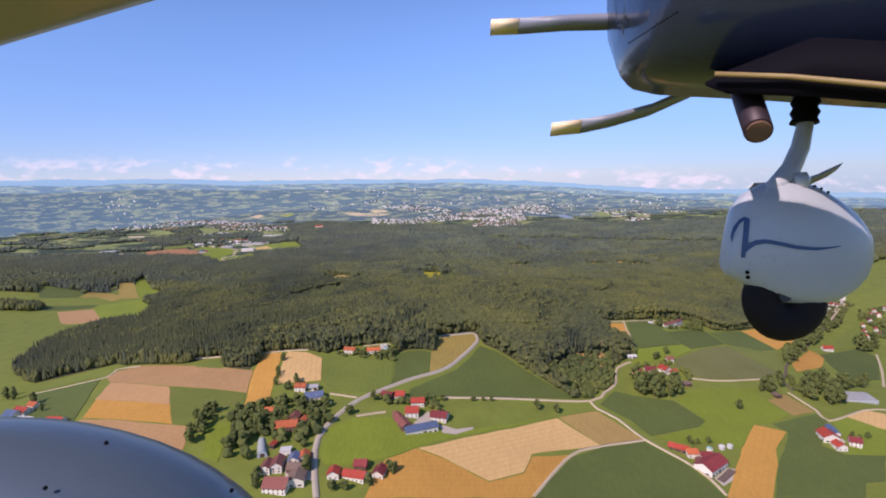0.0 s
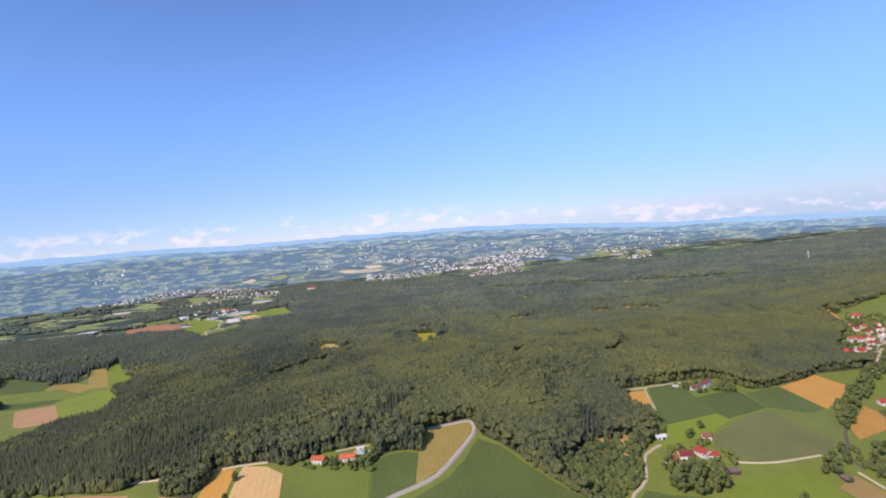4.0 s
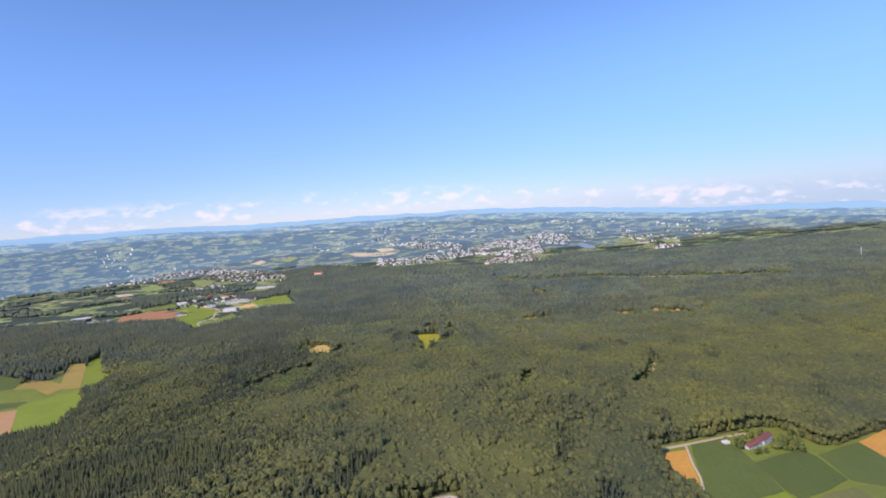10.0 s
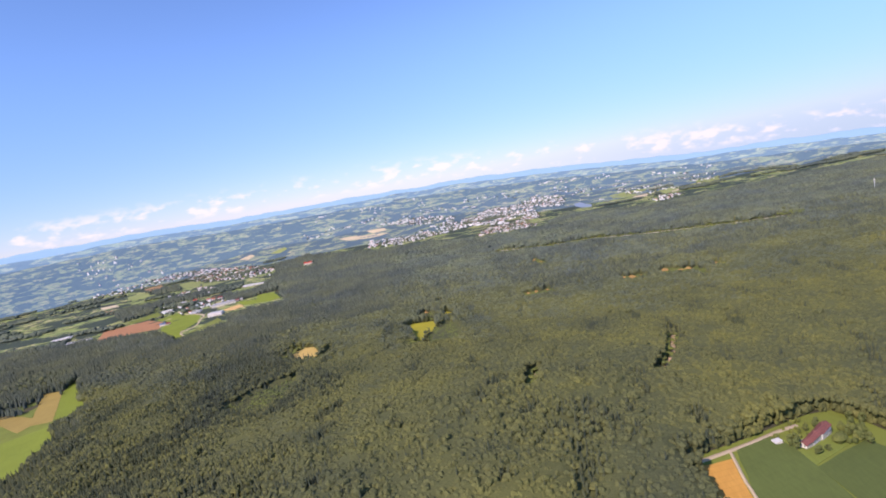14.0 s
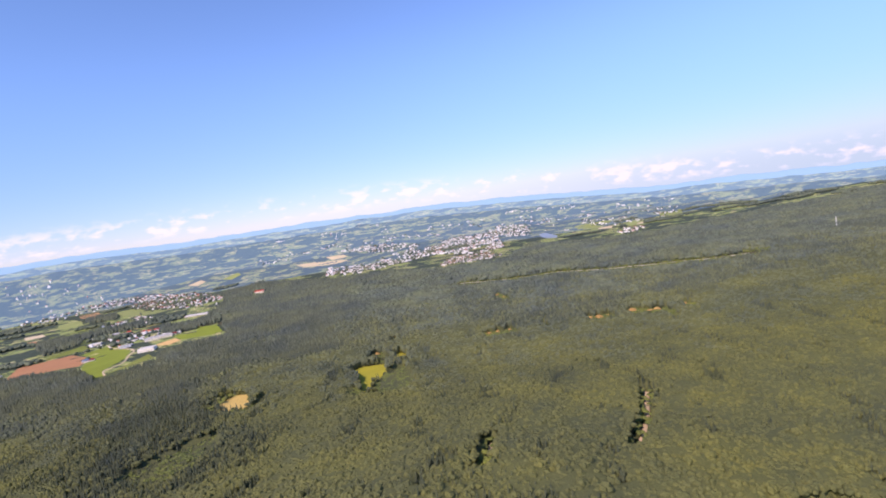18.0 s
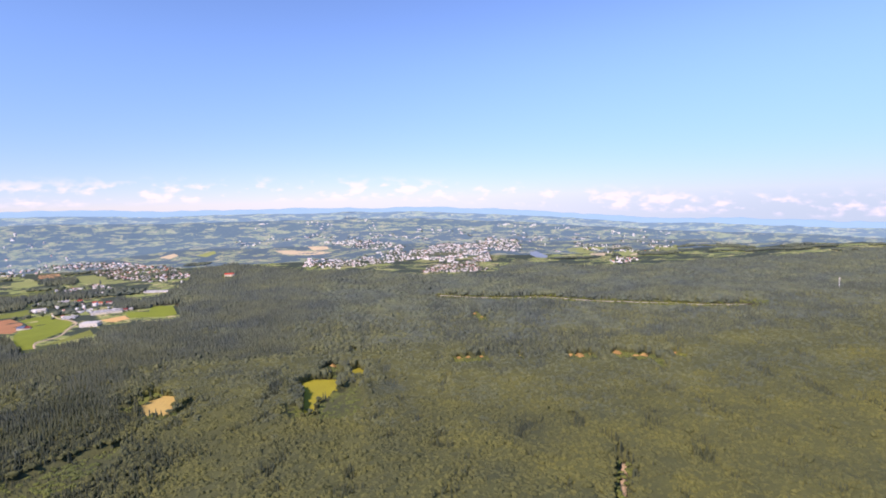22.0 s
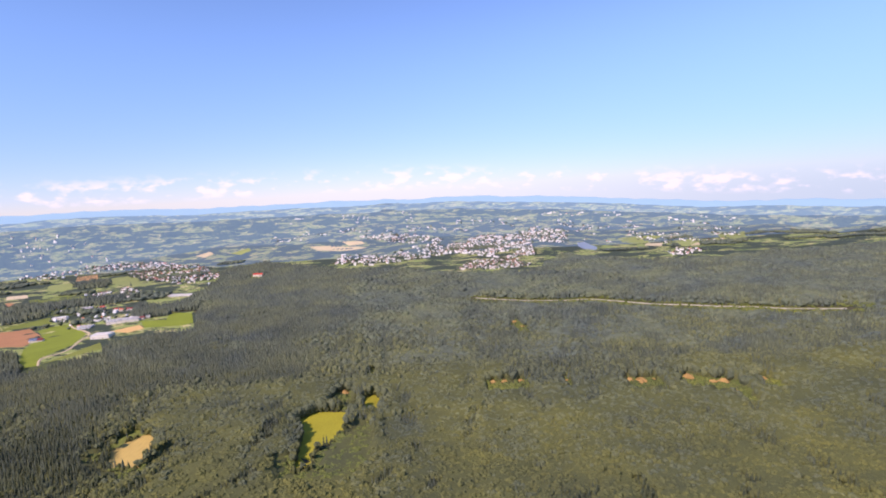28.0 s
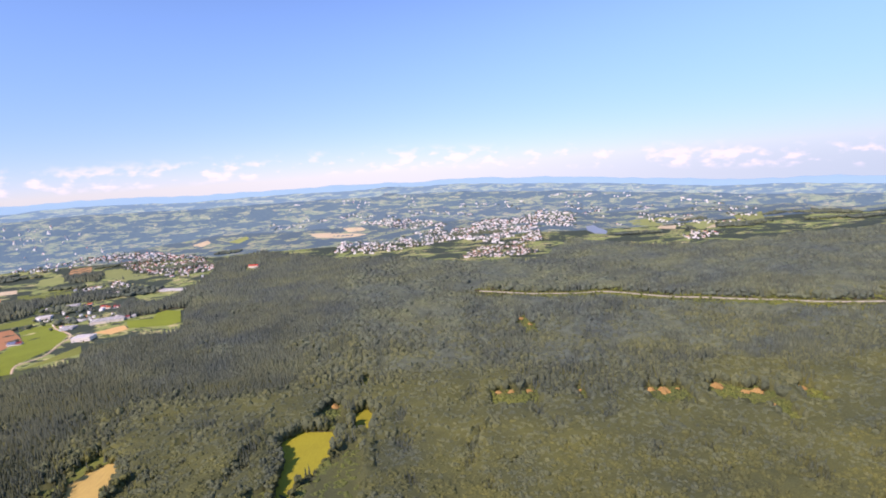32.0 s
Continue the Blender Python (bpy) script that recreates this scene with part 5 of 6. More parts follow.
def house(x, y, length, depth, height, angle, roof, wall):
    root = base("house", x, y, angle, length, depth)
    height = height * 1.1
    along, l, d, rise = gabled(root, length, depth, height, roof, wall, 0.62, 0.7)
    openings(root, along, l, d, height, 2 if height >= 4.5 else 1)
    p = (Matrix.Identity(3) if along else Matrix.Rotation(math.pi / 2, 3, "Z")) @ Vector((l * 0.2, d * 0.1, 0))
    place(CHIMNEY, root, p.x, p.y, height + rise - 1.2)
    tagged(root, f"{STUFFS[wall]} house with a {WORDS[roof]} gable roof".replace("-tiled gable", "-tiled gable"), "house", group="farm and village houses")


def barn(x, y, length, depth, height, angle, roof, wall):
    root = base("barn", x, y, angle, length, depth)
    height = height * 1.25
    along, l, d, rise = gabled(root, length, depth, height, roof, wall, 0.5, 0.8)
    openings(root, along, l, d, height, 1, True)
    tagged(root, f"{STUFFS[wall]} farm barn with a {WORDS[roof]} roof", "barn", group="farm buildings")


def slab_building(name, x, y, length, depth, height, angle, roof, wall):
    root = base(name, x, y, angle, length, depth)
    bm = bmesh.new()
    box(bm, -length / 2, -depth / 2, -2, length / 2, depth / 2, height)
    part("wall", bm, WALLS[wall], root)
    bm = bmesh.new()
    box(bm, -length / 2 - 0.3, -depth / 2 - 0.3, height + 0.01, length / 2 + 0.3, depth / 2 + 0.3, height + 0.45)
    bmesh.ops.bevel(bm, geom=bm.edges[:], offset=0.1, segments=1, affect="EDGES")
    part("roof", bm, ROOFS[roof], root)
    return root


def flat(x, y, length, depth, height, angle, roof, wall):
    root = slab_building("shed", x, y, length, depth, height, angle, roof, wall)
    if height > 2.5:
        openings(root, True, length, depth, height, 1)
    tagged(root, f"low {STUFFS[wall]} building with a flat {WORDS[roof].replace('-roofed', '')} roof", "shed", group="farm buildings")


def hall(x, y, length, depth, height, angle, roof, wall):
    root = slab_building("industrial_hall", x, y, length, depth, height, angle, roof, wall)
    n = max(2, int(length / 14))
    for i in range(n):
        bm = bmesh.new()
        cx = length * ((i + 0.5) / n - 0.5)
        box(bm, cx - 1.5, -depth * 0.38, height + 0.46, cx + 1.5, depth * 0.38, height + 1.1)
        part("skylight", bm, ROOFS["pale"], root)
        place(WIDE_WINDOW, root, cx, -depth / 2 - 0.02, 2.0)
    place(BARN_DOOR, root, length * 0.5 / n, -depth / 2 - 0.03, 0)
    tagged(root, f"large {STUFFS[wall]} works hall with a {WORDS[roof].replace('-roofed', '')} flat roof", "hall", group="works halls")


def vault(x, y, length, depth, height, angle, roof, wall):
    root = base("vaulted_hall", x, y, angle, length, depth)
    bm = bmesh.new()
    n, r = 12, length / 2
    ring = []
    for yy in (-depth / 2, depth / 2):
        ring.append([bm.verts.new((-r * math.cos(math.pi * i / n), yy, -0.5 + (height + 2) * math.sin(math.pi * i / n))) for i in range(n + 1)])
    for i in range(n):
        bm.faces.new((ring[0][i], ring[0][i + 1], ring[1][i + 1], ring[1][i]))
    part("roof", bm, ROOFS[roof], root)
    bm = bmesh.new()
    for yy in (-depth / 2 + 0.2, depth / 2 - 0.2):
        bm.faces.new([bm.verts.new((-r * 0.99 * math.cos(math.pi * i / n), yy, -0.5 + (height + 1.9) * math.sin(math.pi * i / n))) for i in range(n + 1)])
    part("wall", bm, WALLS[wall], root)
    place(BARN_DOOR, root, 0, -depth / 2 + 0.1, 0)
    tagged(root, "grey-green arched metal hall among garden trees", "hall", group="farm buildings")


def silo(x, y, length, depth, height, angle, roof, wall):
    root = base("silo", x, y, angle, length, length)
    r = length / 2
    bm = bmesh.new()
    bmesh.ops.create_cone(bm, segments=24, radius1=r, radius2=r, depth=height + 1, cap_ends=True, matrix=Matrix.Translation((0, 0, height / 2 - 0.5)))
    part("tank", bm, WALLS[wall], root)
    bm = bmesh.new()
    bmesh.ops.create_uvsphere(bm, u_segments=20, v_segments=8, radius=r * 1.02, matrix=Matrix.Translation((0, 0, height)) @ Matrix.Diagonal((1, 1, 0.35, 1)))
    bmesh.ops.delete(bm, geom=[v for v in bm.verts if v.co.z < height - 0.2], context="VERTS")
    part("cover", bm, ROOFS[roof], root)
    tagged(root, f"round farm tank with a domed {WORDS[roof].replace('-roofed', '').replace('-covered', '')} cover", "silo", group="farm tanks")


barn(-26, 453, 30.9, 12, 4.5, 19, "slate", "white")
barn(-45, 462, 29.8, 10, 3.5, -64, "brownred", "wood")
house(-35, 475, 12.3, 12, 5.5, 2, "red", "white")
house(-30, 494, 12.8, 10, 4.5, -1, "red", "white")
house(-8, 474, 15.7, 12, 5, -15, "darkred", "white")
barn(-61, 500, 11.4, 10, 4, -28, "darkred", "wood")
house(-49, 502, 10.0, 10, 4.5, -4, "red", "white")
house(-151, 504, 11.5, 9, 4.5, -5, "orange", "white")
house(-134, 489, 17.0, 12, 4, 13, "slate", "white")
barn(-139, 506, 9.9, 7, 3, 4, "grey", "white")
house(-169, 460, 7.9, 8, 4, -10, "orange", "wood")
house(-147, 439, 19.0, 12, 4.5, 8, "orange", "wood")
house(-143, 453, 8.5, 10, 4, 0, "brownred", "wood")
house(-134, 447, 6.2, 8, 4, -12, "orange", "white")
barn(-151, 412, 4.4, 6, 3, -13, "red", "wood")
vault(-160, 410, 8.4, 26, 4, 20, "metal", "metal")
flat(-138, 405, 8.9, 8, 4, 7, "pale", "white")
house(-128, 395, 9.2, 10, 4.5, 2, "slate", "white")
house(-121, 399, 9.0, 10, 4, 10, "orange", "white")
house(-139, 387, 8.8, 14, 6, 4, "brownred", "white")
house(-147, 384, 7.9, 12, 5, -1, "brownred", "white")
barn(-124, 385, 12.5, 10, 4, -6, "brown", "wood")
barn(-120, 373, 12.5, 14, 4.5, 5, "brown", "white")
house(-133, 365, 18.3, 15, 5, -6, "brownred", "white")
house(-93, 382, 9.2, 10, 4, 1, "red", "white")
house(-76, 382, 18.6, 10, 4, -16, "red", "white")
house(-73, 395, 10.2, 10, 4, -6, "darkred", "wood")
house(-57, 388, 9.4, 12, 4, -13, "darkred", "white")
house(-116, 596, 13.4, 8, 4, -14, "orange", "white")
house(-88, 598, 14.9, 8, 4, 5, "orange", "white")
flat(-80, 616, 3.5, 4, 2.2, 15, "white", "white")
flat(-76, 618, 3.5, 4, 2.2, 16, "white", "white")
barn(223, 462, 17.3, 9, 3.5, -36, "red", "wood")
house(231, 453, 9.6, 9, 4.5, -5, "orange", "white")
barn(240, 435, 28.3, 17, 5, 35, "darkred", "white")
barn(242, 448, 10.4, 10, 4.5, -5, "darkred", "white")
barn(231, 438, 6.3, 9, 4, -24, "brownred", "white")
silo(253, 462, 5.7, 9, 3, 3, "green", "white")
silo(267, 466, 5.8, 9, 3, 2, "pale", "pale")
silo(276, 468, 5.2, 9, 3, 2, "pale", "pale")
flat(248, 423, 25.4, 6, 1, 39, "brown", "concrete")
barn(385, 485, 13.9, 15, 5, -10, "red", "white")
barn(399, 496, 6.0, 18, 4, -13, "slate", "white")
house(384, 468, 9.3, 10, 4, -4, "red", "white")
house(404, 474, 9.8, 10, 5, -28, "darkred", "white")
house(237, 607, 10.5, 11, 4.5, -11, "darkred", "white")
barn(257, 616, 12.7, 12, 4.5, -10, "darkred", "white")
house(277, 619, 12.2, 11, 6, -65, "red", "white")
barn(285, 617, 11.5, 9, 4, -11, "red", "white")
house(298, 652, 9.2, 8, 4, -8, "brownred", "white")
barn(246, 649, 10.6, 6, 3, 3, "pale", "white")
barn(290, 591, 11.6, 8, 3, 0, "brown", "wood")
house(350, 783, 10.6, 6, 4.6, 29, "brownred", "white")
house(362, 791, 14.9, 6.5, 6.4, 35, "brownred", "white")
house(376, 801, 19.5, 8, 8.2, 36, "brownred", "white")
flat(328, 788, 7.2, 5, 2.5, 14, "pale", "white")
house(599, 769, 13.7, 10, 5, -8, "red", "white")
flat(494, 586, 38.0, 25, 4, -9, "grey", "metal")
barn(393, 576, 6.2, 8, 3, 7, "brown", "wood")
house(896, 1185, 11.7, 10, 5, -8, "red", "white")
house(905, 1179, 11.2, 10, 5, -6, "red", "white")
house(845, 1122, 7.1, 9, 5, -33, "brownred", "white")
house(830, 1093, 8.8, 9, 5, -1, "red", "white")
house(850, 1099, 10.0, 9, 5, -5, "orange", "white")
house(829, 1061, 8.4, 9, 5, -1, "red", "white")
house(851, 1072, 8.5, 9, 5, -1, "brownred", "white")
house(839, 1045, 7.1, 9, 5, -14, "red", "white")
house(807, 1028, 7.8, 9, 5, 1, "orange", "white")
house(775, 1037, 11.2, 10, 6, -7, "orange", "white")
house(784, 1031, 11.9, 10, 6, 1, "red", "white")
house(798, 1033, 7.9, 9, 5, 1, "darkred", "white")
house(783, 1007, 11.2, 9, 5, 2, "red", "white")
house(714, 980, 12.8, 12, 6, -20, "red", "white")
house(719, 966, 10.1, 12, 6, -20, "darkred", "white")
house(738, 974, 16.1, 12, 6, 8, "red", "white")
house(788, 998, 8.7, 9, 5, -3, "brownred", "white")
house(862, 1073, 8.1, 9, 5, 0, "red", "white")
house(880, 1101, 7.9, 9, 5, -16, "orange", "white")
hall(1171, 1461, 58.7, 35, 8, -13, "white", "white")
hall(1062, 1386, 35.1, 18, 6, -25, "white", "white")
house(747, 880, 5.3, 10, 5, -30, "orange", "white")
house(725, 850, 5.8, 10, 5, -25, "red", "white")
house(802, 931, 8.3, 10, 5, -36, "red", "white")
house(778, 903, 6.8, 10, 5, -29, "darkred", "white")
house(816, 929, 6.9, 10, 5, -32, "red", "white")
house(752, 859, 5.2, 10, 5, -31, "red", "white")
house(740, 836, 5.0, 10, 5, -29, "brownred", "white")
house(711, 828, 5.1, 10, 5, -26, "orange", "white")
house(825, 950, 7.1, 10, 5, -33, "red", "white")
house(856, 963, 5.4, 10, 5, -42, "red", "white")
house(-438, 487, 13.2, 12, 5, -14, "slate", "white")
house(-433, 494, 15.3, 10, 5, -17, "red", "white")
house(-432, 507, 10.3, 8, 4, -19, "orange", "white")
flat(-419, 475, 16.7, 10, 4, -13, "pale", "white")
house(-376, 463, 16.0, 10, 4, -7, "red", "white")
hall(-786, 2038, 46.3, 30, 10, 7, "white", "white")
hall(-820, 2179, 82.8, 42, 7, 20, "grey", "white")
hall(-906, 2137, 34.3, 28, 6, 11, "grey", "metal")
hall(-931, 2202, 44.5, 18, 6, -1, "white", "metal")
hall(-1101, 2284, 39.5, 20, 7, 16, "white", "white")
hall(-1133, 2393, 94.2, 40, 6, 28, "grey", "white")
hall(-1062, 2348, 52.1, 18, 6, 19, "white", "white")
house(-971, 2032, 19.6, 12, 5, 7, "slate", "white")
house(-956, 2035, 14.6, 12, 4, 22, "darkred", "white")
hall(-854, 2553, 98.7, 25, 5, -8, "pale", "pale")
hall(-1277, 1996, 117.9, 50, 4, 7, "pale", "metal")
hall(-1389, 2101, 62.4, 30, 5, 20, "white", "white")
hall(-1607, 2009, 75.8, 22, 6, -0, "white", "white")
house(-967, 2358, 18.5, 9, 5, -17, "red", "white")
house(-937, 2340, 18.2, 9, 5, -17, "orange", "white")
house(-920, 2340, 15.5, 9, 5, -16, "red", "white")
house(-907, 2341, 16.1, 9, 5, -14, "darkred", "white")
house(-1052, 2412, 15.3, 9, 5, 6, "red", "white")
house(-776, 2195, 11.1, 9, 5, 19, "darkred", "white")
house(-765, 2205, 9.7, 9, 5, 23, "grey", "white")
house(-696, 2871, 41.0, 16, 9, -4, "red", "white")
grove([(-225, 407), (-236, 445), (-233, 468), (-216, 462), (-214, 448), (-221, 436), (-212, 404)], 14, 0.85)
grove([(-186, 394), (-195, 427), (-199, 457), (-187, 462), (-170, 449), (-163, 412), (-166, 394)], 22, 0.8)
grove([(-188, 457), (-179, 476), (-130, 482), (-111, 471), (-112, 449), (-134, 434), (-164, 432)], 26, 0.68)
grove([(222, 591), (280, 590), (269, 564), (239, 551), (220, 556), (217, 572)], 34, 1.15)
grove([(374, 582), (428, 628), (436, 620), (411, 589)], 9, 1.03)
grove([(459, 627), (529, 659), (527, 646), (577, 648), (550, 619), (506, 607), (463, 565), (442, 559), (424, 571)], 30, 1.15)
grove([(479, 687), (587, 809), (733, 923), (724, 902), (584, 782), (475, 673)], 34, 1.05)
grove([(683, 817), (723, 823), (669, 757), (650, 773)], 15, 1.03)
grove([(329, 542), (329, 541), (328, 541)], 1, 0.94)
grove([(95, 512), (98, 513), (97, 509)], 2, 0.59)
grove([(115, 509), (117, 509), (116, 507)], 2, 0.59)
grove([(-74, 492), (-73, 491), (-74, 491)], 1, 0.85)
grove([(-97, 466), (-92, 465), (-95, 463)], 3, 0.59)
grove([(-25, 498), (2, 504), (2, 502)], 3, 0.51)
grove([(6, 506), (53, 517), (52, 515)], 4, 0.42)
grove([(-98, 368), (-79, 370), (-78, 365), (-96, 364)], 8, 0.56)
grove([(-67, 379), (-62, 374), (-65, 372)], 4, 0.59)
grove([(-52, 399), (-44, 396), (-44, 386), (-50, 389)], 7, 0.59)
grove([(-182, 508), (-178, 508), (-192, 586), (-194, 587)], 7, 0.56)
grove([(-482, 523), (-466, 524), (-517, 584), (-532, 589)], 6, 0.85)
grove([(-451, 525), (-409, 488), (-429, 511)], 5, 0.77)
grove([(229, 474), (260, 474), (254, 466), (243, 469)], 4, 0.51)
grove([(403, 487), (420, 474), (429, 487)], 4, 0.51)
grove([(398, 803), (438, 808), (455, 850), (428, 843)], 8, 0.74)
grove([(269, 651), (272, 646), (304, 668), (303, 673)], 4, 0.68)
grove([(-148, 359), (-151, 381), (-156, 388), (-160, 380)], 5, 0.59)
grove([(-125, 390), (-116, 391), (-115, 383), (-120, 366)], 5, 0.68)
grove([(-166, 499), (-153, 512), (-164, 526), (-169, 519)], 5, 0.59)
grove([(334, 777), (339, 775), (345, 786)], 3, 0.7)
grove([(346, 769), (364, 774), (366, 779), (352, 773)], 4, 0.6)
grove([(365, 807), (380, 814), (370, 803)], 5, 0.7)
grove([(393, 804), (402, 798), (406, 783), (413, 794)], 6, 0.8)
grove([(-126, 591), (-94, 584), (-96, 592), (-110, 596)], 6, 0.6)
grove([(-91, 584), (-69, 581), (-73, 589)], 4, 0.6)
grove([(-70, 585), (-59, 587), (-62, 601)], 3, 0.7)
bushes("garden_shrubs", [(-132, 584), (-71, 576), (-75, 592), (-79, 601), (-100, 604), (-108, 609), (-129, 601)], 3.5, 2, 5, 0.55, GARDEN_LEAF, 200, "garden bushes and small trees round the houses", PAVED)
bushes("garden_shrubs", [(-70, 577), (-60, 577), (-60, 596), (-71, 599)], 4, 3, 8, 0.8, GARDEN_LEAF, 201, "garden bushes and small trees round the houses", PAVED)
bushes("garden_shrubs", [(324, 792), (330, 775), (348, 774), (367, 797), (381, 840), (343, 817)], 4, 2, 4.5, 0.3, GARDEN_LEAF, 202, "garden bushes and small trees round the houses", PAVED)
bushes("garden_shrubs", [(302, 645), (301, 627), (296, 604), (301, 595), (313, 613), (307, 628), (307, 648)], 4, 3, 8, 0.6, GARDEN_LEAF, 203, "garden bushes and small trees round the houses", PAVED)
bushes("garden_shrubs", [(244, 632), (274, 636), (298, 658), (308, 656), (296, 640), (269, 626), (241, 621)], 4, 2.5, 6, 0.5, GARDEN_LEAF, 204, "garden bushes and small trees round the houses", PAVED)
bushes("village_trees", [(904, 1207), (953, 1169), (748, 935), (688, 957), (774, 1057)], 6, 4, 10, 0.42, GARDEN_LEAF, 205, "green trees and hedges between village houses", PAVED)
bushes("village_trees", [(809, 969), (862, 969), (737, 821), (692, 816)], 6, 4, 10, 0.3, GARDEN_LEAF, 206, "green trees and hedges between village houses", PAVED)
bushes("railway_trees", [(539, 774), (600, 827), (639, 857), (693, 909), (721, 928), (684, 885), (594, 800), (509, 719), (480, 693)], 5, 4, 11, 0.75, GARDEN_LEAF, 207, "bushes and trees along the railway line", PAVED)
bushes("railway_trees", [(451, 645), (457, 645), (446, 627), (442, 590), (417, 562), (429, 590), (438, 627)], 5, 4, 9, 0.5, GARDEN_LEAF, 208, "bushes and trees along the railway line", PAVED)
bushes("farm_trees", [(-205, 425), (-197, 472), (-150, 484), (-118, 482), (-108, 455), (-112, 425), (-125, 414), (-165, 398), (-190, 396)], 5.5, 4, 10, 0.62, GARDEN_LEAF, 212, "trees and bushes round the farm buildings", PAVED + [[(-196, 431), (-190, 391), (-207, 399), (-220, 440), (-200, 445)]])
bushes("farm_trees", [(-178, 460), (-137, 462), (-130, 433), (-168, 431)], 4, 3, 8, 0.5, GARDEN_LEAF, 209, "trees and bushes round the farm buildings", PAVED)
bushes("farm_trees", [(-71, 501), (-27, 509), (-3, 483), (-3, 475), (-27, 492), (-65, 484)], 4, 3, 8, 0.4, GARDEN_LEAF, 210, "trees and bushes round the farm buildings", PAVED)
bushes("farm_trees", [(376, 784), (391, 772), (408, 776), (415, 803), (405, 817), (388, 802)], 5, 4, 10, 0.6, GARDEN_LEAF, 211, "trees and bushes round the farm buildings", PAVED)


# ---- towns on the plain, too many houses to count ----
def town(poly, count, seed, label, size=7.0, tall=6.0, spread=-0.45, pale=False):
    r = np.random.RandomState(seed)
    px, py = [p[0] for p in poly], [p[1] for p in poly]
    xs, ys = [], []
    while len(xs) < count:
        x, y = r.uniform(min(px), max(px)), r.uniform(min(py), max(py))
        if inside(poly, np.array([x]), np.array([y]))[0] and wave_noise(x, y, 260, seed, 2) > spread and math.hypot(x - MID_X, y - MID_Y) < 3900:
            xs.append(x)
            ys.append(y)
    verts, faces, idx = [], [], []
    for x, y, z in zip(xs, ys, far_land(np.array(xs), np.array(ys))):
        l, d = size * r.uniform(0.8, 1.7), size * r.uniform(0.7, 1.0)
        h = tall * r.uniform(0.6, 1.2)
        big = r.rand() < 0.10
        if big:
            l, d = l * 2.4, d * 1.6
        a = r.choice([0.15, 0.15 + 1.57, -0.4, 0.8]) + r.uniform(-0.1, 0.1)
        c, s = math.cos(a), math.sin(a)
        rise = 0.3 if big else d * 0.32
        b = len(verts)
        for (u, v, w) in ((-l, -d, -4), (l, -d, -4), (l, d, -4), (-l, d, -4), (-l, -d, h), (l, -d, h), (l, d, h), (-l, d, h), (-l, 0, h + rise), (l, 0, h + rise)):
            verts.append((x + (u * c - v * s) / 2, y + (u * s + v * c) / 2, z + w))
        roof = r.choice([2, 3, 4, 5, 5, 5] if pale else [1, 2, 2, 2, 3, 4, 5]) if not big else r.choice([4, 5, 5, 5, 2])
        for f, m in (((0, 1, 5, 4), 0), ((2, 3, 7, 6), 0), ((1, 2, 6, 9, 5), 0), ((3, 0, 4, 8, 7), 0), ((4, 5, 9, 8), roof), ((6, 7, 8, 9), roof)):
            faces.append([b + i for i in f])
            idx.append(m)
    n = count * 5 // 4
    k = r.randint(0, count, n)
    tx, ty = np.array(xs)[k] + r.uniform(-26, 26, n), np.array(ys)[k] + r.uniform(-26, 26, n)
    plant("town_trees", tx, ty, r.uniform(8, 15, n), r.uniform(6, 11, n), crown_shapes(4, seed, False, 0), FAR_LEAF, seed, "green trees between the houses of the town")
    ob = mesh_object("town_houses", verts, faces, [WALLS["bright"], ROOFS["brownred"], ROOFS["orange"], ROOFS["brown"], ROOFS["grey"], ROOFS["white"]], idx)
    tagged(ob, label, "town", kind="stuff")


town([(-1906, 3533), (-1700, 3608), (-1451, 3540), (-1193, 3378), (-905, 2965), (-845, 2762), (-966, 2765), (-1171, 2950), (-1372, 3082), (-1686, 3401)], 520, 1, "small red-roofed town on the plain beyond the wood")
town([(-2489, 3636), (-2393, 3709), (-1803, 3579), (-1701, 3382), (-1865, 3318), (-1889, 3194), (-2201, 3308)], 90, 2, "scattered houses of a village on the plain")
town([(-465, 3171), (-468, 3479), (-171, 3400), (-157, 3536), (-15, 3616), (75, 3660), (70, 3312), (-140, 3142), (-218, 3074)], 270, 3, "white and red town quarter along the river valley", pale=True)
town([(55, 3352), (106, 3584), (295, 3803), (580, 3791), (515, 3113), (361, 3062), (165, 3353)], 800, 4, "dense white and red town above the river", pale=True)
town([(164, 2806), (238, 3046), (430, 3023), (465, 2844), (378, 2754)], 190, 5, "housing estate at the edge of the wood")
town([(537, 3825), (644, 3898), (811, 3754), (740, 3485), (616, 3515)], 150, 6, "hilltop quarter of the town with pale houses", pale=True)
town([(-454, 3871), (-195, 3905), (72, 3748), (45, 3624), (-240, 3730)], 140, 7, "scattered houses on the far slope", pale=True)
town([(-1328, 2678), (-1236, 2729), (-1296, 2852), (-1026, 2629), (-1023, 2557), (-1145, 2563)], 40, 8, "houses by the works halls on the plain")
town([(1052, 2938), (1138, 3064), (1228, 3012), (1182, 2909), (1061, 2843)], 30, 9, "hamlet on the far bank of the river")
town([(-1003, 4299), (-461, 4326), (1077, 4557), (1393, 4313), (2126, 4404), (1380, 2972), (839, 3572), (612, 4021), (103, 3846), (-571, 3963), (-1169, 3794)], 230, 10, "lone farms and hamlets over the far hills", size=7.5, tall=4.0, spread=0.25, pale=True)
town([(-1100, 2251), (-1121, 2335), (-1073, 2430), (-847, 2245), (-761, 2158), (-813, 2119), (-874, 2109)], 26, 11, "low works buildings and sheds on the plain")


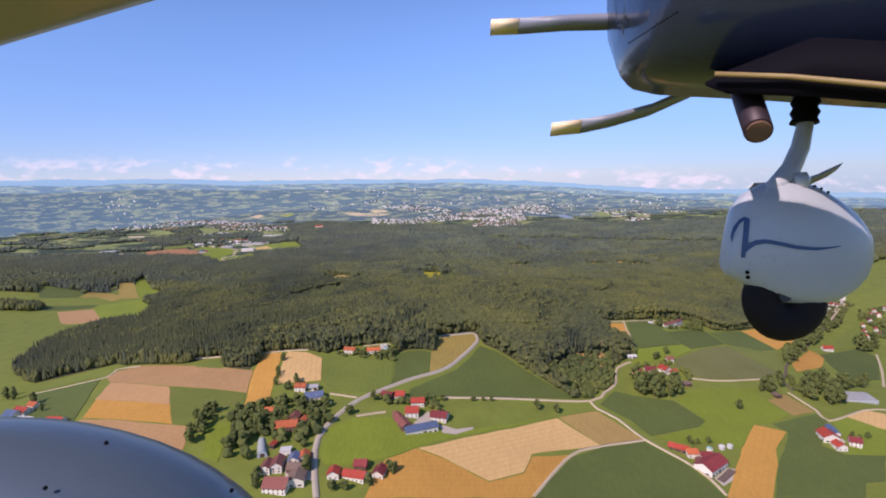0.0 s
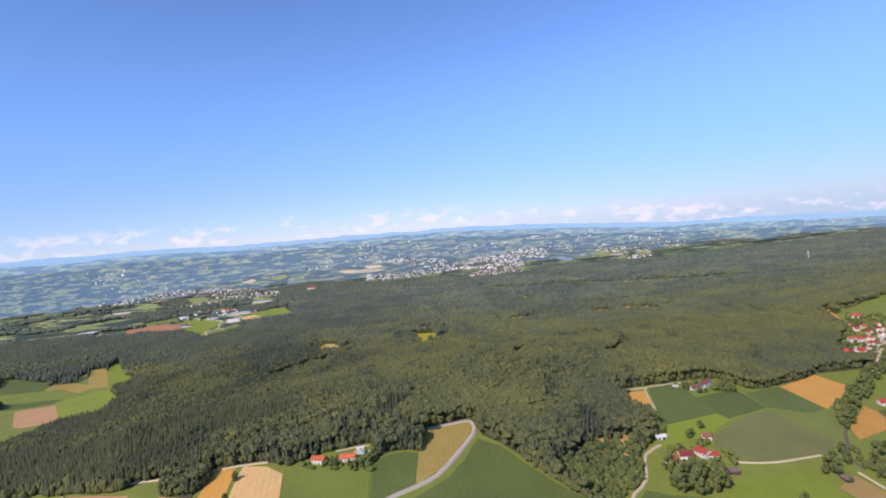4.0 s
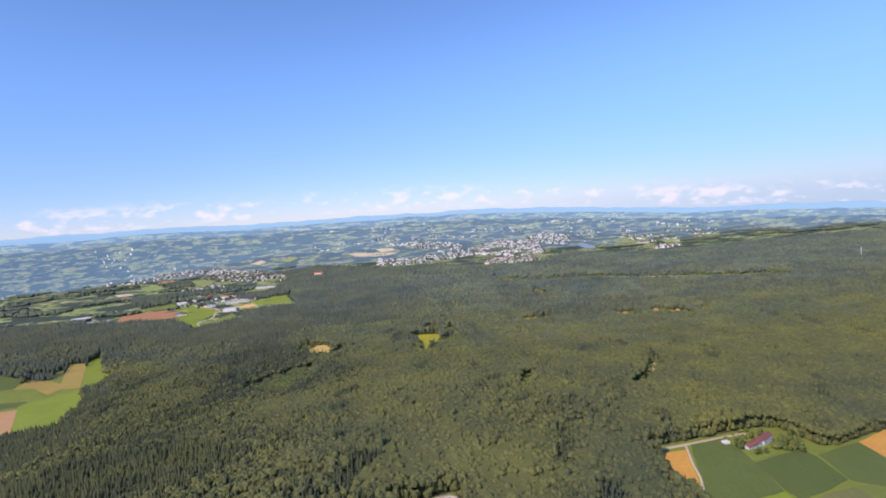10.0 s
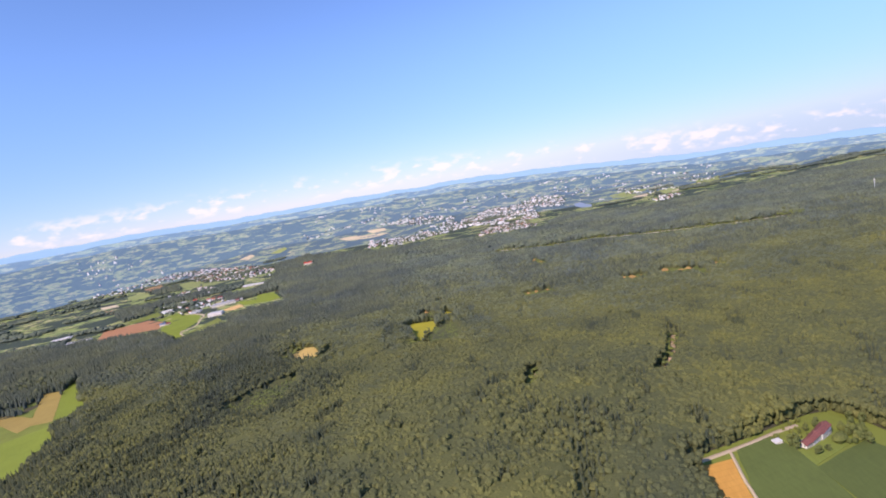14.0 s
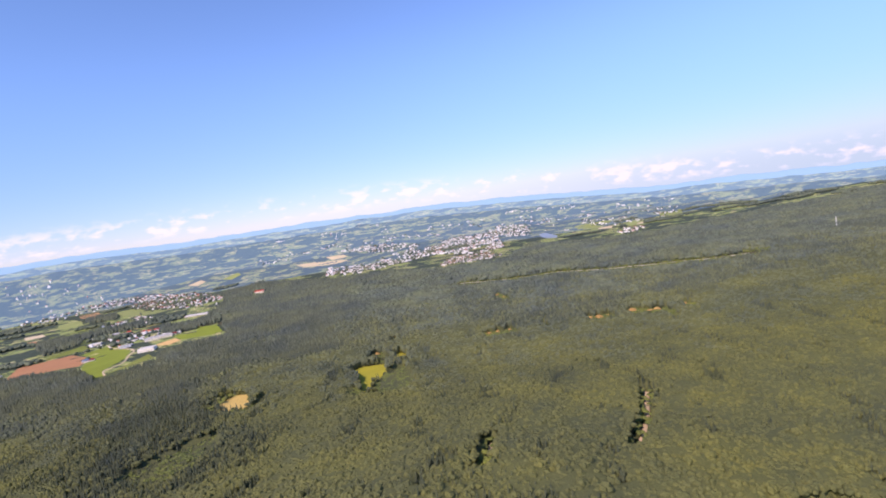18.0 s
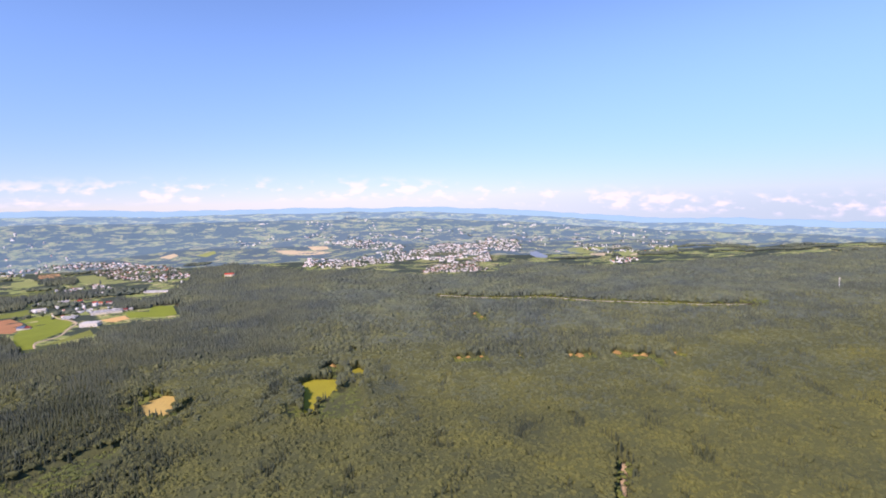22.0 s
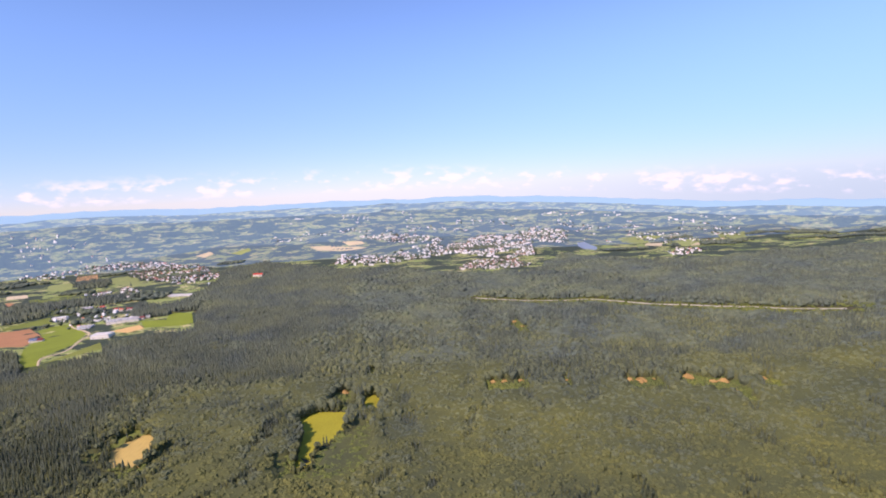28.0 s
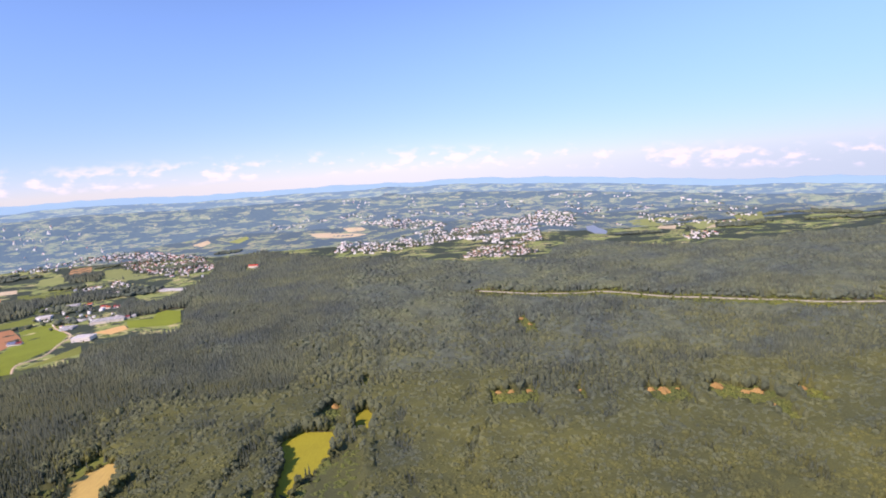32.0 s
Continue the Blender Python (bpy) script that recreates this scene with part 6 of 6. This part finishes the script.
# ---- river and mast ----
def river(poly):
    ob = draped("water", wobble(poly, 3, 40, random.Random(3)), 0.6, WATER, 40)
    tagged(ob, "pale blue river bend below the town", "river", kind="structure")


river([(791, 3470), (836, 3488), (850, 3286), (820, 3192), (779, 3233), (773, 3341)])


def pool(x, y, radius):
    root = new("swimming_pool", None)
    root.matrix_basis = Matrix.Translation((x, y, float(land(x, y)) + 0.4))
    bm = bmesh.new()
    n = 24
    rings = [[bm.verts.new((r * math.cos(6.2832 * i / n), r * math.sin(6.2832 * i / n), z)) for i in range(n)] for r, z in ((radius, -0.4), (radius, 1.0), (radius - 0.2, 1.0), (radius - 0.2, 0.3))]
    for a, b in zip(rings, rings[1:]):
        for i in range(n):
            bm.faces.new((a[i], a[(i + 1) % n], b[(i + 1) % n], b[i]))
    part("pool_wall", bm, WALLS["pale"], root)
    bm = bmesh.new()
    bmesh.ops.create_circle(bm, segments=n, radius=radius - 0.2, cap_ends=True, matrix=Matrix.Translation((0, 0, 0.85)))
    part("water", bm, POOL, root, "clear light blue water")
    tagged(root, "round light blue garden pool on the terrace", "pool")


pool(-74, 610, 3.2)


def mast(x, y, tall):
    root = new("radio_mast", None)
    root.matrix_basis = pose(x, y, float(land(x, y)))
    bm = bmesh.new()
    for a in range(3):
        c, s = math.cos(a * 2.094), math.sin(a * 2.094)
        bmesh.ops.create_cone(bm, segments=6, radius1=0.3, radius2=0.16, depth=tall, matrix=Matrix.Translation((c * 1.1, s * 1.1, tall / 2)))
    for k in range(int(tall / 3)):
        box(bm, -1.1, -1.1, 3 * k + 1.0, 1.1, 1.1, 3 * k + 1.25)
    part("lattice", bm, WALLS["pale"], root)
    bm = bmesh.new()
    bmesh.ops.create_cone(bm, segments=10, radius1=1.7, radius2=1.7, depth=3.5, cap_ends=True, matrix=Matrix.Translation((0, 0, tall - 6)))
    part("antenna", bm, WALLS["white"], root)
    tagged(root, "tall pale lattice radio mast above the wood", "mast")


mast(1449, 2064, 46)

# ---- the aircraft that carries the view, at the start of the flight ----
F_PIX = 784 / math.tan(radians(41.05))


def at(x, y, d):
    """A place before the lens at depth d, by its bearing."""
    return Vector(((x - 784) / F_PIX * d, (441 - y) / F_PIX * d, -d))


def paint(name, colour, rough, metal=0.0, coat=0.0, dirt=0.08, spec=0.5):
    def build(nt, b):
        n = tex(nt, "ShaderNodeTexNoise", 3.0, detail=6)
        m = tex(nt, "ShaderNodeTexNoise", 40.0, detail=3)
        c = blend(nt, n.outputs["Fac"], shade(colour, 1 - dirt), shade(colour, 1 + dirt))
        c = blend(nt, ramp(nt, m.outputs["Fac"], [(0.62, (0, 0, 0)), (0.72, (0.4, 0.4, 0.4))]), c, shade(colour, 0.75))
        nt.links.new(c, b.inputs["Base Color"])
        b.inputs["Roughness"].default_value, b.inputs["Metallic"].default_value = rough, metal
        b.inputs["Specular IOR Level"].default_value = spec
        b.inputs["Coat Weight"].default_value, b.inputs["Coat Roughness"].default_value = coat, 0.08
    return material(name, build)


FAIRING = paint("white_gelcoat", (0.46, 0.475, 0.50), 0.35, 0, 0.4)
COWL = paint("blue_grey_cowl", (0.022, 0.032, 0.062), 0.22, 0.35, 0.6)
# near black: belly shade put into the colour; also black fittings
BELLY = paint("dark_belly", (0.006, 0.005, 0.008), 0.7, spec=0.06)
TYRE = paint("tyre_rubber", (0.016, 0.011, 0.012), 0.7, spec=0.2)
RIM = paint("wheel_rim", (0.05, 0.05, 0.055), 0.5, 0.5)
STRIPE = paint("blue_stripe", (0.030, 0.075, 0.190), 0.4)
BLADE = paint("propeller_grey", (0.24, 0.25, 0.30), 0.4)
BLADE_TIP = paint("propeller_tip", (0.95, 0.72, 0.45), 0.5)
PIPE = paint("exhaust_pipe", (0.050, 0.030, 0.035), 0.5, 0.4)
SOOT = paint("sooty_mouth", (0.17, 0.085, 0.050), 0.8)
TRIM = paint("yellow_trim", (0.30, 0.20, 0.070), 0.5)
POD = paint("blue_grey_pod", (0.085, 0.12, 0.16), 0.35, 0.1, 0.25)
WING = paint("wing_skin", (0.27, 0.23, 0.20), 0.4, 0.1, 0.2)


def loft(rings, close=True, caps=True):
    bm = bmesh.new()
    vs = [[bm.verts.new(p) for p in ring] for ring in rings]
    n = len(vs[0])
    for a, b in zip(vs, vs[1:]):
        for i in range(n if close else n - 1):
            j = (i + 1) % n
            bm.faces.new((a[i], a[j], b[j], b[i]))
    if caps:
        bm.faces.new(vs[0][::-1])
        bm.faces.new(vs[-1])
    bmesh.ops.recalc_face_normals(bm, faces=bm.faces[:])
    for f in bm.faces:
        f.smooth = len(f.verts) == 4
    return bm


def tube(points, radii, segments=14):
    rings = []
    for i, p in enumerate(points):
        t = (points[min(i + 1, len(points) - 1)] - points[max(i - 1, 0)]).normalized()
        u = t.cross(Vector((0, 0, 1))).normalized()
        v = t.cross(u)
        rings.append([p + (u * math.cos(a) + v * math.sin(a)) * radii[i] for a in [6.2832 * k / segments for k in range(segments)]])
    return loft(rings)


def aircraft():
    root = new("light_aircraft", None)
    root.matrix_basis = eye_pose(*FLIGHT[0][1:])
    D, unit = 2.4, 2.4 / F_PIX
    # wheel fairing: upright oval sections from nose to tail
    stations = [(1281, 448, 476), (1285, 415, 487), (1296, 368, 492), (1316, 342, 502), (1346, 326, 520), (1388, 320, 536), (1430, 328, 541), (1470, 350, 535), (1502, 372, 518), (1524, 396, 498), (1536, 412, 478), (1541, 424, 458)]

    def depth_half(x):
        u = (x - 1281) / 261
        return 0.135 * (math.sin(math.pi * min(1, u * 0.95 + 0.04)) ** 0.6)

    rings = []
    for x, top, low in stations:
        c, h = at(x, (top + low) / 2, D), (low - top) / 2 * unit
        ring = []
        for a in [6.2832 * k / 24 for k in range(24)]:
            ca, sa = math.cos(a), math.sin(a)
            ring.append(c + Vector((0, h * math.copysign(abs(sa) ** 0.8, sa), depth_half(x) * math.copysign(abs(ca) ** 0.8, ca))))
        rings.append(ring)
    fairing = part("wheel_fairing", loft(rings), FAIRING, root, "white wheel fairing with a blue swoosh")

    def skin(x, y):
        """A place on the side of the fairing that faces the lens."""
        for (xa, ta, la), (xb, tb, lb) in zip(stations, stations[1:]):
            if xa <= x <= xb:
                k = (x - xa) / (xb - xa)
                top, low = ta + (tb - ta) * k, la + (lb - la) * k
                s = max(-1, min(1, (y - (top + low) / 2) / ((low - top) / 2)))
                return at(x, y, D) + Vector((0, 0, depth_half(x) * max(0, 1 - abs(s) ** 2.5) ** 0.4 + 0.006))
        return at(x, y, D)

    def ribbon(points):
        bm = bmesh.new()
        rows = []
        for x, y, half in points:
            rows.append([bm.verts.new(skin(x, y - half)), bm.verts.new(skin(x, y + half))])
        for a, b in zip(rows, rows[1:]):
            bm.faces.new((a[0], a[1], b[1], b[0]))
        return bm

    part("stripe", ribbon([(1285, 425, 5), (1289, 408, 5), (1295, 394, 4), (1302, 388, 3), (1307, 390, 2)]), STRIPE, fairing)
    bm = bmesh.new()
    rows = [[bm.verts.new(skin(xa, y)), bm.verts.new(skin(xb, y))] for xa, xb, y in ((1301, 1309, 389), (1299, 1307, 410), (1297, 1305, 432), (1296, 1302, 456))]
    for a, b in zip(rows, rows[1:]):
        bm.faces.new((a[0], a[1], b[1], b[0]))
    part("stripe", bm, STRIPE, fairing)
    part("stripe", ribbon([(1299, 447, 7), (1306, 437, 6), (1316, 430, 4.5), (1330, 428, 3.5), (1350, 432, 3.5), (1375, 438, 3.2), (1405, 441, 2.6), (1430, 439, 1.6), (1450, 436, 0.5)]), STRIPE, fairing)
    for x, y in ((1308, 481), (1311, 490), (1424, 333), (1435, 337), (1450, 343)):
        bm = bmesh.new()
        bmesh.ops.create_icosphere(bm, subdivisions=1, radius=0.010 if x < 1400 else 0.007, matrix=Matrix.Translation(skin(x, y)))
        part("bolt", bm, BELLY, fairing)
    # wheel
    hub = at(1388, 530, D)
    rings = []
    for k in range(33):
        a = 6.2832 * k / 32
        ring = []
        for b in [6.2832 * j / 12 for j in range(12)]:
            r = 0.108 + 0.090 * math.cos(b)
            ring.append(hub + Vector((r * math.cos(a), r * math.sin(a), 0.062 * math.sin(b))))
        rings.append(ring)
    wheel = part("wheel", loft(rings, True, False), TYRE, root, "dark rubber tyre below the fairing")
    bm = bmesh.new()
    bmesh.ops.create_cone(bm, segments=24, radius1=0.040, radius2=0.034, depth=0.13, cap_ends=True, matrix=Matrix.Translation(hub + Vector((-0.035, 0.03, 0))))
    part("rim", bm, RIM, wheel)
    # leg, boot, bracket
    part("gear_leg", tube([at(1428, 190, 2.42), at(1424, 225, 2.42), at(1416, 262, 2.41), at(1400, 298, 2.40), at(1378, 324, 2.38), at(1352, 350, 2.36)], [0.036, 0.036, 0.040, 0.042, 0.042, 0.038]), FAIRING, root, "curved white undercarriage leg")
    boot = [at(1428 - i * 0.6, 145 + i * 9.2, 2.42) for i in range(9)]
    part("boot", tube(boot, [0.050 if i % 2 else 0.062 for i in range(9)], 16), BELLY, root, "black ribbed rubber boot")
    part("bracket", tube([at(1418, 332, 2.35), at(1417, 318, 2.35), at(1416, 306, 2.35)], [0.034, 0.038, 0.026], 10), FAIRING, root)
    # exhaust stub
    a, b = at(1314, 148, 2.45), at(1342, 232, 2.05)
    pipe = part("exhaust", tube([a, (a + b) / 2, b], [0.062, 0.058, 0.053], 18), PIPE, root, "dark exhaust stub")
    part("mouth", tube([b + (b - a) * 0.004, b + (b - a) * 0.03], [0.046, 0.044], 18), SOOT, pipe)
    # cowling: sections from the nose to the cabin
    rings = []
    for x, low, d, half in ((1098, 40, 3.05, 0.10), (1103, 78, 3.0, 0.30), (1116, 112, 2.95, 0.42), (1142, 136, 2.9, 0.48), (1195, 145, 2.85, 0.52), (1262, 146, 2.75, 0.55), (1400, 150, 2.6, 0.58), (1600, 160, 2.4, 0.60), (1850, 172, 2.2, 0.60)):
        p = at(x, low, d)
        top = at(x, -260, d).y
        ring = [Vector((p.x, p.y + 0.02, p.z + half * 0.55)), Vector((p.x, p.y + 0.32, p.z + half)), Vector((p.x, top, p.z + half * 0.8)), Vector((p.x, top, p.z - half)), Vector((p.x, p.y + 0.3, p.z - half)), Vector((p.x, p.y, p.z - half * 0.5)), Vector((p.x, p.y - 0.005, p.z + half * 0.1))]
        rings.append(ring)
    bm = loft(rings)
    bmesh.ops.bevel(bm, geom=bm.edges[:], offset=0.015, segments=2, affect="EDGES")
    cowl = part("cowling", bm, COWL, root, "glossy blue-grey engine cowling")
    for i in range(16):
        bm = bmesh.new()
        bmesh.ops.create_icosphere(bm, subdivisions=1, radius=0.006, matrix=Matrix.Translation(at(1114 + 5.6 * i, 76 - 3.6 * i, 2.9 - 0.012 * i - 0.33)))
        part("rivet", bm, BELLY, cowl)
    # added dark sheet that paints in the shade under the cowling
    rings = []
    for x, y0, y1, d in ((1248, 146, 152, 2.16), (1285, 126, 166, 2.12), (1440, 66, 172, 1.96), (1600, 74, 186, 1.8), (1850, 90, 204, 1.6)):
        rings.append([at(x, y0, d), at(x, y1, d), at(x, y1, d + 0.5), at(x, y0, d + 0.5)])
    part("belly_panel", loft(rings), BELLY, root, "near-black sheet painting the shade on the belly")
    part("trim", tube([at(1265, 131, 2.1), at(1400, 136, 1.97), at(1568, 152, 1.8), at(1800, 176, 1.6)], [0.010, 0.011, 0.012, 0.012], 10), TRIM, root, "thin yellow edge trim")
    # propeller at rest
    bm = bmesh.new()
    bmesh.ops.create_uvsphere(bm, u_segments=16, v_segments=10, radius=0.13, matrix=Matrix.Translation(at(1290, 60, 3.3)))
    prop = part("propeller_hub", bm, BELLY, root)
    blades = [[(1280, 40, 11), (1100, 38, 12), (1000, 41, 11), (918, 47, 11), (868, 49, 11)],
              [(1290, 130, 9), (1235, 158, 8), (1150, 195, 9), (1080, 214, 10), (1028, 224, 11), (975, 230, 10)],
              [(1330, 330, 5), (1400, 330, 8), (1440, 318, 8), (1470, 304, 8), (1486, 295, 6)]]
    for pts in blades:
        rings = []
        for k, (x, y, h) in enumerate(pts):
            d = 3.3
            hh = h * d / F_PIX
            c = at(x, y, d)
            rings.append([c + Vector((0, hh, 0.03)), c + Vector((0, hh * 0.2, 0.012)), c + Vector((0, -hh, -0.03)), c + Vector((0, -hh * 0.2, -0.012))])
        n = len(rings) - 2 if pts[0][1] < 300 else len(rings) - 1
        blade = part("blade", loft(rings[:n + 1]), BLADE, prop)
        if pts[0][1] < 300:
            part("tip", loft([[p + Vector((0, 0, 0.001)) for p in r] for r in rings[n:]]), BLADE_TIP, blade, "orange-yellow blade tip")
    # pod below and wing above the lens
    bm = bmesh.new()
    bmesh.ops.create_uvsphere(bm, u_segments=48, v_segments=32, radius=1.0, matrix=Matrix.Translation(at(-40, 1110, 1.0)) @ Matrix.Diagonal((0.64, 0.402, 0.30, 1)))
    for f in bm.faces:
        f.smooth = True
    pod = part("pod", bm, POD, root, "smooth blue-grey fairing pod")
    for x, y in ((188, 784), (410, 868), (80, 864)):
        bm = bmesh.new()
        bmesh.ops.create_icosphere(bm, subdivisions=1, radius=0.004, matrix=Matrix.Translation(at(x, y, 0.86)))
        part("screw", bm, BELLY, pod)
    for ob in [o for o in root.children_recursive if o.name.split(".")[0] not in ("pod", "screw")]:
        ob.data.transform(Matrix.Scale(0.8, 4))
    rings = []
    for k in range(9):  # the high wing, overhead and behind, swept by the view's angle to the flight
        u = k / 8
        p = Vector((-4.2 + 7.4 * u, 0.872, -3.21 + 3.33 * u))
        ring = []
        for along, up in ((0.0, 0.0), (0.02, 0.045), (0.12, 0.10), (0.45, 0.14), (1.0, 0.08), (1.5, 0.0), (1.0, -0.03), (0.4, -0.045), (0.1, -0.04), (0.02, -0.02)):
            ring.append(p + Vector((-0.25 * along, up, 0.97 * along)))
        rings.append(ring)
    wing = part("wing", loft(rings), WING, root, "brownish wing underside with a pale edge")
    for x, y in ((128, 38), (166, 31), (94, 36)):
        bm = bmesh.new()
        bmesh.ops.create_icosphere(bm, subdivisions=1, radius=0.006, matrix=Matrix.Translation(at(x, y - 3, 1.9)))
        part("rivet", bm, BELLY, wing)
    tagged(root, "light aircraft's nose, propeller and white wheel fairing in flight", "aircraft")


aircraft()
